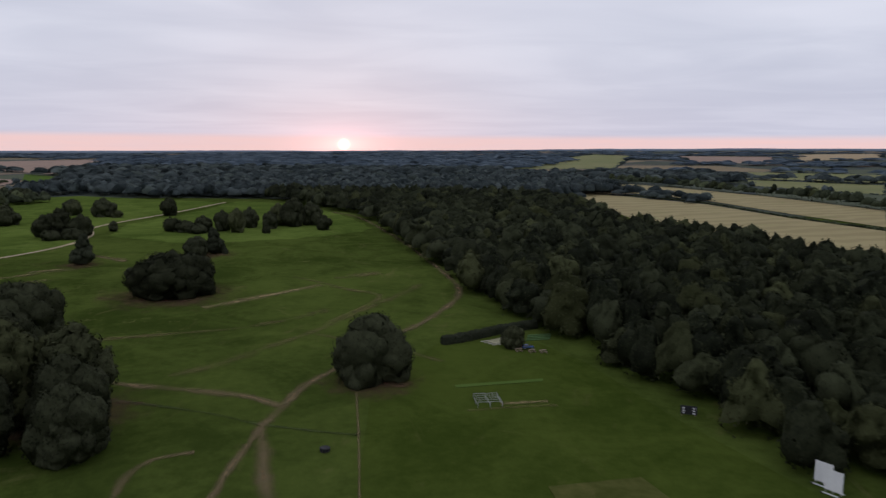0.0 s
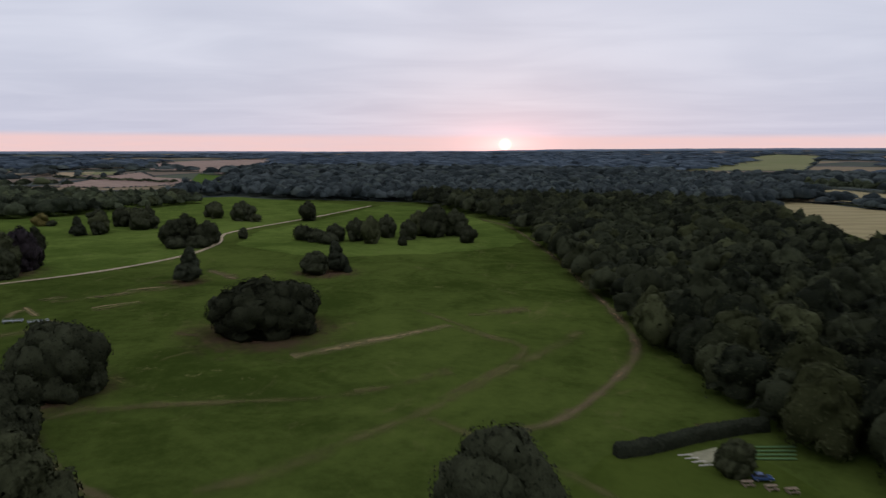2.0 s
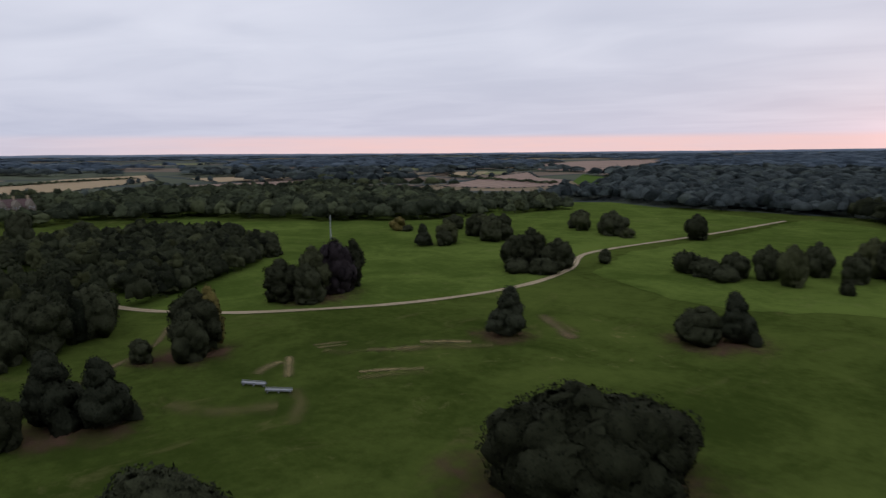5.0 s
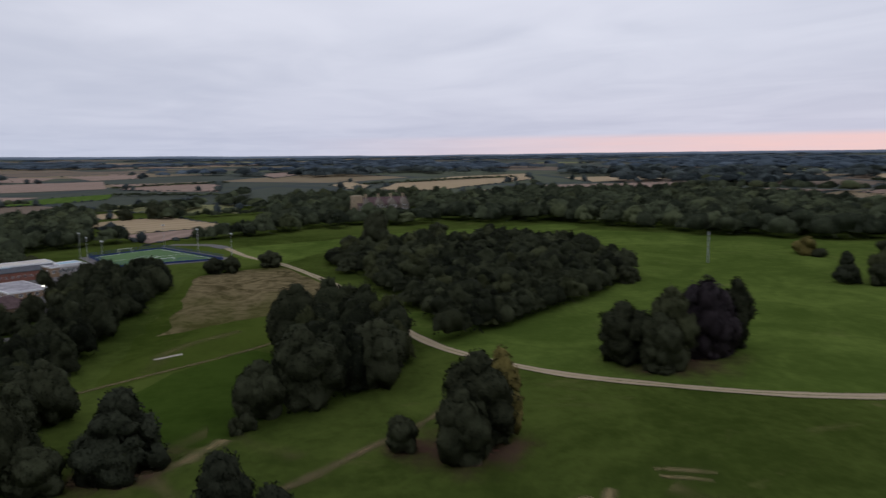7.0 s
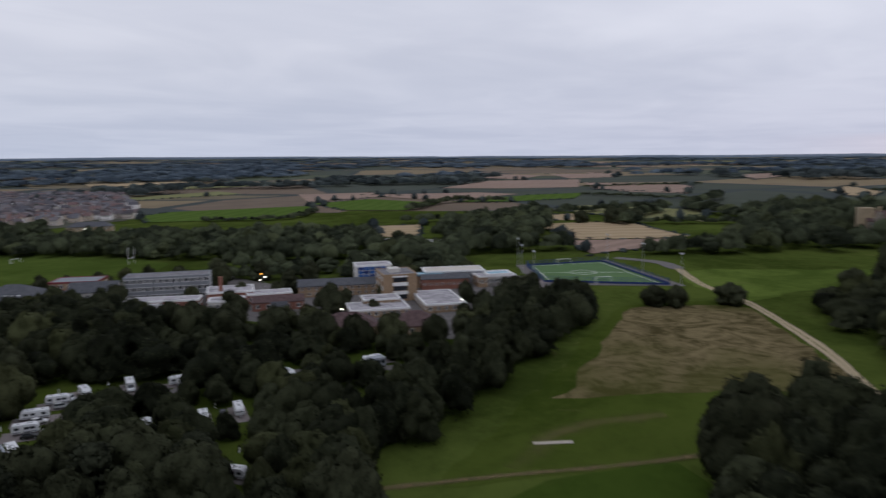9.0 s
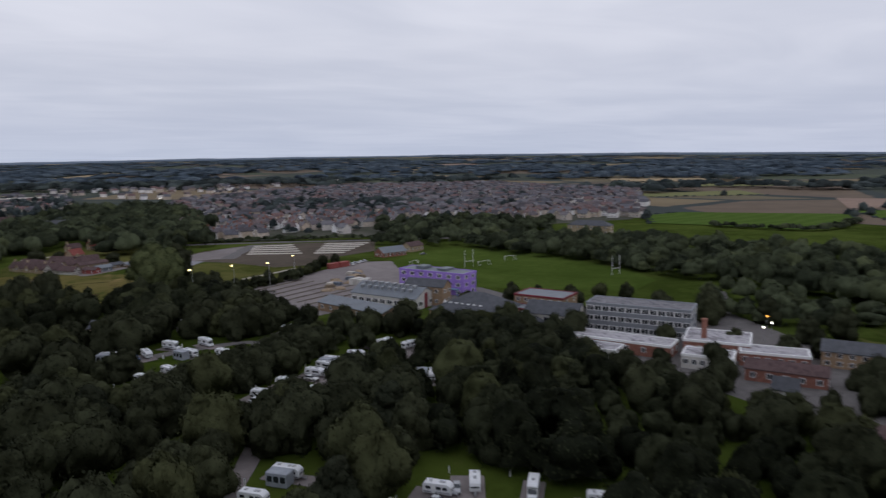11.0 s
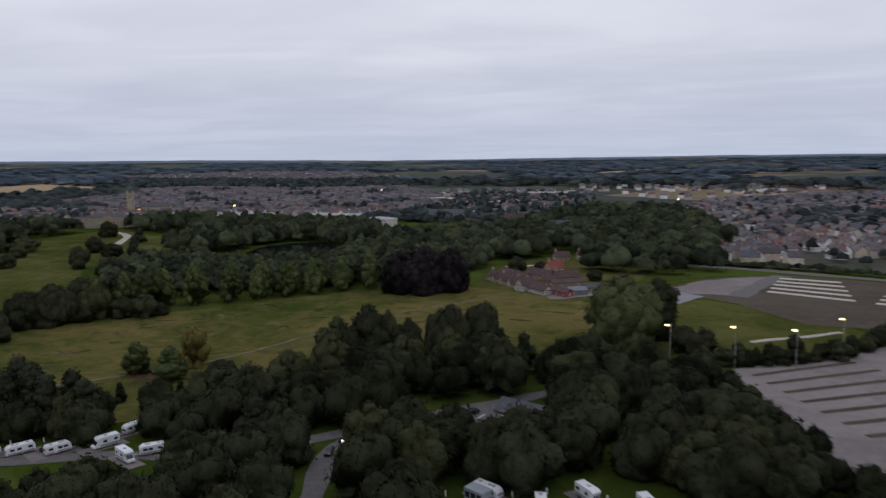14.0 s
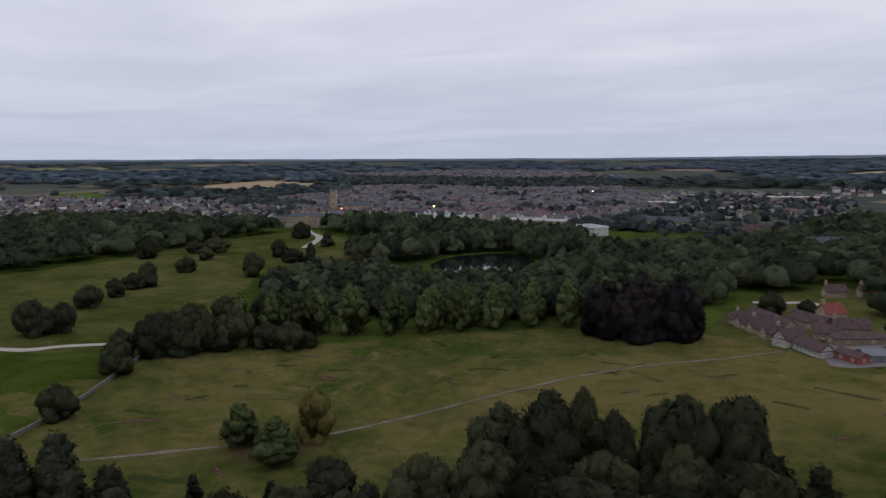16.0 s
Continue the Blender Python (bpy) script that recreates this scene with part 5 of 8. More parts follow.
wood("pitch_wood", [(-482, 84), (-500, 118), (-514, 148), (-530, 138), (-548, 118), (-600, 118), (-668, 97), (-680, 70), (-639, 42), (-560, 56), (-528, 84)], 9.0, (8.5, 13.5), (9, 14), "trees beyond the football pitch", 31, LOWER, 0.95)
wood("pitch_belt", [(-505, 180), (-512, 190), (-520, 214), (-545, 212), (-530, 196), (-514, 178)], 7.5, (7, 10), (7, 10), "low belt of trees beyond the football pitch", 38, LOWER)
wood("lake_wood", [(-92, -188), (-130, -212), (-165, -238), (-150, -262), (-118, -262), (-95, -248), (-70, -240), (-40, -225), (-15, -225), (-50, -180)], 8.5, (8, 11.5), (8.5, 13), "woodland between the limes and the lake", 32)
wood("lake_shore_trees", [(-150, -262), (-118, -262), (-95, -248), (-70, -240), (-40, -225), (-15, -225), (0, -262), (-30, -285), (-58, -266), (-78, -262), (-98, -281), (-108, -300), (-125, -290)], 7.5, (6, 9), (7, 10.5), "low trees and bushes along the lake shore", 42)
wood("lake_wood", [(-165, -238), (-150, -262), (-125, -290), (-108, -300), (-112, -345), (-108, -390), (-150, -420), (-205, -330), (-190, -265)], 9.0, (8, 13), (9, 14), "dense woodland round the lake", 43)
wood("lake_wood", [(-36, -296), (-34, -335), (-56, -372), (-84, -352), (-104, -345), (-108, -392), (-80, -440), (12, -440), (-4, -392), (4, -350), (8, -304), (-12, -288)], 9.0, (11, 15.5), (9, 14), "dense woodland round the lake", 44)
wood("farm_wood", [(-205, -300), (-240, -330), (-244, -275), (-282, -252), (-300, -272), (-316, -290), (-322, -340), (-334, -420), (-330, -640), (-240, -650), (-190, -470), (-150, -430)], 11, (9, 15), (10, 15), "belt of old trees behind the farm", 33, LOWER, 0.85)
wood("station_wood", [(-393, -222), (-413, -190), (-445, -202), (-500, -215), (-560, -250), (-525, -335), (-442, -340), (-425, -290), (-410, -255)], 10, (7, 12), (9, 13), "trees beside the railway", 39, LOWER, 0.62)
wood("school_trees", [(-400, 22), (-440, -10), (-453, 60), (-478, 108), (-446, 112), (-430, 96), (-420, 62)], 8.0, (4.5, 9), (6, 10), "garden trees behind the school yards", 41, LOWER, 0.8)
wood("field_edge_trees", [(-455, -150), (-450, -60), (-445, -35), (-470, -60), (-490, -150), (-430, -195)], 9, (6, 10), (7, 11), "trees along the playing field", 34)
wood("mansion_wood", [(118, -175), (122, -227), (136, -327), (142, -400), (330, -385), (400, -300), (360, -120), (180, -120)], 12.5, (10, 16), (12, 18), "dark woodland at the edge of the deer park", 35, LOWER)
wood("mansion_trees", [(70, -400), (0, -415), (-60, -440), (-40, -470), (130, -480), (128, -420)], 11, (9, 15), (10, 15), "dark trees beside the mansion", 36, LOWER)

TOWN_CORE = [(182, -446), (174, -508), (88, -560), (37, -545), (-54, -565), (-70, -640), (-79, -756), (-20, -900), (88, -1120), (155, -1053), (238, -1021), (347, -1033), (431, -1050), (490, -965), (422, -824), (400, -660), (290, -600)]
TOWN_OUTER = [(990, -1547), (801, -2030), (505, -2004), (270, -1724), (290, -1430), (382, -1345), (623, -1375), (792, -1300)]
TOWN_WEST = [(-330, -640), (-363, -788), (-511, -925), (-699, -1032), (-930, -958), (-950, -587), (-660, -270), (-600, -290), (-650, -400), (-620, -520), (-470, -640)]
# the far country: woods and copses thin out towards the skyline
def far_country():
    g = np.random.default_rng(77)
    P, W = [], []
    r = 620.0
    north = [(-177, 700), (-290, 700), (-500, 900), (-870, 1800), (-1500, 4600), (600, 4600), (470, 2500), (130, 1560), (30, 1290), (-60, 1000)]
    while r < 4550:
        step = r / 44.0
        n = int(2 * math.pi * r / step)
        a = np.arange(n) * 2 * math.pi / n + g.uniform(0, 1)
        x = -130 + (r + g.uniform(-0.5, 0.5, n) * step) * np.cos(a) + g.normal(0, step * 0.3, n)
        y = 100 + (r + g.uniform(-0.5, 0.5, n) * step) * np.sin(a) + g.normal(0, step * 0.3, n)
        for xi, yi in zip(x, y):
            nv = noise.noise((xi * 0.0021, yi * 0.0021, 3.3)) + 0.5 * noise.noise((xi * 0.007, yi * 0.007, 8.1))
            in_north = bool(inside(np.array([xi]), np.array([yi]), north)[0])
            south = yi < -300 - 0.1 * xi
            lim = (0.17 if r < 1200 else 0.02) - (0.05 if south else 0)
            east = -28 < math.degrees(math.atan2(yi - 20, xi + 60)) < 50
            if (east and g.uniform() > 0.4) or any(bool(inside(np.array([xi]), np.array([yi]), z)[0]) for z in (TOWN_CORE, TOWN_OUTER, TOWN_WEST)):
                continue
            if in_north or nv > lim:
                if in_north or not any(bool(inside(np.array([xi]), np.array([yi]), f[1])[0]) for f in FAR):
                    P.append((xi, yi))
                    W.append(step * 1.15)
        r += step * 0.9
    P, W = np.array(P), np.array(W)
    H = np.clip(W * 0.55, 9, 15) * g.uniform(0.6, 1.15, len(W)) * np.clip(1.25 - np.hypot(P[:, 0] + 130, P[:, 1] - 100) / 5200, 0.45, 1)
    far = np.hypot(P[:, 0] + 130, P[:, 1] - 100)
    cut = 1500
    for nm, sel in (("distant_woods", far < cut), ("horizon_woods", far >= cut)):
        plant(nm, P[sel], H[sel], W[sel], FARV, "far dark woods and copses", "woodland", M["leaf_hazed" if nm == "distant_woods" else "leaf_horizon_hazed"], 5)


far_country()

def far_hedges():
    """Hedges with trees round the far fields."""
    g = np.random.default_rng(31)
    thin = [crown_arrays(460 + v, "oak", 8.0, 10.0, 0.1, 6, 10, 1.3, 1) for v in range(4)]
    P, H, W = [], [], []
    for pts, far in EDGES:
        for (x1, y1), (x2, y2) in zip(pts, pts[1:] + pts[:1]):
            if g.uniform() < 0.42:
                continue
            L = math.hypot(x2 - x1, y2 - y1)
            r = math.hypot((x1 + x2) / 2 + 130, (y1 + y2) / 2 - 100)
            gap = max(6.5, r / 105.0)
            n = max(2, int(L / gap))
            for k in range(n):
                t = (k + g.uniform(-0.4, 0.4)) / n
                big = g.uniform() < 0.10
                P.append((x1 + (x2 - x1) * t + g.normal(0, 1.5), y1 + (y2 - y1) * t + g.normal(0, 1.5)))
                H.append(g.uniform(6, 10) if big else g.uniform(1.0, 2.2))
                W.append((g.uniform(8, 12) if big else g.uniform(5, 7.5)) * max(1.0, gap / 8.0))
    plant("distant_hedges", np.array(P), np.array(H), np.array(W), thin, "dark hedges and hedge trees between far fields", "hedge", M["leaf_hazed"], 8)


far_hedges()

HEDGES = [
    ([(201, 790), (226, 735), (251, 677), (268, 545), (291, 463), (306, 400)], 1.9, 4.2), ([(262, 1110), (317, 962), (346, 845), (370, 755), (385, 616), (402, 500)], 12, 15),
    ([(-620, 690), (-800, 690), (-830, 900)], 6, 10), ([(-780, 420), (-840, 530), (-1000, 595)], 4, 9), ([(-870, 760), (-843, 838)], 11, 22), ([(-780, 670), (-640, 800)], 10, 18),
    ([(-650, 155), (-700, 160), (-760, 170)], 8, 12), ([(-800, 170), (-715, 75)], 8, 12)] + [([(-660, 150), (-668, 225)], 6, 9), ([(-690, 235), (-800, 190), (-920, 215)], 9, 13),
    ([(-640, -180), (-668, -118), (-745, -140)], 5, 8), ([(-760, -48), (-860, -48), (-875, 5)], 7, 10), ([(-650, 0), (-690, 60), (-760, 70)], 8, 12),
    ([(-1050, 370), (-1160, 630)], 4, 9), ([(-1240, 190), (-1180, 40)], 4, 10), ([(-985, 70), (-915, 195)], 4, 8), ([(-560, 900), (-800, 970)], 5, 10),
]
for i, (pts, h, w) in enumerate(HEDGES):
    hedge("field_hedge", pts, h, w, "dark hedge with trees between fields" if h > 6 else "dark field hedge", 500 + i)

# ---------------------------------------------------------------- single trees, place by place: kind, x, y, height, width
PARK = [
    ("dome", -17, 158, 16.0, 17.0), ("clump", -96, 249, 15.6, 31.5),
    ("oak", -118, 333, 9.6, 13), ("cone", -110, 340, 13.0, 10.5), ("cone", -159, 306, 13.6, 10.8), ("oak", -75, 439, 9.6, 11), ("oak", -124, 421, 15, 11), ("oak", -123, 448, 13.5, 11), ("oak", -109, 442, 11.5, 10), ("bush", -106, 419, 6, 5.5),
    ("oak", -201, 516, 13.7, 13.5), ("oak", -198, 421, 6.5, 6), ("tall", -73, 135, 19.5, 15)] + [("tall", -84, 129, 21, 15), ("oak", -69, 126, 16, 14), ("oak", -80, 142, 15, 14), ("oak", -92, 138, 16, 14), ("oak", -64, 116, 14, 13), ("tall", -82, 116, 19, 14), ("dome", -117, 191, 15.8, 19), ("oak", -113, 193, 15, 15), ("bush", -134, 191, 5.0, 6.5), ("oak", -107, 166, 14.5, 16), ("oak", -101, 162, 11, 11), ("oak", -112, 160, 13, 13), ("cone", -292, 407, 11.5, 9),
]
PARK2 = [
    ("oak", -290, 422, 12.5, 11), ("oak", -278, 442, 13.5, 13), ("oak", -320, 338, 7.6, 7), ("tall", -241, 291, 14.5, 13.5), ("tall", -236, 300, 18, 12), ("copper", -238, 310, 19, 14), ("tall", -240, 319, 17.5, 10), ("oak", -232, 295, 13, 11),
    ("tall", -208, 245, 16.5, 13), ("oak", -204, 240, 12, 10), ("gold", -211, 249, 16.5, 9), ("oak", -211, 231, 6.3, 6.2), ("cone", -184, 204, 14.3, 12.5), ("cone", -177, 210, 13.6, 11), ("oak", -180, 193, 9.5, 8.5), ("cone", -221, 185, 13.6, 15.5), ("bush", -230, 204, 3.8, 3),
]
PARK3 = [
    ("oak", -275, 520, 11.5, 14), ("oak", -268, 512, 11, 12), ("oak", -243, 504, 14, 15), ("bush", -232, 500, 6, 10), ("oak", -374, 623, 13, 22), ("oak", -98, 459, 19, 17), ("oak", -88, 466, 16, 15), ("oak", -108, 462, 15, 14),
    ("oak", -205, 396, 13, 13), ("tall", -214, 388, 17, 13), ("oak", -222, 391, 13, 13), ("bush", -203, 384, 7, 12), ("bush", -213, 380, 6, 12), ("oak", -135, 428, 13, 10), ("oak", -145, 425, 10, 11), ("bush", -155, 420, 8, 13), ("bush", -146, 416, 6, 13), ("bush", -163, 424, 9, 12),
]
CAMP_EDGE = [
    ("oak", -284, 219, 18.5, 14.5), ("oak", -238, 209, 11.8, 11.5), ("tall", -240, 219, 17.0, 13), ("oak", -249, 234, 15, 14.5), ("bush", -232, 206, 4.5, 4), ("oak", -219, 168, 15.5, 11.5), ("oak", -216, 174, 7.6, 10), ("oak", -250, 167, 13.3, 11.6), ("tall", -233, 166, 14, 10), ("oak", -403, 195, 7, 9), ("oak", -403, 202, 7.3, 7), ("oak", -410, 218, 7.5, 10), ("oak", -664, 145, 12, 10), ("oak", -662, 125, 9.5, 10), ("oak", -550, 37, 6, 8.5), ("oak", -452, 272, 18, 15), ("oak", -476, 312, 8, 11), ("oak", -448, 258, 7, 9),
    ("oak", -690, 150, 11, 11), ("oak", -705, 140, 10, 10), ("oak", -680, 160, 10, 10),
]
SOUTH = [
    ("oak", -81, -82, 8.5, 8), ("oak", -63, -110, 10, 9.5), ("lime", -127, -94, 9.5, 8), ("lime", -140, -90, 9.5, 9), ("gold", -139, -103, 12.2, 8), ("oak", 11, -152, 9, 10), ("oak", 21, -170, 8, 8), ("oak", 29, -184, 7.5, 8), ("oak", 29, -191, 11, 9.5),
    ("oak", -10, -118, 12, 12), ("oak", -14, -126, 10.5, 8), ("oak", 8, -233, 12, 11), ("oak", 46, -226, 8, 10), ("oak", 105, -249, 11, 10), ("cone", -3, -262, 14, 8), ("oak", 98, -371, 12, 13), ("oak", 72, -262, 7.5, 9.5), ("oak", 44, -290, 10, 10), ("oak", 22, -277, 8, 12),
]
PARK4 = [
    ("oak", -285, 414, 8.5, 8), ("oak", -299, 453, 12, 12), ("oak", -303, 464, 11, 12), ("oak", -288, 455, 10, 11), ("oak", -275, 449, 9, 11), ("gold", -347, 441, 8.5, 8), ("gold", -353, 444, 6, 7), ("bush", -342, 443, 4, 7), ("bush", -322, 342, 3.2, 5), ("bush", -326, 332, 3.5, 6), ("bush", -249, 296, 2.6, 9), ("bush", -231, 294, 3.0, 8),
    ("oak", -330, 470, 9, 12), ("oak", -318, 478, 10, 13), ("oak", -308, 480, 10, 12), ("tall", -292, 470, 12, 10),
]
WALK_END = [
    ("oak", -55, -131, 12, 11), ("oak", -60, -129, 10, 10), ("bush", -64, -131, 5, 9), ("oak", -66, -138, 12.5, 12), ("bush", -71, -141, 6, 9), ("oak", -72, -146, 13, 11), ("bush", -78, -150, 5, 9), ("oak", -58, -142, 13, 12), ("oak", -62, -152, 14, 12), ("oak", -84, -154, 7, 10), ("bush", -90, -157, 5.5, 9), ("tall", -70, -160, 15, 11), ("oak", -50, -140, 10, 11),
    ("oak", 90, -286, 10, 14), ("oak", 101, -279, 8, 10), ("oak", 54, -300, 9, 9), ("oak", 113, -253, 9, 9), ("cone", 52, -342, 10, 9), ("bush", 34, -196, 3, 4), ("bush", 56, -231, 3, 4),
]
LIMES = [(-66, -152, 15.0), (-75, -158, 16.0), (-84, -167, 16.0), (-95, -174, 17.5), (-106, -181, 16.0), (-115, -188, 14.8), (-124, -195, 15.0), (-133, -203, 15.3), (-143, -209, 15.6), (-155, -213, 16.8)]
COPSE = [
    ("oak", -162, -80, 9.7, 10), ("oak", -177, -84, 11.5, 12), ("tall", -184, -97, 17, 11), ("tall", -194, -97, 20, 14), ("oak", -192, -121, 14, 6), ("oak", -201, -109, 14, 9), ("oak", -204, -93, 13.5, 12), ("dome", -211, -113, 17, 13), ("dome", -220, -118, 17, 14), ("oak", -226, -100, 12, 11), ("tall", -188, -84, 15, 13),
    ("oak", -216, -98, 14, 10), ("fir", -128, -47, 14, 10), ("fir", -136, -50, 13, 10), ("fir", -120, -50, 14, 10), ("fir", -145, -52, 12, 9), ("fir", -115, -53, 13, 10), ("fir", -132, -51, 15, 10), ("fir", -124, -56, 15, 9), ("fir", -140, -55, 13, 8), ("fir", -139, -71, 5.3, 3), ("fir", -152, -76, 5.1, 3), ("willow", -260, -136, 21, 23), ("tall", -268, -142, 19, 15), ("gold", -176, -64, 7, 7),
]
for lot in (PARK, PARK2, PARK3, PARK4, WALK_END, CAMP_EDGE, SOUTH, COPSE):
    for kind, x, y, h, w in lot:
        tree(kind, x, y, h, w)
for x, y, h in LIMES:
    tree("lime", x, y, h, 8.4, "row of lime trees")
    tree("lime", x - 9, y - 13, h * 0.94, 8.6, "row of lime trees")
for x, y, h, w in ((-169, -208, 18, 15), (-181, -209, 20, 19), (-191, -215, 18.5, 16)):
    tree("copper", x, y, h, w)
for x, y, h, w in ((-58, -126, 13, 11), (-63, -134, 14, 12), (-52, -120, 9, 8), (-88, -152, 9, 10), (-80, -150, 8, 9), (-70, -142, 11, 9)):
    tree("oak", x, y, h, w)

# ---------------------------------------------------------------- buildings
def bm_mesh(name, bm, mat):
    me = bpy.data.meshes.new(name)
    bm.to_mesh(me)
    bm.free()
    me.materials.append(mat)
    return me


def window_mesh():
    """A unit window: a proud frame with a mullion round a set-back dark pane."""
    bm = bmesh.new()
    o = [bm.verts.new(p) for p in ((-0.5, -0.10, 0), (0.5, -0.10, 0), (0.5, -0.10, 1), (-0.5, -0.10, 1))]
    i = [bm.verts.new(p) for p in ((-0.42, -0.10, 0.07), (0.42, -0.10, 0.07), (0.42, -0.10, 0.93), (-0.42, -0.10, 0.93))]
    k = [bm.verts.new(p) for p in ((-0.42, -0.03, 0.07), (0.42, -0.03, 0.07), (0.42, -0.03, 0.93), (-0.42, -0.03, 0.93))]
    w = [bm.verts.new(p) for p in ((-0.5, 0.02, 0), (0.5, 0.02, 0), (0.5, 0.02, 1), (-0.5, 0.02, 1))]
    for a in range(4):
        b = (a + 1) % 4
        bm.faces.new((o[a], o[b], i[b], i[a]))
        bm.faces.new((i[a], i[b], k[b], k[a]))
        bm.faces.new((w[a], w[b], o[b], o[a]))
    pane = bm.faces.new(k)
    add_box(bm, -0.03, 0.03, -0.09, -0.035, 0.07, 0.93)
    pane.material_index = 1
    me = bm_mesh("window", bm, M["white"])
    me.materials.append(M["glass"])
    return me


WIN = window_mesh()


def window(parent, x, y, z, w, h, turn):
    """A framed window on a wall; the wall's outside lies towards its own -y."""
    return shared("window", WIN, parent, Matrix.LocRotScale((x, y, z), Euler((0, 0, radians(turn))), (w, 1, h)))


def gable_roof(L, D, z, rise, over=0.35, thick=0.22):
    """A pitched roof slab over L by D, ridge along x."""
    bm = bmesh.new()
    def ring(x):
        pts = [(-over, z - over * rise / (D / 2)), (D / 2, z + rise), (D + over, z - over * rise / (D / 2))]
        lo = [bm.verts.new((x, y, h)) for y, h in pts]
        hi = [bm.verts.new((x, y, h + thick)) for y, h in pts]
        return lo + hi[::-1]
    a, b = ring(-over), ring(L + over)
    n = 6
    for i in range(n):
        bm.faces.new((a[i], a[(i + 1) % n], b[(i + 1) % n], b[i]))
    bm.faces.new(a[::-1])
    bm.faces.new(b)
    bmesh.ops.recalc_face_normals(bm, faces=bm.faces)
    return bm


def gable_walls(L, D, h, rise):
    bm = bmesh.new()
    pts = [(0, -0.6), (D, -0.6), (D, h), (D / 2, h + rise), (0, h)]
    a = [bm.verts.new((0, y, z)) for y, z in pts]
    b = [bm.verts.new((L, y, z)) for y, z in pts]
    for i in range(5):
        bm.faces.new((a[i], a[(i + 1) % 5], b[(i + 1) % 5], b[i]))
    bm.faces.new(a[::-1])
    bm.faces.new(b)
    bmesh.ops.recalc_face_normals(bm, faces=bm.faces)
    return bm


def hip_roof(L, D, z, rise, over=0.4):
    bm = bmesh.new()
    k = min(L, D) / 2
    lo = [bm.verts.new(p) for p in ((-over, -over, z - 0.15), (L + over, -over, z - 0.15), (L + over, D + over, z - 0.15), (-over, D + over, z - 0.15))]
    hi = [bm.verts.new(p) for p in ((-over, -over, z), (L + over, -over, z), (L + over, D + over, z), (-over, D + over, z))]
    if L >= D:
        r = [bm.verts.new((k, D / 2, z + rise)), bm.verts.new((max(L - k, k + 0.3), D / 2, z + rise))]
        fs = [(hi[0], hi[1], r[1], r[0]), (hi[1], hi[2], r[1]), (hi[2], hi[3], r[0], r[1]), (hi[3], hi[0], r[0])]
    else:
        r = [bm.verts.new((L / 2, k, z + rise)), bm.verts.new((L / 2, max(D - k, k + 0.3), z + rise))]
        fs = [(hi[0], hi[1], r[0]), (hi[1], hi[2], r[1], r[0]), (hi[2], hi[3], r[1]), (hi[3], hi[0], r[0], r[1])]
    for f in fs:
        bm.faces.new(f)
    bm.faces.new(lo[::-1])
    for i in range(4):
        bm.faces.new((lo[i], lo[(i + 1) % 4], hi[(i + 1) % 4], hi[i]))
    bmesh.ops.recalc_face_normals(bm, faces=bm.faces)
    return bm


def building(name, a, b, depth, h, roof, wall, cover, label, category="building", storeys=1, bays=6, win=(1.3, 1.3), rise=None, trim=None, ends=2, back=False, dz=0.0):
    """A block whose front runs from a to b; its depth lies to the left of that line."""
    L = math.hypot(b[0] - a[0], b[1] - a[1])
    turn = math.degrees(math.atan2(b[1] - a[1], b[0] - a[0]))
    mid = hgt((a[0] + b[0]) / 2, (a[1] + b[1]) / 2)
    ob = root(name, a[0], a[1], turn, label, category)
    ob.location.z = float(mid) + dz
    rise = rise if rise is not None else depth * 0.28
    if roof == "gable":
        part("wall", gable_walls(L, depth, h, rise - 0.02), M[wall], ob)
        part("roof", gable_roof(L, depth, h, rise), M[cover], ob)
    elif roof == "hip":
        part("wall", boxes((0, L, 0, depth, -0.6, h - 0.16)), M[wall], ob)
        part("roof", hip_roof(L, depth, h, rise), M[cover], ob)
    else:
        part("wall", boxes((0, L, 0, depth, -0.6, h - 0.02)), M[wall], ob)
        part("roof", boxes((0.3, L - 0.3, 0.3, depth - 0.3, h - 0.02, h + 0.08)), M[cover], ob)
        o = 0.16
        part("fascia", boxes((-o, L + o, -o, 0.3, h - 0.35, h + 0.25), (-o, L + o, depth - 0.3, depth + o, h - 0.35, h + 0.25), (-o, 0.3, 0.3, depth - 0.3, h - 0.35, h + 0.25), (L - 0.3, L + o, 0.3, depth - 0.3, h - 0.35, h + 0.25)), M[trim or "white"], ob)
    fh = h / storeys
    ww, wh = win
    for s in range(storeys):
        z = s * fh + max(0.6, (fh - wh) * 0.55)
        for k in range(bays):
            x = (k + 0.5) * L / bays
            window(ob, x, -0.01, z, ww, wh, 0)
            if back:
                window(ob, x, depth + 0.01, z, ww, wh, 180)
        for k in range(ends):
            y = (k + 0.5) * depth / ends
            window(ob, -0.01, y, z, ww, wh, -90)
            window(ob, L + 0.01, y, z, ww, wh, 90)
    ob["long"] = L
    return ob


def cross_gable(ob, x, w, h, rise, out, length, wall, cover):
    """A gable that stands out of a building's front."""
    for nm, bm, mt in (("gabled_bay", gable_walls(length, w, h, rise - 0.02), wall), ("bay_roof", gable_roof(length, w, h, rise, 0.25), cover)):
        bmesh.ops.transform(bm, matrix=pose(x + w, -out, 0, 0, 0, 90), verts=bm.verts)
        part(nm, bm, M[mt], ob)
    window(ob, x + w / 2, -out - 0.01, 1.0, 1.0, 1.2, 0)


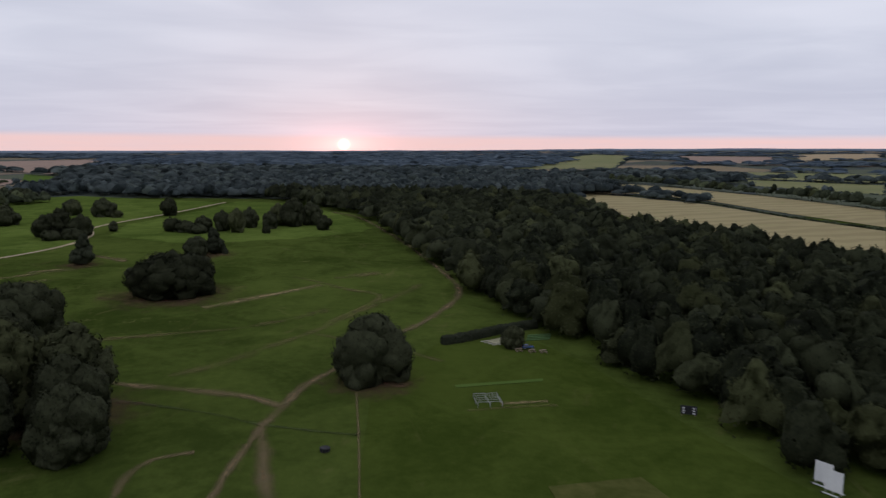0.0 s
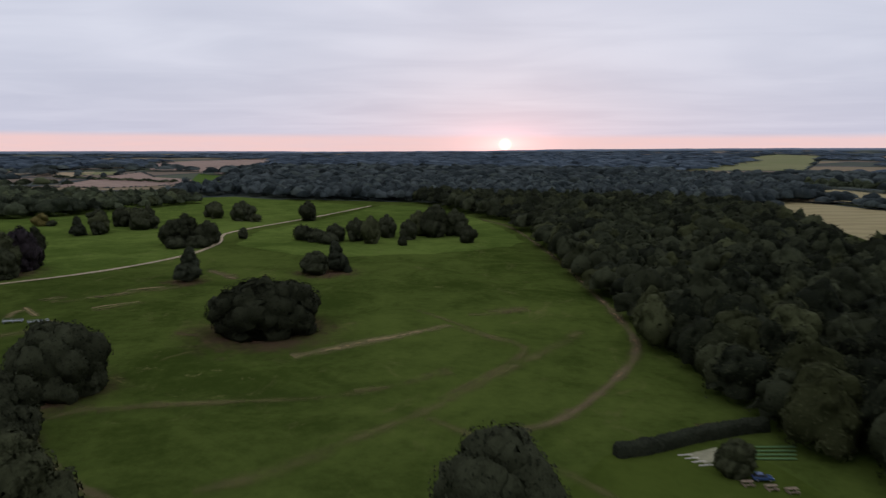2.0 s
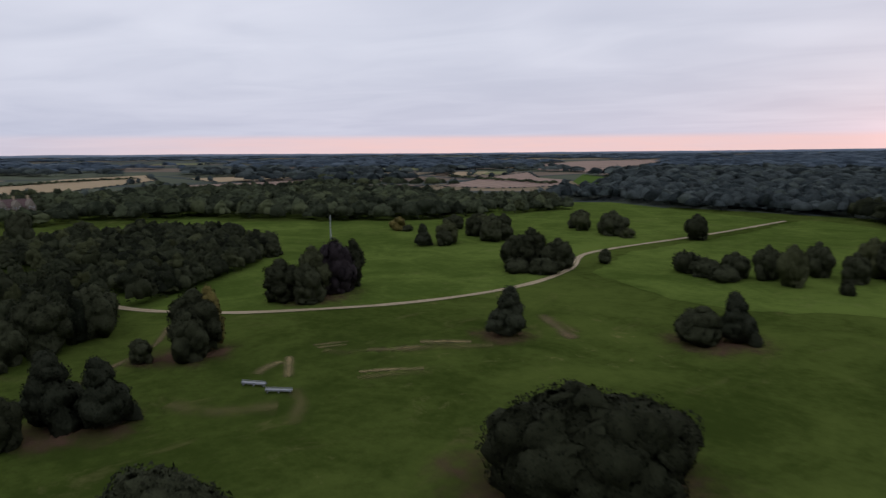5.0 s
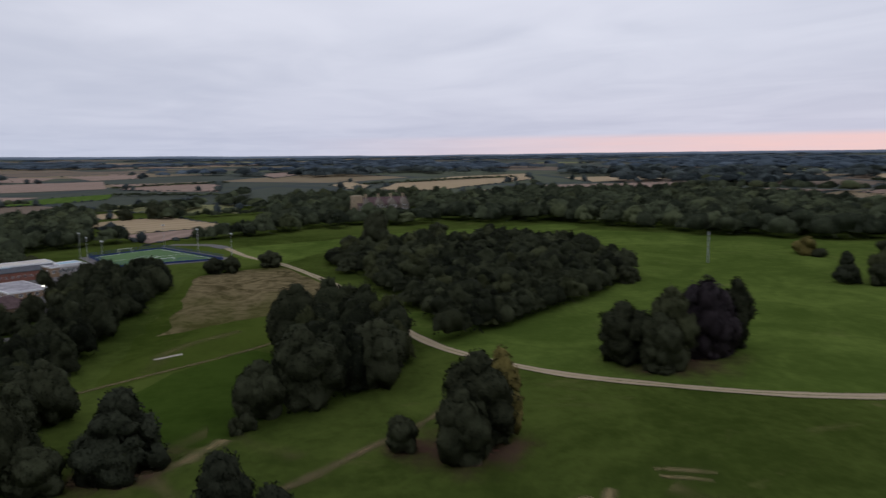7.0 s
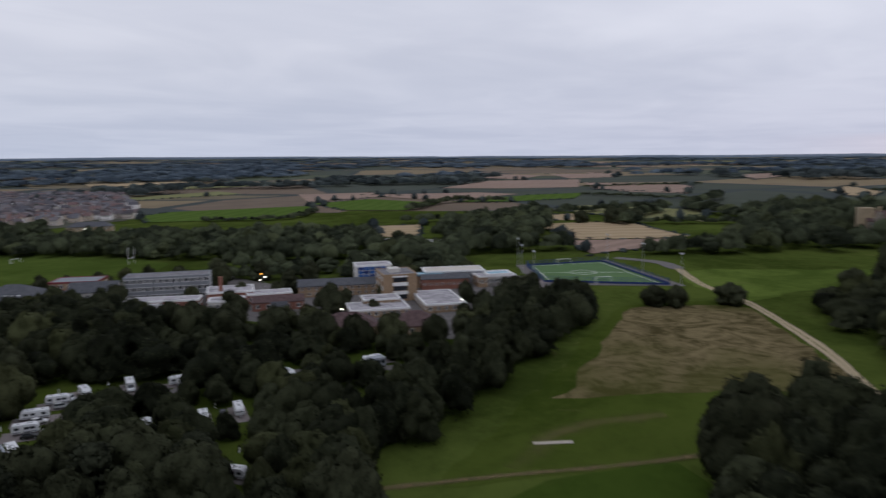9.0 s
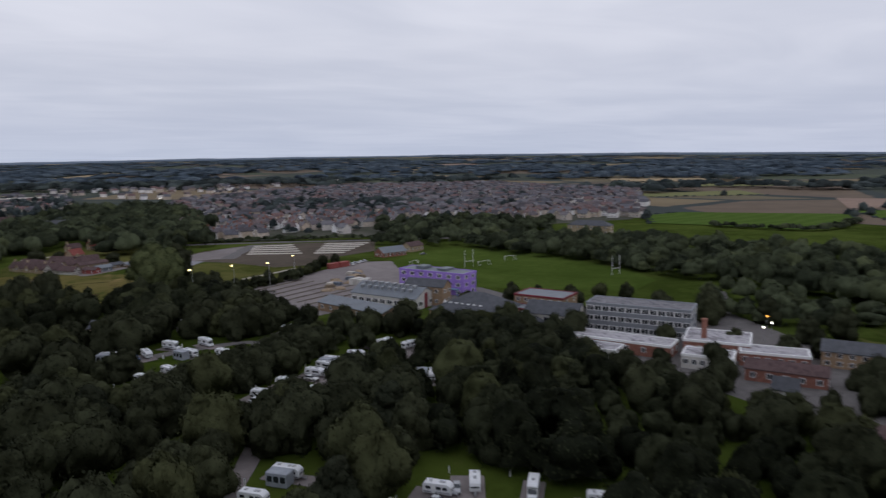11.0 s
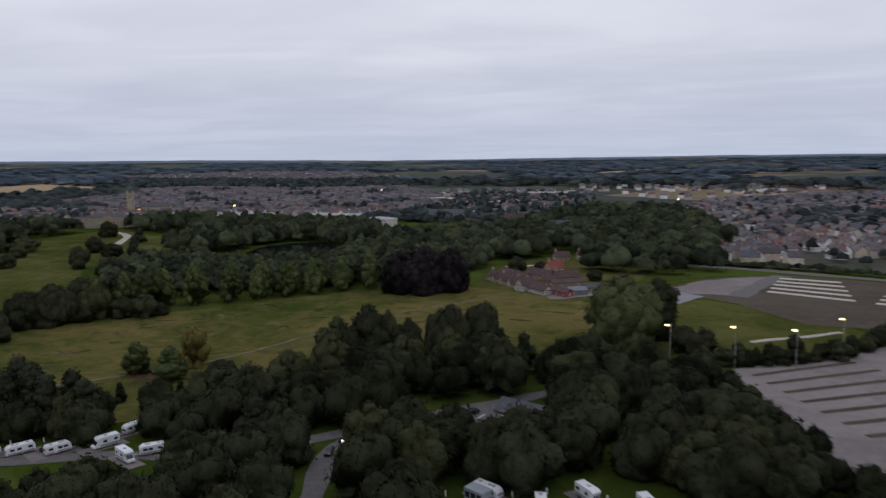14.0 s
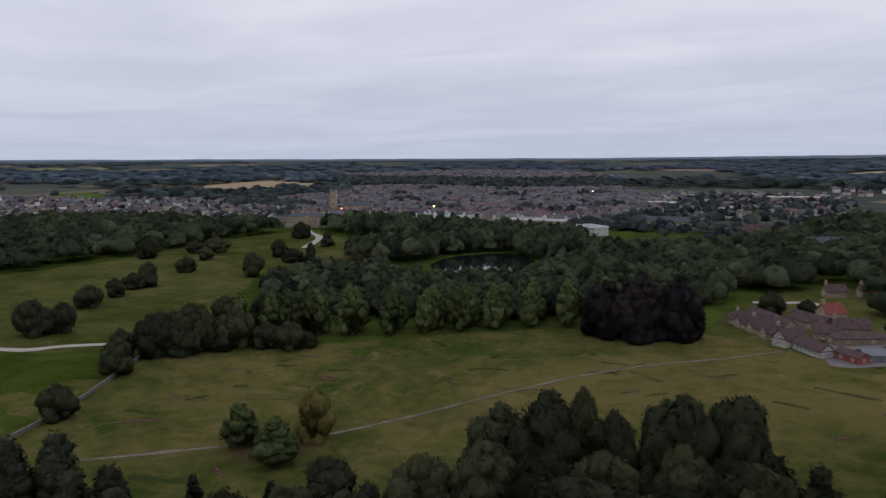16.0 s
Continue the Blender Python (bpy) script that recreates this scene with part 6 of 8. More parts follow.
def chimney(ob, x, y, z, h=1.5, w=0.8, mat="stone"):
    st = part("chimney", boxes((x - w / 2, x + w / 2, y - w / 2, y + w / 2, z - 1.2, z + h), (x - w / 2 - 0.08, x + w / 2 + 0.08, y - w / 2 - 0.08, y + w / 2 + 0.08, z + h, z + h + 0.15)), M[mat], ob)
    bm = bmesh.new()
    tube(bm, [(x, y, z + h + 0.1), (x, y, z + h + 0.6)], [0.16, 0.12], 8)
    part("chimney_pot", bm, M["redtile"], st)


# the school under construction and its halls
pb = building("purple_building", (-343, -76), (-357, -50), 9.5, 8.4, "flat", "purple", "greysheet", "three-storey building wrapped in purple sheathing", storeys=3, bays=7, win=(1.9, 1.4), trim="purple", ends=2)
part("roof_plant", boxes((6, 10, 3, 8, 8.6, 9.6), (16, 20, 3, 9, 8.6, 9.3)), M["greysheet"], pb)
part("entrance_canopy", boxes((22, 28, -1.6, -0.05, 2.6, 2.8), (22.1, 22.3, -1.5, -1.3, 0, 2.6), (27.7, 27.9, -1.5, -1.3, 0, 2.6)), M["teal"], pb)
hall = building("school_hall", (-317, -61), (-330.5, -36.5), 13.0, 4.2, "gable", "render", "greysheet", "long white school hall with grey roof vents", storeys=1, bays=9, win=(2.5, 1.5), rise=3.0, ends=2)
for i in range(8):
    for j, y in enumerate((3.2, 5.6, 10.6)):
        z = 4.2 + 3.0 * (1 - abs(y - 7.0) / 7.0)
        part("roof_vent", boxes((2.2 + i * 3.0, 3.4 + i * 3.0, y - 0.6, y + 0.6, z - 0.2, z + 1.1), (2.1 + i * 3.0, 3.5 + i * 3.0, y - 0.7, y + 0.7, z + 1.1, z + 1.25)), M["steel"], hall)
part("stair_panel", boxes((28.02, 28.12, 5.6, 7.4, 0.3, 5.6)), M["redtrim"], hall)
building("brick_annexe", (-333, -50), (-342, -38), 7.0, 6.8, "gable", "buff", "slate", "buff brick annexe with slate roof", storeys=2, bays=3, rise=2.0)
building("long_shed", (-303.5, -58), (-314.5, -28.5), 11.0, 2.7, "gable", "buff", "greysheet", "low school building with wide grey sheet roof", bays=7, rise=1.6)
building("hipped_school_block", (-329, -23), (-341, -1), 20.0, 3.0, "hip", "buff", "slate", "low school block under a wide slate hip roof", bays=7, rise=5.2, back=False)
building("hipped_school_block", (-341, 3), (-347, 14), 14.0, 3.0, "hip", "buff", "slate", "low school block under a wide slate hip roof", bays=4, rise=4.0, back=False)
for hb, L in ((bpy.data.objects["hipped_school_block"], 7), (bpy.data.objects["hipped_school_block.001"], 4)):
    for k in range(L):
        part("skylight", boxes((3.0 + k * 2.2, 3.9 + k * 2.2, 3.6, 5.0, 4.6, 5.3)), M["white"], hb)
rb = building("red_trimmed_block", (-357, -16), (-365.5, -1), 12.0, 6.0, "flat", "buff", "greysheet", "two-storey buff block with red roof trim", storeys=2, bays=6, trim="redtrim")
building("red_trimmed_block", (-349, -13), (-354, -4), 7.0, 3.4, "flat", "buff", "greysheet", "single-storey buff block with red roof trim", bays=4, trim="redtrim")
building("white_gabled_block", (-345, 7), (-354, 20), 10.0, 5.6, "gable", "render", "slate", "white gabled school block", storeys=2, bays=6, rise=2.8)
building("classroom_block", (-360, 17), (-376.5, 41), 10.5, 8.4, "flat", "panel", "darkfelt", "three-storey classroom block with long window bands", storeys=3, bays=13, win=(2.18, 1.5), trim="panel")
fb = building("brick_block", (-364, 50), (-373.5, 62.5), 13.0, 4.2, "flat", "brick", "felt", "red brick school block with pale flat roof", bays=6)
part("boiler_chimney", boxes((4.0, 5.3, 3.0, 4.3, 4.0, 9.0), (3.9, 5.4, 2.9, 4.4, 9.0, 9.25)), M["brick"], fb)
for a, b, d, h, w in (((-345, 28), (-358.5, 51), 8.0, 3.4, "brick"), ((-335, 26), (-346, 45), 7.0, 2.8, "render"), ((-356, 57), (-362.5, 66.5), 7.5, 3.4, "render"), ((-369, 63), (-378.5, 75), 7.5, 3.4, "brick")):
    building("flat_roofed_block", a, b, d, h, "flat", w, "felt", "low school block with streaked pale flat roof", bays=6)
building("brown_roofed_block", (-361, 71), (-370, 85), 5.5, 3.0, "gable", "brick", "tile", "low brick block with brown tiled roof", bays=5)
building("slate_roofed_range", (-384, 74), (-398.5, 98), 9.0, 3.9, "gable", "buff", "slate", "long buff classroom range with slate roof", storeys=2, bays=11, win=(1.1, 1.1), rise=1.8)
bw = building("blue_panelled_block", (-400, 89), (-407.5, 100), 9.0, 9.4, "flat", "render", "felt", "school block with blue panelled front", storeys=2, bays=2, trim="white")
for i in range(5):
    for j in range(4):
        part("blue_panel", boxes((0.8 + i * 2.15, 2.7 + i * 2.15, -0.14, -0.04, 3.6 + j * 1.4, 4.8 + j * 1.4)), M["blue" if (i + j) % 3 else "bluefence"], bw)
tb = building("tower_block", (-386, 107), (-393, 116.5), 15.0, 9.4, "flat", "buff", "darkfelt", "buff three-storey school tower block", storeys=3, bays=0, win=(2.0, 1.6), trim="buff", ends=3)
for k in range(3):
    part("window_band", boxes((3.4, 8.4, -0.08, 0.02, 0.9 + k * 3.0, 2.5 + k * 3.0)), M["glass"], tb)
    part("white_spandrel", boxes((3.3, 8.5, -0.12, 0.02, 2.5 + k * 3.0, 3.7 + k * 3.0)), M["white"], tb)
part("lift_house", boxes((3, 7, 5, 10, 9.2, 10.8)), M["render"], tb)
building("flat_roofed_block", (-362, 107), (-373, 122.5), 12.5, 2.6, "flat", "buff", "felt", "low school block with streaked pale flat roof", bays=8)
building("flat_roofed_block", (-376, 127), (-383.5, 138), 24.0, 2.7, "flat", "buff", "felt", "low school block with streaked pale flat roof", bays=5, ends=8)
building("flat_roofed_block", (-373, 106), (-380, 116), 8.0, 3.6, "flat", "buff", "felt", "low school block with streaked pale flat roof", bays=5)
for a, b, d in (((-340, 109), (-350, 123), 12.0), ((-349, 128), (-357, 140), 11.0)):
    building("hipped_bungalow", a, b, d, 2.8, "hip", "buff", "tile", "bungalow with purplish brown hipped tile roof", "house", bays=4, rise=3.4)
building("sports_hall", (-416, 110), (-427.5, 130), 11.0, 5.2, "flat", "panel", "polytunnel", "sports hall with pale flat roof", bays=7, win=(1.8, 0.7))
building("glazed_link", (-410.5, 106), (-417, 117), 5.0, 4.8, "flat", "buff", "teal", "link block with pale blue roof lights", bays=4, trim="teal")
building("brick_changing_block", (-408, 112), (-416.5, 127.5), 7.0, 4.0, "gable", "brick", "slate", "brick changing block with slate roof", bays=8, rise=1.2, win=(0.9, 0.9))
building("pool_hall", (-418, 131), (-426, 143), 12.0, 4.0, "flat", "buff", "felt", "swimming pool hall with flat roof", bays=6, trim="white")
building("pool_rooflight", (-420, 134), (-425, 141.5), 6.0, 4.7, "flat", "white", "teal", "raised pale blue roof light", bays=4, trim="white")
building("railside_terrace", (-520, 40), (-522, 82), 6.0, 3.4, "flat", "render", "slate", "long low white terrace among trees", bays=14)
building("gate_lodge", (-353, 84), (-355.5, 88), 3.5, 3.6, "gable", "render", "slate", "small white gabled lodge", "house", bays=1, rise=2.0)
vl = building("cream_villa", (-516, -190), (-531, -167), 10.0, 8.0, "hip", "stone", "slate", "large cream stone villa", "house", storeys=3, bays=6, rise=3.0)
building("pavilion", (-376, -168), (-391, -171), 8.0, 2.4, "gable", "brick", "greysheet", "brick pavilion with blue-grey roof", bays=5, rise=2.6)
building("gabled_house", (-398, -180), (-408, -184), 7.0, 3.2, "gable", "stone", "tile", "stone house with tiled roof", "house", bays=3)
# building site
for k, (x, y, t, mt) in enumerate(((-334, -100, 25, "render"), (-341, -148, 20, "redbox"), (-347, -150, 22, "redbox"), (-336, -96, 25, "render"))):
    c = root("site_container", x, y, t, "red steel site container" if mt == "redbox" else "white site cabin on the car park", "container")
    part("shell", boxes((-3, 3, -1.2, 1.2, 0.05, 2.6), bevel=0.04), M[mt], c)
    part("door", boxes((-0.5, 0.5, -1.26, -1.18, 0.1, 2.1)), M["steel"], c)
    for i in range(12):
        part("rib", boxes((-2.8 + i * 0.5, -2.66 + i * 0.5, 1.2, 1.25, 0.2, 2.5)), M[mt], c)

# the home farm
FARM = [   # name, front from, to, depth, eaves, rise, wall, roof, label
    ("farm_cottage", (-201.7, -239.9), (-216.8, -221.2), 6.5, 2.5, 3.0, "stone", "tile", "row of stone farm cottages under steep brown roofs"),
    ("timbered_house", (-222.5, -226), (-217.3, -216.7), 5.0, 3.0, 3.0, "render", "tile", "white timber-framed gabled farm house"),
    ("timber_barn", (-222.7, -215.9), (-230.1, -207.3), 5.5, 2.3, 2.3, "render", "tile", "white barn with black timber framing"),
    ("farm_range", (-206, -247.5), (-219, -232), 6.0, 2.7, 2.8, "stone", "tile", "stone farm range with steep brown roof"),
    ("farm_range", (-219, -247), (-229.6, -238), 6.0, 3.0, 2.8, "stone", "tile", "stone farm range with steep brown roof"),
    ("farm_range", (-227.5, -229), (-234.5, -229.5), 5.5, 2.6, 2.6, "stone", "tile", "short stone range facing the farm yard"),
    ("farmhouse", (-230.5, -243), (-236, -248), 6.0, 6.4, 3.2, "stone", "redtile", "tall stone farmhouse with red tiled roof"),
    ("farmhouse_wing", (-233, -237), (-243, -240.5), 6.0, 2.8, 3.0, "stone", "tile", "stone farmhouse wing with brown roof")] + [("open_barn", (-233.4, -223.1), (-246.5, -231), 5.5, 2.5, 1.3, "timber", "tile", "long low timber barn beside the yard"),
    ("brick_shed", (-233.7, -209.5), (-239.3, -204.8), 4.8, 2.4, 1.2, "redbox", "tile", "red painted farm shed"),
    ("metal_shed", (-240.8, -208), (-247.4, -211), 6.0, 2.4, 1.3, "greysheet", "greysheet", "grey corrugated metal shed"),
    ("lean_to_shed", (-247.6, -216), (-253.2, -219.4), 5.0, 2.2, 1.2, "timber", "slate", "dark weathered lean-to shed"),
    ("lean_to_shed", (-254.5, -216), (-259, -219), 4.0, 1.8, 0.9, "timber", "greysheet", "low weathered lean-to shed"),
    ("country_house", (-229, -300.7), (-236, -304), 6.0, 3.2, 2.8, "stone", "tile", "stone gabled country house with brown roof"),
    ("country_house", (-241, -306), (-244.4, -308), 5.0, 3.6, 2.6, "stone", "redtile", "narrow stone country house with red roof"),
]
for nm, a, b, d, h, rise, w, r, lab in FARM:
    shed = "shed" in nm or "barn" in nm
    d, h, rise = 0.86 * d, 0.84 * h, 0.84 * rise
    ob = building(nm, a, b, d, h, "gable", w, r, lab, "barn" if shed else "house", storeys=2 if h > 4.2 else 1, bays=2 if shed else 4, win=(0.8, 0.9), rise=rise, ends=1)
    L = ob["long"]
    if nm == "farm_cottage":
        for x in (4.5, 11.5, 18.5):
            cross_gable(ob, x, 3.8, 2.1, 2.1, 0.6, 3.6, "stone", "tile")
        for x in (1.0, 10.2, 22.6):
            chimney(ob, x, d / 2, h + rise - 0.2, 1.3, 0.7)
    if nm in ("farmhouse", "country_house", "farmhouse_wing"):
        chimney(ob, 0.6, d / 2, h + rise - 0.2)
    if nm in ("timber_barn", "timbered_house"):
        for i in range(7):
            part("timber_post", boxes((0.1 + i * (L - 0.4) / 6, 0.28 + i * (L - 0.4) / 6, -0.06, -0.005, 0, h)), M["black"], ob)
        part("timber_rail", boxes((0, L, -0.05, -0.004, h * 0.5, h * 0.5 + 0.18)), M["black"], ob)
        for i in range(5):
            part("gable_post", boxes((L + 0.005, L + 0.06, 0.35 + i * (d - 0.9) / 4, 0.53 + i * (d - 0.9) / 4, 0, h + rise * (0.86 - abs(i - 2) * 0.42))), M["black"], ob)
        part("gable_rail", boxes((L + 0.004, L + 0.05, 0.1, d - 0.1, h - 0.1, h + 0.1)), M["black"], ob)
tree("oak", -250, -244, 5.5, 7.5)
tree("oak", -213, -258, 8.5, 9)
tree("oak", -224, -262, 6.0, 6)

# the mansion, the church and the manor
mn = building("mansion", (163, -424), (131, -439), 14.0, 9.0, "hip", "stone", "slate", "long cream stone mansion with many windows", "house", storeys=3, bays=13, win=(1.2, 1.7), rise=2.6)
for k in range(4):
    chimney(mn, 5 + k * 8.5, 7.0, 11.3, 1.6, 1.6)
part("portico", boxes((15, 21, -1.2, 0, 0, 9.6)), M["stone"], mn)
ch = root("church_tower", 206, -542, 25, "tall cream stone church tower with pinnacles", "church", "", 0, (1.05, 1.05, 0.80))
part("tower", boxes((-2.7, 2.7, -2.7, 2.7, -1, 28), (-3.0, 3.0, -3.0, 3.0, 9, 9.5), (-3.0, 3.0, -3.0, 3.0, 18.5, 19.0), (-3.0, 3.0, -3.0, 3.0, 27.4, 28.2)), M["stone"], ch)
for sx in (-1, 1):
    for sy in (-1, 1):
        bm = bmesh.new()
        tube(bm, [(sx * 2.5, sy * 2.5, 28), (sx * 2.5, sy * 2.5, 30.2), (sx * 2.5, sy * 2.5, 32.5)], [0.55, 0.5, 0.05], 6)
        part("pinnacle", bm, M["stone"], ch)
for k in range(4):
    a = k * 90
    for zz in (11.5, 20.5):
        m = pose(0, 0, zz, 0, 0, a) @ pose(0, -2.72, 0)
        shared("belfry_window", WIN, ch, m @ Matrix.Diagonal((1.6, 1, 5.2, 1)))
building("church_nave", (199, -548), (174, -560), 13.0, 9.0, "gable", "stone", "slate", "stone church nave with slate roof", "church", bays=6, win=(1.6, 4.5), rise=3.0)
M["manorstone"] = material("old_grey_stone", flat((0.19, 0.165, 0.135), 0.3, 0.5), 0.95, 0.15)
mr = building("manor_house", (-600, 288), (-606, 326), 15.0, 8.6, "gable", "manorstone", "tile", "gabled stone manor house among trees", "house", storeys=3, bays=10, win=(1.3, 1.5), rise=5.0)
for k in range(4):
    y0 = 3 + k * 9.6
    bm = gable_walls(6.0, 6.0, 9.4, 4.0)
    bmesh.ops.transform(bm, matrix=pose(y0 + 6.0, -2.2, 0, 0, 0, 90), verts=bm.verts)
    part("gabled_bay", bm, M["manorstone"], mr)
    for z in (1.0, 4.2, 7.2):
        window(mr, y0 + 1.6, -2.21, z, 1.2, 1.6, 0)
        window(mr, y0 + 4.4, -2.21, z, 1.2, 1.6, 0)
    chimney(mr, y0 + 5, 7.5, 12.8, 3.0, 1.3)
part("stair_tower", boxes((-3, 4, 2, 9, -0.6, 15.5), (-3.3, 4.3, 1.7, 9.3, 14.6, 15.0)), M["stone"], mr)
building("manor_lodge", (-615, 350), (-618, 366), 8.0, 5.0, "gable", "render", "slate", "pale lodge beside the manor", "house", storeys=2, bays=5)
for a, b, d, h, wl, rf, lab in (((-62, -487), (-80, -474), 12, 6.5, "render", "felt", "white modern building with flat roof"), ((-2, -499), (-46, -501), 12, 7.5, "stone", "felt", "long pale block of flats with flat roof"), ((-100, -540), (-130, -548), 12, 6, "stone", "slate", "pale office block in town"), ((-212, -426), (-241, -440), 12, 7, "stone", "slate", "large stone school house with slate roof")):
    building("town_block", a, b, d, h, "flat" if rf == "felt" else "gable", wl, rf, lab, storeys=3 if h > 7 else 2, bays=11)
building("gabled_mansion_house", (-178, -478), (-195, -485), 10.0, 6.0, "gable", "stone", "tile", "gabled stone house with tall chimneys", "house", storeys=2, bays=5, rise=5.5)
wt = building("reception_hut", (-232, -67), (-241, -63), 6.5, 3.0, "gable", "timber", "slate", "dark campsite reception hut", "hut", bays=3)

# ---------------------------------------------------------------- the town
def house_variant(i):
    g = random.Random(60 + i)
    L, D, h = g.uniform(6.5, 11), g.uniform(5.6, 7.0), g.uniform(4.0, 4.9)
    wl, rf = (("cream", "towntile"), ("pale", "townslate"), ("cream", "towntile"), ("pale", "towntile"), ("cream", "townslate"), ("pale", "towntile"))[i % 6]
    return L, D, h, D * 0.42, wl, rf


HOUSE = []
for i in range(6):
    L, D, h, rise, wl, rf = house_variant(i)
    bw2 = gable_walls(L, D, h, rise - 0.02)
    br2 = gable_roof(L, D, h, rise)
    bc = boxes((0.4, 1.3, D / 2 - 0.45, D / 2 + 0.45, h + rise * 0.6, h + rise + 1.4), (0.3, 1.4, D / 2 - 0.55, D / 2 + 0.55, h + rise + 1.4, h + rise + 1.55))
    HOUSE.append((bm_mesh("house_wall", bw2, M[wl]), bm_mesh("house_roof", br2, M[rf]), bm_mesh("chimney", bc, M["brick"]), L, D, h, wl, rf))
HLAB = {"cream": "cream stone", "pale": "pale rendered", "buff": "buff brick", "brick": "red brick"}
RLAB = {"towntile": "brown tiled", "townslate": "grey slate"}


def town(poly, gap, seed, single, turn=0.0, keep=0.8):
    """Houses in loose rows; the nearest stand singly, the rest are joined."""
    P = scatter(poly, gap, seed, keep)
    g = np.random.default_rng(seed)
    order = np.argsort(np.hypot(P[:, 0] + 240, P[:, 1] - 60))
    rest = []
    for n, i in enumerate(order):
        x, y = P[i]
        k = int(g.integers(0, 6))
        t = turn + 90 * int(g.integers(0, 2)) + g.normal(0, 12) + 30 * noise.noise((x * 0.006, y * 0.006, 1.0))
        if n < single:
            w, r, c, L, D, h, wl, rf = HOUSE[k]
            ob = root("house", x, y, t, f"{HLAB[wl]} house with {RLAB[rf]} roof in town", "house", "town houses")
            shared("wall", w, ob)
            shared("roof", r, ob)
            shared("chimney", c, ob)
            for q in range(3):
                for s in range(2):
                    window(ob, (q + 0.6) * L / 3.2, -0.01, 0.8 + s * 2.4, 1.4, 1.2, 0)
        else:
            rest.append((x, y, t, k))
    if not rest:
        return
    for slot in range(2):
        by = {}
        for x, y, t, k in rest:
            by.setdefault(HOUSE[k][6 + slot], []).append((x, y, t, HOUSE[k][slot]))
        for mt, lot in by.items():
            Vs, Fq, Ft, F5, at = [], [], [], [], 0
            for x, y, t, me in lot:
                V = np.array([v.co[:] for v in me.vertices])
                c, s = math.cos(radians(t)), math.sin(radians(t))
                Vs.append(np.c_[x + V[:, 0] * c - V[:, 1] * s, y + V[:, 0] * s + V[:, 1] * c, V[:, 2] + hgt(x, y)])
                for p in me.polygons:
                    idx = [at + v for v in p.vertices]
                    for j in range(1, len(idx) - 1):
                        Ft.append((idx[0], idx[j], idx[j + 1]))
                at += len(V)
            nm = "distant_house_walls" if slot == 0 else "distant_house_roofs"
            tagged(new(nm, mesh_np(nm, np.concatenate(Vs), [(np.array(Ft), 0)], [M[mt]])), "crowded house walls far off in town" if slot == 0 else "crowded house roofs far off in town", "town", "", "stuff")


town([(-318, -309), (-308, -371), (-322, -500), (-330, -640), (-470, -640), (-620, -520), (-650, -400), (-600, -290), (-547, -300), (-520, -345), (-442, -345), (-413, -306)], 14, 3, 130, 20, 0.72)
town(TOWN_WEST, 14, 4, 10, 35, 0.8)
town(TOWN_CORE, 11.5, 5, 110, -20, 0.92)
town([(783, -533), (387, -321), (200, -452), (190, -510), (296, -664), (518, -600)], 16, 6, 30, 10, 0.55)
town([(-60, -620), (-230, -660), (-240, -1100), (46, -985)], 24, 7, 15, 50, 0.55)
town([(-350, -830), (-540, -980), (-700, -1500), (-100, -1500), (-250, -1000)], 30, 8, 0, 10, 0.5)
town(TOWN_OUTER, 17, 9, 0, 10, 0.75)
wood("town_belt", [(589, -1036), (431, -1066), (347, -1045), (238, -1033), (155, -1065), (88, -1140), (200, -1440), (382, -1340), (623, -1370), (800, -1295)], 14, (9, 14), (13, 18), "dark belt of trees beyond the old town", 45, FARV)
for i, (poly, gap) in enumerate((([(-318, -330), (-530, -330), (-940, -600), (-700, -1020), (-350, -780)], 34), ([(700, -520), (390, -330), (180, -480), (-58, -620), (46, -985), (372, -785)], 44), ([(-60, -500), (-235, -450), (-240, -900), (-60, -980)], 15))):
    wood("garden_trees", poly, gap, (6, 11), (8, 13), "garden trees between the houses", 90 + i, FARV, 0.7)
for i, (x, y) in enumerate(((120, -610), (230, -700), (40, -640), (-20, -700), (300, -800), (150, -820), (330, -920), (-10, -600), (60, -900), (210, -940))):
    c, q = math.cos(i * 1.3), math.sin(i * 1.3)
    wood("garden_trees", [(x + 28 * c, y + 28 * q), (x - 12 * q, y + 12 * c), (x - 28 * c, y - 28 * q), (x + 12 * q, y - 12 * c)], 9, (9, 14), (9, 12), "clump of dark trees among town roofs", 110 + i, FARV)
hedge("railway_hedge", [(-296, -306), (-345, -290), (-402, -262), (-440, -246)], 4.0, 7.0, "ragged hedge and trees along the railway", 561)
wood("garden_trees", [(-318, -312), (-322, -500), (-480, -560), (-600, -420), (-560, -320), (-442, -340), (-410, -308)], 19, (3.5, 7.5), (5, 8.5), "garden trees between the houses", 97, FARV, 0.75)
for k, (x, y, L, t) in enumerate(((-180, -900, 60, 10), (-60, -760, 40, -15), (-700, -1200, 90, 20), (300, -1100, 70, 0), (-420, -1250, 80, 5))):
    w = root("warehouse", x, y, t, "long pale warehouse far off in town", "warehouse")
    part("wall", boxes((-L / 2, L / 2, -10, 10, -1, 6)), M["greysheet"], w)
    part("roof", boxes((-L / 2 - 0.4, L / 2 + 0.4, -10.4, 10.4, 6.0, 6.8)), M["polytunnel"], w)

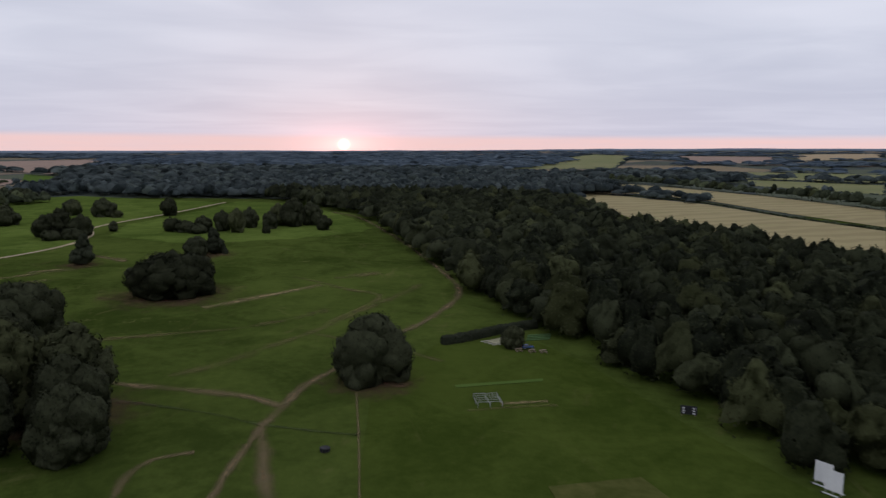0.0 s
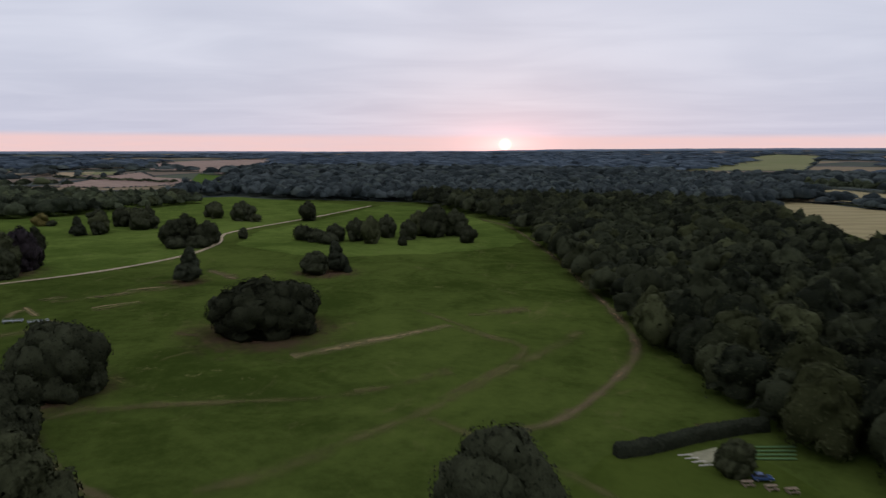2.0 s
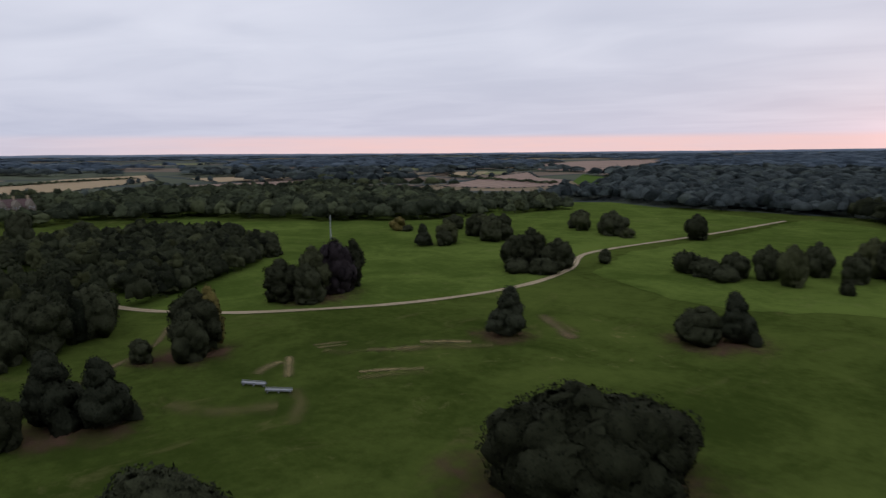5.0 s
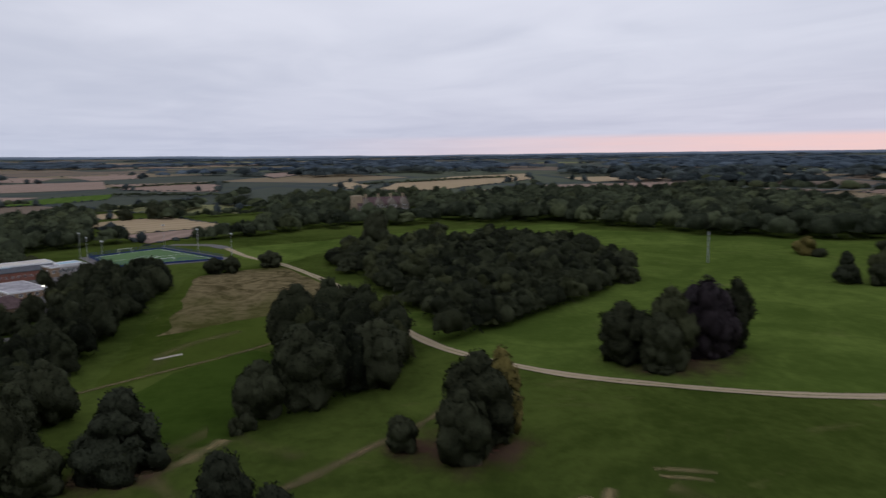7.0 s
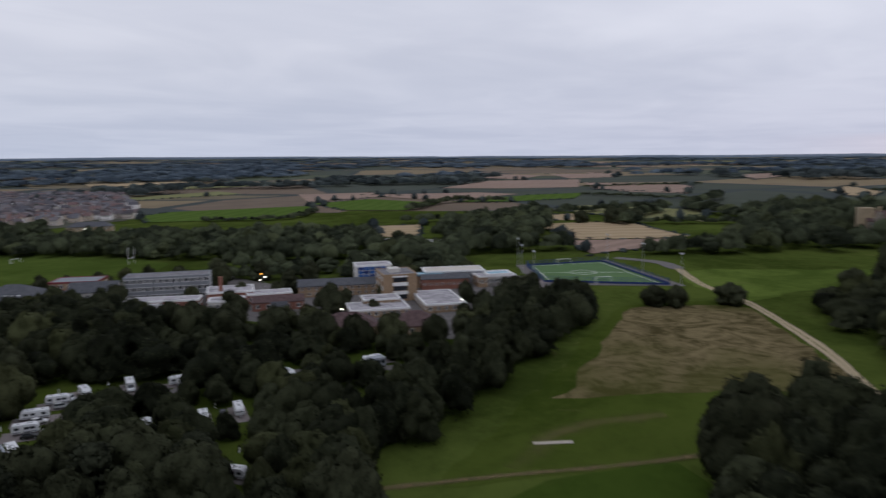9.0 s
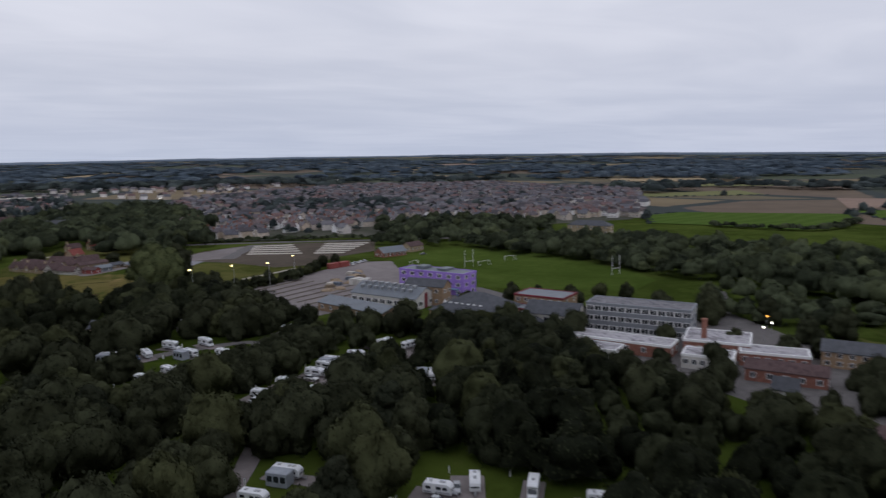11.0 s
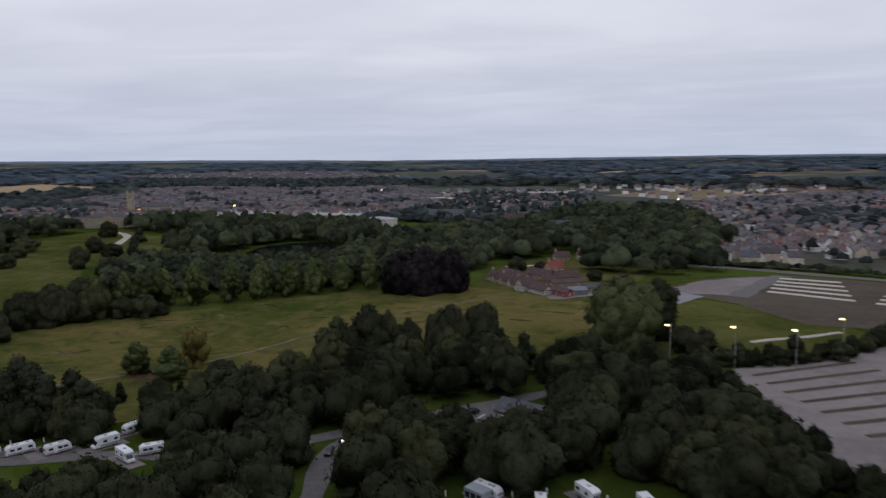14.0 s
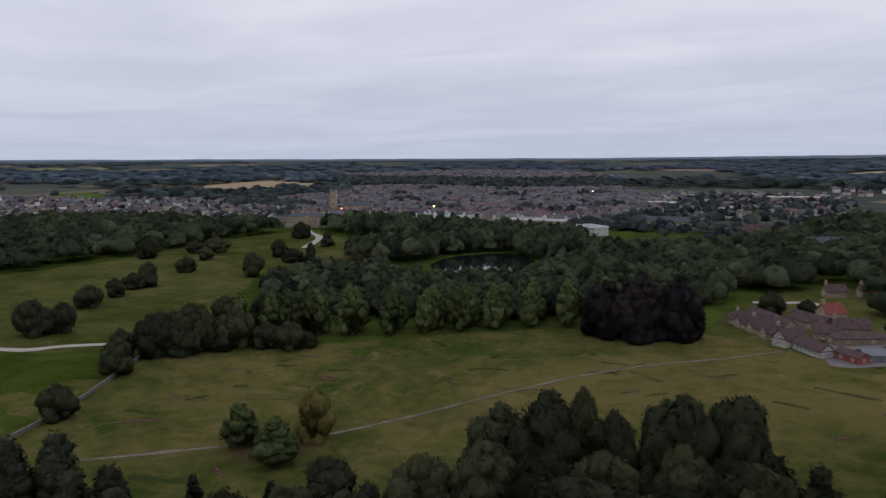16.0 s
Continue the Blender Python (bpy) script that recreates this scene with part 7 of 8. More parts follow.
# ---------------------------------------------------------------- vehicles
def extrude_profile(pts, w, bevel=0.06, seg=2, taper=0.0):
    """A solid from a side outline in x and z, w wide; taper narrows its top."""
    bm = bmesh.new()
    zs = [p[1] for p in pts]
    z0, z1 = min(zs), max(zs)
    def side(s):
        return [bm.verts.new((x, s * (w / 2 - taper * (z - z0) / (z1 - z0)), z)) for x, z in pts]
    a, b = side(-1), side(1)
    n = len(pts)
    for i in range(n):
        bm.faces.new((a[i], a[(i + 1) % n], b[(i + 1) % n], b[i]))
    bm.faces.new(a[::-1])
    bm.faces.new(b)
    bmesh.ops.recalc_face_normals(bm, faces=bm.faces)
    if bevel:
        bmesh.ops.bevel(bm, geom=bm.edges[:], offset=bevel, segments=seg, affect="EDGES", profile=0.5)
    return bm


def wheel_mesh(r, w):
    bm = bmesh.new()
    bmesh.ops.create_cone(bm, cap_ends=True, segments=14, radius1=r, radius2=r, depth=w, matrix=pose(0, 0, 0, 90, 0, 0))
    bmesh.ops.bevel(bm, geom=[e for e in bm.edges if len(e.link_faces) == 2 and any(len(f.verts) > 4 for f in e.link_faces)], offset=0.04, segments=1, affect="EDGES")
    return bm


TYRE = bm_mesh("tyre", wheel_mesh(0.32, 0.22), M["rubber"])
_b = bmesh.new()
bmesh.ops.create_cone(_b, cap_ends=True, segments=12, radius1=0.19, radius2=0.17, depth=0.24, matrix=pose(0, 0, 0, 90, 0, 0))
RIM = bm_mesh("rim", _b, M["steel"])
M["greystripe"] = material("grey_body_stripe", flat((0.20, 0.21, 0.23), 0.1), 0.4, 0.4)
M["van"] = material("white_grp_body", flat((0.70, 0.71, 0.72), 0.06, 1.0), 0.35, 0.5)
M["awning"] = material("grey_awning_canvas", flat((0.30, 0.32, 0.35), 0.15), 0.9, 0.2)
CARMATS = [material("car_paint_" + n, flat(c, 0.06), 0.25, 0.5) for n, c in (("white", (0.68, 0.68, 0.68)), ("black", (0.018, 0.018, 0.020)), ("silver", (0.36, 0.37, 0.38)), ("blue", (0.03, 0.06, 0.14)), ("grey", (0.09, 0.09, 0.10)))]


def wheels(ob, spots):
    for x, y in spots:
        wh = shared("wheel", TYRE, ob, Matrix.Translation((x, y, 0.32)))
        shared("rim", RIM, wh)


def caravan_parts(ob, L):
    hl = L / 2
    part("body", extrude_profile([(-hl, 0.55), (-hl, 2.1), (-hl + 0.35, 2.62), (hl - 1.0, 2.66), (hl - 0.25, 2.2), (hl, 1.3), (hl - 0.15, 0.55)], 2.28, 0.09), M["van"], ob)
    part("stripe", boxes((-hl + 0.2, hl - 0.35, -1.155, -1.142, 0.72, 0.98), (-hl + 0.2, hl - 0.35, 1.142, 1.155, 0.72, 0.98)), M["greystripe"], ob)
    part("front_window", extrude_profile([(hl - 0.52, 2.32), (hl - 0.30, 2.16), (hl + 0.01, 1.38), (hl - 0.20, 1.38)], 1.9, 0.0), M["glass"], ob)
    part("rear_window", boxes((-hl - 0.02, -hl + 0.05, -0.7, 0.7, 1.35, 2.0)), M["glass"], ob)
    for s in (-1, 1):
        y0, y1 = (1.14, 1.16) if s > 0 else (-1.16, -1.14)
        for x0 in (-hl + 0.7, -0.2, hl - 2.0):
            part("side_window", boxes((x0, x0 + 1.05, y0, y1, 1.42, 2.02)), M["glass"], ob)
    part("door", boxes((-1.05, -0.45, -1.17, -1.14, 0.6, 2.3)), M["white"], ob)
    for x0 in (-hl + 1.2, 0.3, hl - 2.1):
        part("roof_hatch", boxes((x0, x0 + 0.6, -0.35, 0.35, 2.60, 2.76)), M["steel"], ob)
    part("drawbar", extrude_profile([(hl - 0.2, 0.45), (hl + 1.15, 0.48), (hl + 1.15, 0.56), (hl - 0.2, 0.58)], 0.5, 0.0), M["steel"], ob)
    part("jockey_wheel", boxes((hl + 0.85, hl + 1.0, -0.08, 0.08, 0.02, 0.9)), M["steel"], ob)
    wheels(ob, [(-0.1, -1.05), (-0.1, 1.05)])


def motorhome_parts(ob, L):
    hl = L / 2
    part("body", extrude_profile([(-hl, 0.5), (-hl, 2.85), (-hl + 0.2, 3.0), (hl - 1.3, 3.0), (hl - 0.75, 2.6), (hl - 0.95, 2.1), (hl - 1.3, 1.9), (hl - 1.3, 0.5)], 2.25, 0.08), M["van"], ob)
    part("cab", extrude_profile([(hl - 1.35, 0.45), (hl - 1.35, 2.0), (hl - 0.95, 2.0), (hl - 0.35, 1.2), (hl + 0.25, 1.0), (hl + 0.3, 0.45)], 1.95, 0.07), M["van"], ob)
    part("windscreen", extrude_profile([(hl - 0.93, 2.0), (hl - 0.88, 2.02), (hl - 0.30, 1.24), (hl - 0.37, 1.22)], 1.7, 0.0), M["glass"], ob)
    part("stripe", boxes((-hl + 0.1, hl - 1.4, -1.14, -1.128, 0.75, 1.1), (-hl + 0.1, hl - 1.4, 1.128, 1.14, 0.75, 1.1)), M["greystripe"], ob)
    for y0, y1 in ((-1.145, -1.125), (1.125, 1.145)):
        for x0 in (-hl + 0.6, hl - 3.2):
            part("side_window", boxes((x0, x0 + 0.95, y0, y1, 1.55, 2.2)), M["glass"], ob)
    part("rear_window", boxes((-hl - 0.02, -hl + 0.04, -0.55, 0.55, 1.7, 2.3)), M["glass"], ob)
    part("roof_hatch", boxes((-0.4, 0.3, -0.35, 0.35, 2.98, 3.12)), M["steel"], ob)
    wheels(ob, [(-hl + 1.3, -1.0), (-hl + 1.3, 1.0), (hl - 0.6, -0.95), (hl - 0.6, 0.95)])


def car_parts(ob, mat):
    part("body", extrude_profile([(-2.1, 0.35), (-2.15, 0.85), (-1.9, 0.98), (0.85, 0.98), (1.9, 0.82), (2.15, 0.6), (2.1, 0.35)], 1.75, 0.07), mat, ob)
    part("cabin", extrude_profile([(-1.95, 0.95), (-1.45, 1.46), (0.05, 1.48), (0.95, 0.95)], 1.55, 0.04, 1, 0.12), M["glass"], ob)
    part("roof", extrude_profile([(-1.5, 1.44), (-1.35, 1.52), (-0.05, 1.53), (0.1, 1.44)], 1.32, 0.02, 1), mat, ob)
    for s in (-1, 1):
        part("headlight", boxes((2.0, 2.12, s * 0.62 - 0.18, s * 0.62 + 0.18, 0.62, 0.75)), M["lampoff"], ob)
        part("tail_light", boxes((-2.17, -2.08, s * 0.66 - 0.14, s * 0.66 + 0.14, 0.68, 0.86)), M["redtrim"], ob)
    wheels(ob, [(-1.3, -0.8), (-1.3, 0.8), (1.3, -0.8), (1.3, 0.8)])


M["lampoff"] = material("clear_lamp_glass", flat((0.55, 0.56, 0.58), 0.05), 0.2, 0.5)
MASTER = {}


def vehicle(kind, x, y, turn, size=6.2, colour=0):
    key = (kind, round(size, 1), colour)
    if key in MASTER:
        return copy_thing(MASTER[key], Matrix.LocRotScale((x, y, float(hgt(x, y)) + 0.22), Euler((0, 0, radians(turn))), None))
    name, lab, cat, grp = {"caravan": ("caravan", "white touring caravan parked on a campsite pitch", "caravan", "touring caravans"), "motorhome": ("motorhome", "white motorhome parked on a campsite pitch", "motorhome", "motorhomes"), "car": ("car", ("white", "black", "silver", "dark blue", "dark grey")[colour] + " car parked on the campsite", "car", "parked cars")}[kind]
    ob = root(name, x, y, turn, lab, cat, grp, 0.22, (0.77, 0.77, 0.78))
    if kind == "caravan":
        caravan_parts(ob, size)
    elif kind == "motorhome":
        motorhome_parts(ob, size)
    else:
        car_parts(ob, CARMATS[colour])
    MASTER[key] = ob
    return ob


def awning(x, y, turn):
    ob = root("awning", x, y, turn, "grey canvas caravan awning with clear panels", "awning", "", 0.18)
    part("canvas", extrude_profile([(-1.9, 0.0), (-1.9, 2.1), (1.9, 2.1), (1.9, 0.0)], 2.4, 0.05, 1), M["awning"], ob)
    for k in (-1.2, 0, 1.2):
        part("clear_panel", boxes((k - 0.45, k + 0.45, -1.23, -1.19, 0.8, 1.8)), M["glass"], ob)
    part("roof_sheet", extrude_profile([(-1.95, 2.08), (-1.95, 2.35), (1.95, 2.35), (1.95, 2.08)], 2.5, 0.1, 1), M["awning"], ob)


# pitches: x, y, heading, kind (c caravan, m motorhome), car colour or -1
PITCHES_NEAR = [(-263, 25, 128, "c", 0), (-270, 20, 128, "c", 0), (-278, 16, 128, "c", 0), (-256, 30, 128, "c", -1), (-274, 31, 130, "m", 4), (-285, 9, 130, "c", -1), (-292, 7, 150, "c", 1), (-303, 0, 20, "c", 1), (-308, 6, 200, "c", 2), (-301, 33, 60, "c", -1), (-311, 36, 150, "m", -1), (-286, -33, 10, "c", -1)]
PITCHES_SOUTH = [(-232, 2, 240, "c", 4), (-242, -2, 135, "m", 4), (-248, -7, 115, "c", 3), (-257, -11, 140, "c", -1), (-263, -16, 120, "c", -1), (-255, -22, 120, "c", -1), (-252, -34, 130, "m", -1), (-245, -29, 100, "c", 3), (-261, -31, 115, "m", -1), (-236, -33, 150, "c", -1), (-230, -25, 130, "c", -1), (-216, -16, 80, "m", -1), (-205, -8, 10, "c", -1), (-202, 4, 165, "c", 1), (-168, -42, 40, "c", -1)]
PITCHES_NORTH = [(-244, 78, 134, "m", 4), (-250, 72, 134, "c", -1), (-257, 66, 134, "c", -1), (-262, 91, 134, "c", 1), (-268, 86, 134, "c", 0), (-276, 83, 134, "c", 2), (-253, 99, 60, "m", -1), (-282, 84, 60, "c", 2), (-289, 90, 50, "m", -1), (-296, 98, 140, "c", -1), (-271, 112, 44, "m", -1), (-280, 118, 44, "c", 3), (-286, 122, 44, "c", -1), (-309, 119, 60, "c", -1), (-326, 133, 140, "c", -1)]
PITCHES_FAR = [(-304, 148, 95, "c", -1), (-312, 152, 110, "c", -1), (-296, 146, 95, "m", -1), (-340, 157, 60, "c", 4), (-282, 12, 120, "c", -1), (-261, 140, 95, "c", -1), (-271, 141, 60, "m", -1), (-315, 147, 90, "c", -1), (-137, -34, 60, "c", -1), (-142, -37, 58, "c", -1), (-149, -39, 58, "c", 1), (-156, -44, 62, "m", 4), (-165, -38, 150, "m", -1), (-156, -53, 70, "c", -1), (-259, -60, 80, "m", -1)]
CLEAR = []
for n, (x, y, a, k, col) in enumerate(PITCHES_NEAR + PITCHES_SOUTH + PITCHES_NORTH + PITCHES_FAR):
    ca, sa = math.cos(radians(a)), math.sin(radians(a))
    CLEAR.append((x, y, (-249, 128) if n < 27 else (-202, 199)))
    pts = [(x + u * ca - v * sa, y + u * sa + v * ca) for u, v in (((-4.2, -1.9), (5.2, -1.9), (5.2, 1.7), (-4.2, 1.7)) if k == "m" or col < 0 else ((-4.2, -4.0), (5.2, -4.0), (5.2, 1.6), (-4.2, 1.6)))]
    patch("pitch_gravel", pts, M["yard"], 0.19, 20, "pale gravel caravan pitch", "pavement")
    vehicle("caravan" if k == "c" else "motorhome", x, y, a + (180 if n % 7 == 3 and k == "c" else 0), (6.2, 6.8)[n % 2] if k == "c" else 6.6)
    if col >= 0:
        vehicle("car", x + 1.0 * ca + 2.9 * sa, y + 1.0 * sa - 2.9 * ca, a, 4.3, col)
    elif n % 4 == 1:
        awning(x + 2.45 * sa, y - 2.45 * ca, a)
    elif k == "c" and n % 3 == 0:
        vehicle("car", x + 0.5 * ca + 3.1 * sa, y + 0.5 * sa - 3.1 * ca, a, 4.3, n % 5)
    bp = root("service_post", x - 5.4 * ca + 4.2 * sa, y - 5.4 * sa - 4.2 * ca, a, "white electric service post on a pitch", "post")
    part("post", boxes((-0.12, 0.12, -0.12, 0.12, -0.1, 1.1), bevel=0.03), M["white"], bp)
    part("cap", boxes((-0.15, 0.15, -0.15, 0.15, 1.1, 1.18)), M["steel"], bp)
for x, y, a, c in ((-226, -73, 30, 1), (-232, -76, 30, 4), (-218, -60, 40, 2), (-203, -47, 95, 1), (-206, -52, 95, 1), (-350, -151, 25, 0), (-354, -154, 25, 2), (-358, -156, 25, 0), (-361, -158, 25, 2), (-184, -42, 35, 2), (-398, -165, 10, 4), (-428, 138, 40, 0), (-435, 145, 40, 2)):
    vehicle("car", x, y, a, 4.3, c)
vehicle("car", 22.6, 183.6, 10, 4.3, 3)

# campsite trees: shade between the pitches, open on their approach side
g = np.random.default_rng(5)
area = [(-352, 150), (-347, 60), (-338, 8), (-300, -42), (-268, -98), (-235, -112), (-200, -92), (-150, -60), (-118, -36), (-150, 0), (-185, 40), (-212, 75), (-228, 138), (-300, 152)]
spots = scatter(area, 7.5, 52)
lanes = [[(-278, -118), (-245, -92), (-231, -81), (-212, -68), (-195, -53), (-181, -42), (-160, -40), (-135, -30)], [(-205, -58), (-203, -46), (-207, -30), (-211, -14), (-218, 0), (-232, 8)], [(-262, -6), (-274, -26), (-250, -29)], [(-228, 62), (-245, 45), (-262, 32), (-280, 22)]]
BELT = []
lane_pts = [p for l in lanes for p in smooth_line(l, 4)]
for x, y in spots:
    ok = all((x - a) ** 2 + (y - b) ** 2 > 5.0 ** 2 for a, b in lane_pts)
    tall = 13.0
    for a, b, to in CLEAR:                     # trees stay low on the open side of each pitch
        ux, uy = to[0] - a, to[1] - b
        n = math.hypot(ux, uy)
        ux, uy = ux / n, uy / n
        s, c = (x - a) * ux + (y - b) * uy, abs((x - a) * uy - (y - b) * ux)
        if math.hypot(x - a, y - b) < 6.2:
            tall = 0.0
            break
        if 0 < s and c < 4.0:
            tall = min(tall, 1.2 + s * 48.0 / n)
    if -348 < x < -290 and -64 < y < -22:
        continue
    if not ok or tall < 5.5 or (-236 < x < -205 and -84 < y < -52) or (-246 < x < -230 and -72 < y < -56):
        continue
    if x < -338:
        continue
    h = g.uniform(7.0, 12.0) * (0.72 if x < -312 or (x < -284 and y < 12) else 1.0) + (2.0 if y < -60 else 0)
    h = min(h, tall)
    k = g.choice(["camp", "cone", "fir", "gold"], p=[.94, .03, .02, .01])
    w = float(h * g.uniform(0.85, 1.15))
    if x < -284 or y < -66 or (y > 100 and x < -255):      # the outer belt is one thicket
        BELT.append((x, y, h, w))
    else:
        tree(str(k), float(x), float(y), float(h), w, "campsite trees")
_b = np.array(BELT)
plant("campsite_belt", _b[:, :2], _b[:, 2], _b[:, 3], MID, "dense belt of trees round the campsite", "woodland", None, 12)
for x, y, h in ((-390, 70, 6), (-378, 90, 8), (-366, 98, 9), (-383, 66, 5), (-396, 30, 9), (-404, 24, 10), (-410, 40, 9), (-400, 60, 8), (-412, 62, 9), (-395, 12, 8), (-412, 84, 8), (-420, 92, 9), (-362, 62, 7), (-352, 72, 8), (-372, 110, 5), (-360, 130, 5), (-345, 95, 8), (-340, 78, 9),) + ((-335, 60, 9), (-368, 40, 6), (-350, 24, 9), (-375, -28, 6), (-368, -34, 7), (-385, -22, 6), (-395, -18, 6), (-404, -14, 6), (-290, -126, 4), (-298, -128, 4), (-306, -134, 5), (-322, -140, 4), (-332, -150, 5), (-338, -156, 6), (-346, -160, 6), (-280, -122, 9), (-276, -128, 8), (-380, -12, 6)):
    tree("camp", x, y, h, h * 0.95)

# ---------------------------------------------------------------- lamps, goals, screens and other small things
def lamp_post(x, y, h, mat, label, turn=0):
    ob = root("street_lamp", x, y, turn, label, "lamp post", "car park lamps")
    bm = bmesh.new()
    tube(bm, [(0, 0, -0.2), (0, 0, h * 0.5), (0, 0, h)], [0.13, 0.10, 0.07], 8)
    tube(bm, [(0, 0, h), (0.5, 0, h + 0.15), (1.1, 0, h + 0.1)], [0.06, 0.05, 0.05], 6)
    part("pole", bm, M["steel"], ob)
    hd = part("lamp_head", boxes((0.8, 1.7, -0.22, 0.22, h + 0.02, h + 0.2), bevel=0.04), M["steel"], ob)
    part("lens", boxes((0.85, 1.65, -0.4, 0.4, h - 0.28, h + 0.01)), M[mat], hd, "lit lamp lens")


for x, y in ((-271, -116), (-287, -115), (-301, -113), (-316, -128)):
    lamp_post(x, y, 11, "lamp", "tall car park lamp, lit yellow", 40)
for x, y in ((-434, 148), (-470, 132), (-490, 168), (-437, 202), (-450, 139), (-462, 186)):
    ob = root("floodlight_mast", x, y, 30, "grey unlit floodlight mast beside the pitch", "floodlight", "pitch floodlights")
    bm = bmesh.new()
    tube(bm, [(0, 0, -0.2), (0, 0, 12)], [0.16, 0.08], 8)
    part("mast", bm, M["steel"], ob)
    for s in (-0.6, 0.6):
        part("flood_lamp", boxes((s - 0.35, s + 0.35, -0.2, 0.2, 11.6, 12.2), bevel=0.04), M["lampoff"], ob)
for x, y, h, m in ((-392, 52, 4, "lampwhite"), (-404, 44, 4, "lampamber"), (-398, 50, 4, "lampwhite"), (-371, 58.5, 3.4, "lampwhite"), (-362, 104, 3.2, "lampwhite"), (-385, 136, 3.2, "lampwhite"), (-519, -176, 7, "lampwhite"), (-207, -44, 4, "lampwhite"), (-213, -10, 1.6, "lamp"), (-316, 40, 3, "lampamber"), (-246, 3, 1.2, "lampamber"), (195, -540, 7, "lampamber"), (120, -590, 8, "lamp"), (10, -640, 8, "lampwhite"), (-330, -720, 9, "lampwhite"), (60, -900, 9, "lampwhite"), (-420, 131, 3.4, "lampwhite"), (-192, -58, 1.5, "lamp")):
    ob = root("bollard_lamp" if h < 2 else "wall_lamp_post", x, y, 0, "small lit lamp on a short post", "lamp")
    bm = bmesh.new()
    tube(bm, [(0, 0, -0.1), (0, 0, h)], [0.07, 0.05], 6)
    part("post", bm, M["steel"], ob)
    bm = bmesh.new()
    bmesh.ops.create_icosphere(bm, subdivisions=2, radius=0.28 if h < 7 else 0.8, matrix=Matrix.Translation((0, 0, h)))
    part("globe", bm, M[m], ob)


def goal(x, y, turn, w, h, name="football_goal", label="white football goal on the grass", posts=None):
    ob = root(name, x, y, turn, label, "goal")
    for s in (-w / 2, w / 2):
        bm = bmesh.new()
        tube(bm, [(s, 0, -0.1), (s, 0, posts or h)], [0.09, 0.08], 8)
        part("post", bm, M["white"], ob)
        if not posts:
            bm = bmesh.new()
            tube(bm, [(s, 0, h), (s, 1.2, h * 0.9), (s, 2.0, 0)], [0.05, 0.05, 0.05], 6)
            part("net_stay", bm, M["white"], ob)
    bm = bmesh.new()
    tube(bm, [(-w / 2, 0, h), (w / 2, 0, h)], [0.08, 0.08], 8)
    part("crossbar", bm, M["white"], ob)


goal(-377, -133, 20, 5.5, 2.4)
goal(-404, -112, 15, 7.3, 2.4)
goal(-424, -120, 10, 6.5, 2.4)
goal(-396, -112, 15, 5.6, 3.0, "rugby_posts", "tall white rugby posts", 8.5)
goal(-436, -55, 15, 5.6, 3.0, "rugby_posts", "tall white rugby posts", 8.5)
goal(-477, 151, 120, 6.0, 2.4)
goal(-437, 174, -60, 6.0, 2.4)

# lines and fence of the football pitch
FC = [(-434, 152), (-469, 136), (-487, 166), (-438, 198)]
inset = [(-437, 153.5), (-468, 139), (-484, 166), (-440, 194)]
for i in range(4):
    strip("pitch_line", [inset[i], inset[(i + 1) % 4]], 0.30, M["paint"], 0.22, "white painted pitch line", "pitch marking", 3)
strip("pitch_line", [(-461, 180.5), (-452.5, 146.2)], 0.30, M["paint"], 0.22, "white painted halfway line", "pitch marking", 3)
strip("pitch_line", [(-457 + 5 * math.cos(t), 163 + 5 * math.sin(t)) for t in [k * math.pi / 8 for k in range(17)]], 0.30, M["paint"], 0.22, "white painted centre circle", "pitch marking", 1.0)
fo = root("pitch_fence", -460, 163, 0, "dark blue mesh fence round the football pitch", "fence")
for i in range(4):
    (x1, y1), (x2, y2) = FC[i], FC[(i + 1) % 4]
    L = math.hypot(x2 - x1, y2 - y1)
    n = int(L / 3)
    t = math.atan2(y2 - y1, x2 - x1)
    for k in range(n):
        x, y = x1 + (x2 - x1) * k / n, y1 + (y2 - y1) * k / n
        z = float(hgt(x, y)) - fo.location.z
        m = Matrix.LocRotScale((x + 460, y - 163, z), Euler((0, 0, t)), (L / n / 3.0, 1, 1))
        if (i, k) == (0, 0):
            FP = bm_mesh("fence_post", boxes((-0.05, 0.05, -0.05, 0.05, 0, 2.4)), M["bluefence"])
            FN = bm_mesh("fence_panel", boxes((0.05, 2.95, -0.012, 0.012, 0.1, 0.85), (0.05, 2.95, -0.02, 0.02, 1.5, 1.55), (0.05, 2.95, -0.02, 0.02, 2.3, 2.36), *[(0.3 + j * 0.3, 0.33 + j * 0.3, -0.012, 0.012, 0.85, 2.3) for j in range(9)]), M["bluefence"])
        shared("post", FP, fo, m)
        shared("mesh_panel", FN, fo, m)

M["groundsheet"] = material("dull_yellow_groundsheet", flat((0.25, 0.24, 0.15), 0.2, 1.0), 0.8, 0.2)
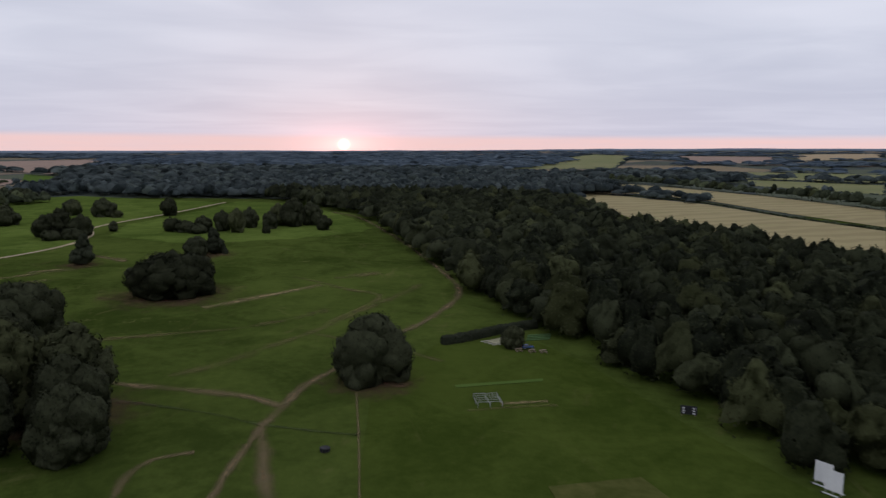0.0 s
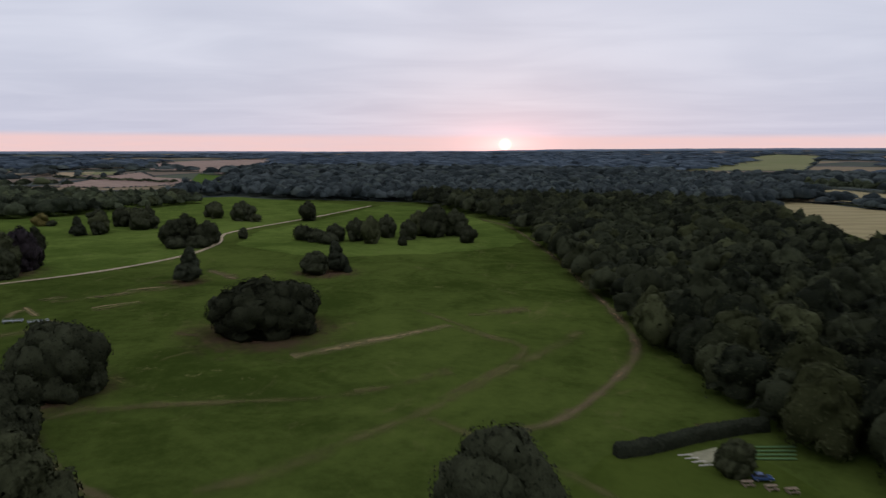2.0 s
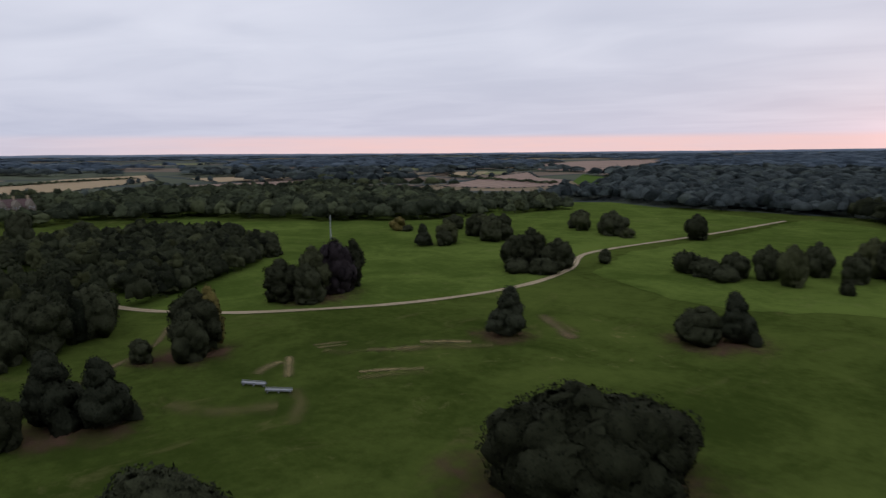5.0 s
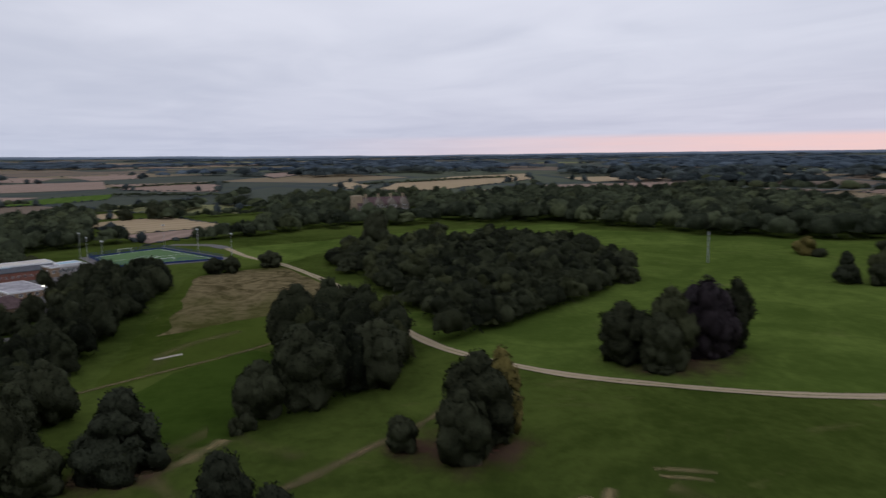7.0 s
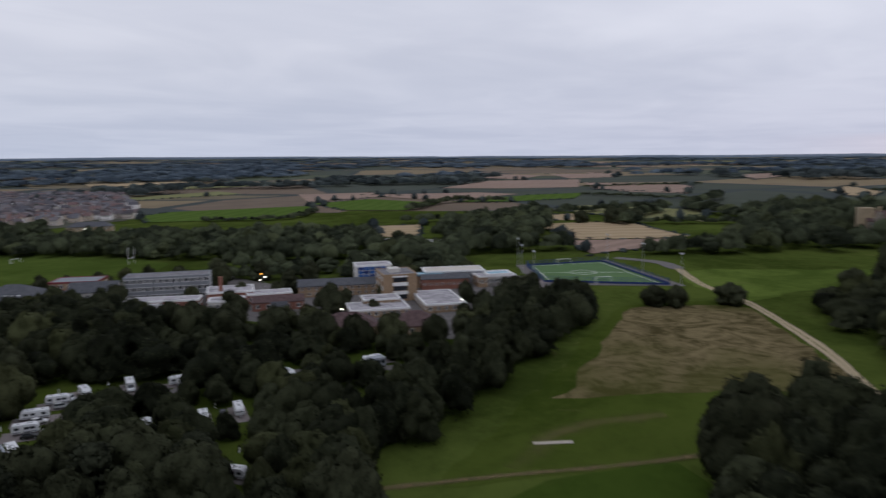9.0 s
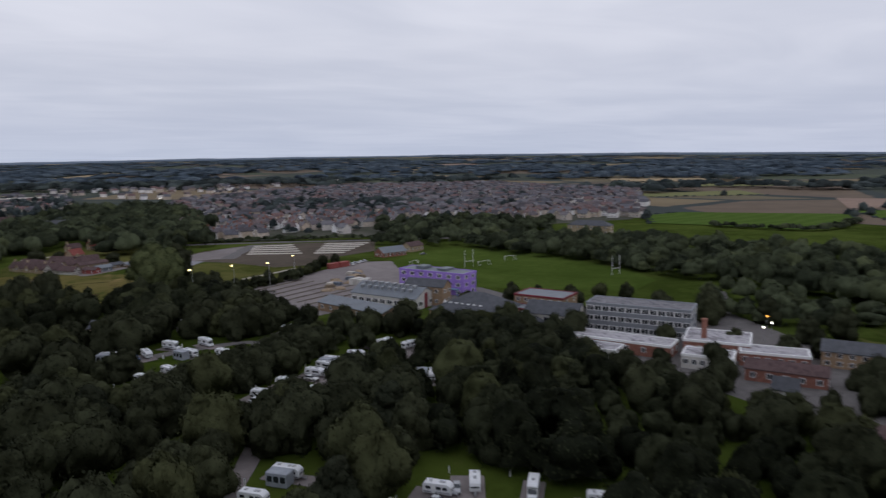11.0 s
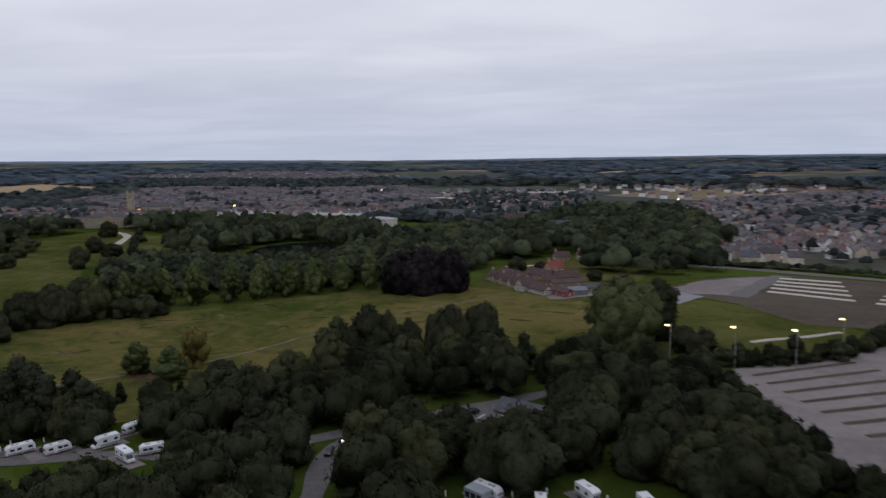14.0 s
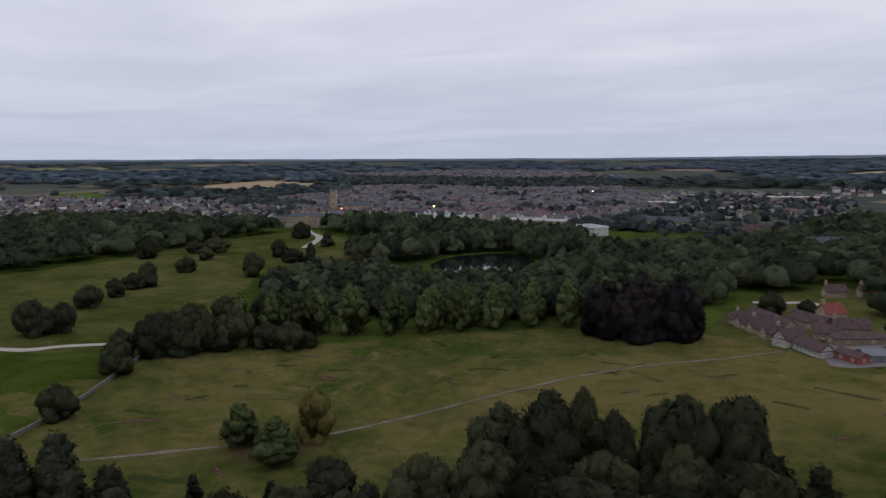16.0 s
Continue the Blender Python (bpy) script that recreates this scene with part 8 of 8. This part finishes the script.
# cricket: sight screens, scoreboard, nets, covers, square
def sight_screen(x, y, turn):
    ob = root("sight_screen", x, y, turn, "white slatted cricket sight screen on wheels", "sight screen", "sight screens")
    for k in range(13):
        part("slat", boxes((-1.4, 1.4, -0.03, 0.03, 0.55 + k * 0.26, 0.79 + k * 0.26)), M["white"], ob)
    for s in (-1.2, 0, 1.2):
        part("upright", boxes((s - 0.05, s + 0.05, 0.04, 0.12, 0.1, 3.95)), M["white"], ob)
    part("axle_beam", boxes((-1.5, 1.5, -0.9, -0.75, 0.15, 0.28), (-1.5, 1.5, 0.75, 0.9, 0.15, 0.28)), M["white"], ob)
    for s in (-1.35, 1.35):
        part("wheel", boxes((s - 0.15, s + 0.15, -1.0, -0.65, 0.0, 0.3), bevel=0.05), M["rubber"], ob)


sight_screen(62.0, 109.0, -52)
sight_screen(62.0, 106.0, -52)
sb = root("scoreboard", 50.0, 138.0, -18, "black cricket scoreboard on the field edge", "scoreboard")
part("board", boxes((-1.6, 1.6, -0.12, 0.12, 0.35, 2.15), bevel=0.03), M["black"], sb)
part("leg", boxes((-1.4, -1.25, -0.1, 0.1, -0.1, 0.5)), M["timber"], sb)
part("leg", boxes((1.25, 1.4, -0.1, 0.1, -0.1, 0.5)), M["timber"], sb)
for i in range(3):
    for s in (-1.25, 0.75):
        part("number_plate", boxes((s, s + 0.5, -0.16, -0.12, 0.55 + i * 0.52, 0.75 + i * 0.52)), M["white"], sb)
patch("artificial_wicket", [(3, 153), (23, 158), (23.4, 159.8), (2.6, 154.8)], M["green"], 0.16, 12, "pale green artificial wicket strip", "sports pitch")
patch("cricket_square", [(17, 107.5), (33, 111), (40, 92), (20, 90)], M["paddock"], 0.15, 12, "dry mown cricket square", "sports pitch")
strip("worn_wicket", [(12, 143.4), (17, 144.3), (22.5, 145.2)], 3.2, M["bleached"], 0.17, "bare worn wicket strip", "path")
strip("worn_wicket", [(5, 139.5), (14, 141.5), (24, 143)], 2.4, M["faint"], 0.15, "parched wicket strip", "path")
cage = root("practice_cage", 9.5, 144, 8, "grey steel covers cage on the cricket field", "cage")
for x in (-2.6, 0, 2.6):
    for y in (-2.6, 0, 2.6):
        part("post", boxes((x - 0.06, x + 0.06, y - 0.06, y + 0.06, 0, 1.25)), M["steel"], cage)
for y in (-2.6, -1.3, 0, 1.3, 2.6):
    part("roof_rail", boxes((-2.6, 2.6, y - 0.05, y + 0.05, 1.25, 1.33)), M["steel"], cage)
for x in (-2.6, 0, 2.6):
    part("side_rail", boxes((x - 0.05, x + 0.05, -2.6, 2.6, 0.6, 0.68)), M["steel"], cage)
tb2 = root("cover_sheet", 16, 191.5, 38, "dull yellow groundsheet spread beside the hedge", "sheet")
part("sheet", boxes((-3.6, 3.2, -2.0, 2.2, 0.08, 0.14), bevel=0.02), M["groundsheet"], tb2)
for k in range(4):
    tb3 = root("cover_sheet", 26.5 + k * 0.35, 192.6 + k * 1.7, 14, "pale green roller cover strip beside the hedge", "sheet")
    part("sheet", boxes((-3.6, 3.6, -0.28, 0.28, 0.08, 0.28), bevel=0.06), M["astro"], tb3)
    tb4 = root("cover_sheet", 11.5 + k * 1.0, 190.6 - k * 1.1, 22, "short pale marker strip on the grass", "sheet")
    part("sheet", boxes((-1.3, 1.3, -0.12, 0.12, 0.08, 0.2)), M["polytunnel"], tb4)
for x, y in ((23.4, 181), (26.3, 180.7), (20, 181.6)):
    bn = root("picnic_bench", x, y, 20, "pale wooden picnic bench on the grass", "bench")
    part("top", boxes((-0.9, 0.9, -0.35, 0.35, 0.72, 0.78)), M["timber"], bn)
    for s in (-0.7, 0.7):
        part("seat", boxes((-0.9, 0.9, s - 0.14, s + 0.14, 0.42, 0.47)), M["timber"], bn)
        part("leg", boxes((s - 0.05, s + 0.05, -0.75, 0.75, 0.0, 0.42)), M["timber"], bn)
def clipped_hedge(pts, w, h):
    """A cut hedge: a rounded section swept along a line, with a rough skin."""
    line = smooth_line(pts, 0.5)
    V, F = [], []
    prof = [(-0.5, 0.0), (-0.52, 0.35), (-0.5, 0.7), (-0.42, 0.92), (-0.2, 1.0), (0.0, 1.02), (0.2, 1.0), (0.42, 0.92), (0.5, 0.7), (0.52, 0.35), (0.5, 0.0)]
    m = len(prof)
    for i, (x, y) in enumerate(line):
        (x1, y1), (x2, y2) = line[max(i - 1, 0)], line[min(i + 1, len(line) - 1)]
        d = math.hypot(x2 - x1, y2 - y1)
        nx, ny = -(y2 - y1) / d, (x2 - x1) / d
        end = 0.75 if i in (0, len(line) - 1) else 1.0
        for u, v in prof:
            k = 1 + 0.16 * noise.noise((x * 1.3 + u * 3, y * 1.3, v * 3.0)) + 0.08 * noise.noise((x * 4, y * 4, v * 8.0 + u * 5))
            px, py = x + nx * u * w * k * end, y + ny * u * w * k * end
            V.append((px, py, float(hgt(px, py)) - 0.05 + v * h * k * (0.9 if end < 1 else 1.0)))
    for i in range(len(line) - 1):
        for k in range(m - 1):
            a = i * m + k
            F.append((a, a + 1, a + m + 1, a + m))
    F += [tuple(range(m - 1, -1, -1)), tuple((len(line) - 1) * m + k for k in range(m))]
    me = bpy.data.meshes.new("clipped_hedge")
    me.from_pydata(V, [], F)
    me.materials.append(M["leaf_dark"])
    tagged(new("clipped_hedge", me), "dark clipped hedge", "hedge", "", "stuff")


clipped_hedge([(-0.3, 187.3), (5.8, 191), (12.9, 196.8), (22.1, 203.2), (27.7, 206)], 2.6, 2.4)
tree("oak", 19, 185.5, 6.3, 6.4)
ty = root("water_trough", -21, 120, 0, "round dark water trough on the grass", "trough")
bm = bmesh.new()
bmesh.ops.create_cone(bm, cap_ends=True, segments=24, radius1=0.9, radius2=0.95, depth=0.6, matrix=Matrix.Translation((0, 0, 0.4)))
part("tank", bm, M["rubber"], ty)
bm = bmesh.new()
bmesh.ops.create_cone(bm, cap_ends=True, segments=24, radius1=0.78, radius2=0.78, depth=0.1, matrix=Matrix.Translation((0, 0, 0.68)))
part("water", bm, M["black"], ty)
for x, y, a in ((-174.5, 239.5, 30), (-166.5, 240.5, 40)):
    bl = root("cattle_rack", x, y, a, "long pale metal feed rack on the grass", "rack")
    part("trough", boxes((-2.8, 2.8, -0.5, 0.5, 0.45, 0.75)), M["greystripe"], bl)
    for s in (-2.4, 0, 2.4):
        part("leg", boxes((s - 0.06, s + 0.06, -0.45, 0.45, 0, 0.45)), M["greystripe"], bl)
    part("rail", boxes((-2.8, 2.8, -0.05, 0.05, 1.1, 1.2), (-2.8, -2.7, -0.05, 0.05, 0.7, 1.1), (2.7, 2.8, -0.05, 0.05, 0.7, 1.1)), M["greystripe"], bl)
strip("bare_wicket", [(-291.3, 183.2), (-292.6, 186.5), (-294, 190)], 1.2, M["gravel"], 0.17, "pale bare wicket strip", "path")
mo = root("telegraph_pole", -345, 390, 0, "tall pale pole standing in the park", "pole")
bm = bmesh.new()
tube(bm, [(0, 0, -0.2), (0, 0, 13)], [0.35, 0.22], 8)
part("shaft", bm, M["steel"], mo)
part("cross_arm", boxes((-0.8, 0.8, -0.08, 0.08, 11.8, 12.0)), M["steel"], mo)
# nursery beds: long pale rows
def polytunnel_row(ax, ay, bx, by, w=1.0, h=0.6):
    L = math.hypot(bx - ax, by - ay)
    ob = root("polytunnel_row", ax, ay, math.degrees(math.atan2(by - ay, bx - ax)), "long pale polythene-covered nursery row", "polytunnel", "nursery rows")
    V, F = [], []
    n = max(2, int(L / 3))
    for i in range(n + 1):
        x = L * i / n
        z0 = float(hgt(ax + (bx - ax) * i / n, ay + (by - ay) * i / n)) - ob.location.z
        for k in range(7):
            t = math.pi * k / 6
            V.append((x, w * math.cos(t), z0 + 0.05 + h * math.sin(t) * (1 + 0.05 * math.sin(i * 2.1))))
    for i in range(n):
        for k in range(6):
            F.append((i * 7 + k, i * 7 + 7 + k, i * 7 + 8 + k, i * 7 + 1 + k))
    F += [tuple(range(7)), tuple(n * 7 + k for k in range(6, -1, -1))]
    me = bpy.data.meshes.new("cover")
    me.from_pydata(V, [], F)
    me.materials.append(M["polytunnel"])
    shared("cover", me, ob)
    part("end_board", boxes((-0.08, -0.02, -w, w, 0, 0.5)), M["timber"], ob)


for n, p0, p1, q0, q1 in ((5, (-330, -262), (-318, -227), (-353, -255), (-345, -212)), (6, (-371, -248), (-351, -208), (-396, -237), (-366, -200))):
    for k in range(n):
        f = k / (n - 1)
        polytunnel_row(p0[0] + (p1[0] - p0[0]) * f, p0[1] + (p1[1] - p0[1]) * f, q0[0] + (q1[0] - q0[0]) * f, q0[1] + (q1[1] - q0[1]) * f)
strip("railway_line", [(-290, -299), (-303, -296), (-345, -279), (-402, -252), (-440, -236), (-520, -205)], 7.5, M["asphalt"], 0.18, "grey ballasted railway line", "railway")
strip("site_road", [(-333, -270), (-320, -246), (-304, -214)], 8.0, M["asphalt"], 0.2, "grey access road across the nursery", "road")
patch("gravel_yard", [(-281, -227), (-294, -248), (-324, -267), (-325, -255), (-306, -220), (-286, -219)], M["yard"], 0.17, 14, "pale gravel yard of the nursery", "yard", ragged=1.5)
strip("field_path", [(-296, -142), (-302, -146), (-313, -151), (-325, -159)], 2.2, M["gravel"], 0.16, "pale path behind the car park", "path")
_h = np.array(smooth_line([(-283, -116), (-300, -121), (-315, -129), (-331, -145)], 2.2)) + np.random.default_rng(8).normal(0, 1.0, (len(smooth_line([(-283, -116), (-300, -121), (-315, -129), (-331, -145)], 2.2)), 2))
plant("car_park_hedge", _h, np.random.default_rng(9).uniform(2.4, 5.5, len(_h)), np.random.default_rng(10).uniform(3.5, 6.5, len(_h)), MID, "dark uneven hedge along the car park", "hedge", None, 603)
for k in range(9):
    strip("parking_line", [(-290 - k * 2.2, -108 + k * 6.4), (-318 - k * 3.4, -124 + k * 6.6)], 1.5, M["bed"], 0.2, "narrow dark planting strip between parking bays", "pitch marking", 8)
for k in range(4):
    strip("parking_line", [(-214 - k * 6, -59 - k * 3.4), (-217 - k * 6, -66 - k * 3.4)], 0.25, M["paint"], 0.22, "white painted parking line", "pitch marking", 3)
M["wallstone"] = material("lichened_grey_stone", flat((0.15, 0.135, 0.115), 0.3, 1.1), 0.95, 0.1)
# low dry stone wall by the paddock
ws = root("stone_wall", -76, -89, 0, "low grey dry stone field wall", "wall")
line = smooth_line([(-85, -68), (-76, -89), (-57, -122)], 2.0)
for i, ((x1, y1), (x2, y2)) in enumerate(zip(line, line[1:])):
    z = float(hgt(x1, y1)) - ws.location.z
    t = math.atan2(y2 - y1, x2 - x1)
    if i == 0:
        WM = bm_mesh("wall_length", boxes((0, 2.1, -0.25, 0.25, -0.3, 0.95), (0, 2.1, -0.3, 0.3, 0.95, 1.1)), M["wallstone"])
    shared("wall_length", WM, ws, Matrix.LocRotScale((x1 + 76, y1 + 89, z), Euler((0, 0, t)), None))

# shade trees round the bungalows and the school yards
g = np.random.default_rng(15)
for x, y, h in ((-336, 96, 10), (-342, 104, 9), (-347, 107, 7), (-334, 112, 11), (-337, 122, 10), (-341, 132, 10), (-346, 141, 9), (-356, 125, 6), (-352, 148, 8), (-362, 146, 7), (-371, 141, 6), (-382, 144, 8), (-394, 135, 8), (-388, 150, 9), (-398, 148, 9), (-406, 152, 8), (-331, 84, 11), (-330, 72, 10), (-340, 66, 8), (-336, 48, 9), (-330, 38, 10), (-330, 20, 9), (-327, 8, 8), (-344, 88, 7), (-350, 100, 5), (-359, 93, 5), (-368, 100, 5),) + ((-381, 96, 6), (-376, 88, 5), (-392, 104, 6), (-386, 64, 6), (-380, 52, 6), (-352, 54, 5), (-340, 20, 6), (-343, -4, 6), (-350, 0, 5), (-346, -30, 6), (-352, -38, 5), (-322, -24, 8), (-318, -16, 9), (-312, -8, 10), (-306, -18, 8), (-301, -26, 8), (-294, -40, 7), (-286, -56, 8), (-282, -70, 9), (-281, -84, 9), (-277, -98, 10), (-425, 100, 7), (-432, 108, 8), (-440, 118, 7), (-416, 146, 6), (-424, 150, 6)):
    tree("camp", x + float(g.uniform(-1, 1)), y + float(g.uniform(-1, 1)), h, h * float(g.uniform(0.85, 1.1)))

# building materials, spoil and plant on the car park
M["tarp"] = material("blue_grey_tarpaulin", flat((0.13, 0.15, 0.18), 0.2, 1.0), 0.6, 0.3)
M["spoil"] = material("heaped_sand_and_rubble", flat((0.30, 0.23, 0.16), 0.3, 0.9), 0.95, 0.1, bump=0.2, bscale=1.5)
g = random.Random(44)
for k in range(16):
    x, y = -318 - 1.9 * k + g.uniform(-3, 3), -92 - 2.2 * k + g.uniform(-7, 7)
    mt = ("spoil", "timber", "polytunnel", "spoil", "tarp")[k % 5]
    st = root("material_stack", x, y, g.uniform(0, 180), {"spoil": "heap of sand and rubble", "tarp": "stack of materials under a blue-grey sheet", "timber": "stack of timber lengths", "polytunnel": "wrapped pallet of pale building blocks"}[mt], "building materials")
    if mt == "spoil":
        bm = bmesh.new()
        bmesh.ops.create_icosphere(bm, subdivisions=3, radius=1.0)
        for v in bm.verts:
            q = 1 + 0.25 * noise.noise((v.co.x * 2 + k, v.co.y * 2, v.co.z * 2))
            v.co = (v.co.x * 2.8 * q, v.co.y * 2.0 * q, max(-0.2, v.co.z * 1.3 * q))
        part("mound", bm, M[mt], st)
    else:
        for j in range(3):
            z = 0.15 + 0.42 * j
            part("pallet_load", boxes((-2.2 + 0.3 * j, 2.2 - 0.2 * j, -1.0, 1.0, z, z + 0.38), bevel=0.05), M[mt], st)
        part("bearer", boxes((-1.8, -1.6, -0.9, 0.9, 0, 0.15), (1.6, 1.8, -0.9, 0.9, 0, 0.15)), M["timber"], st)
for k in range(7):
    vehicle("car", -336 - 2.7 * k, -158 + 1.1 * k - 0.4 * (k % 2), 72, 4.3, (0, 2, 0, 1, 0, 4, 0)[k])

# the dark belt between campsite and school
g = np.random.default_rng(91)
P = np.array([(x, y) for x, y in scatter([(-306, 26), (-312, 4), (-322, -6), (-340, 0), (-346, 18), (-338, 44), (-330, 62), (-312, 60)], 6.8, 77) if all((x - a) ** 2 + (y - b) ** 2 > 36 for a, b, _ in CLEAR)])
plant("school_belt", P, g.uniform(7.5, 10.5, len(P)), g.uniform(8, 11, len(P)), MID, "dark belt of trees between campsite and school", "woodland", None, 92)
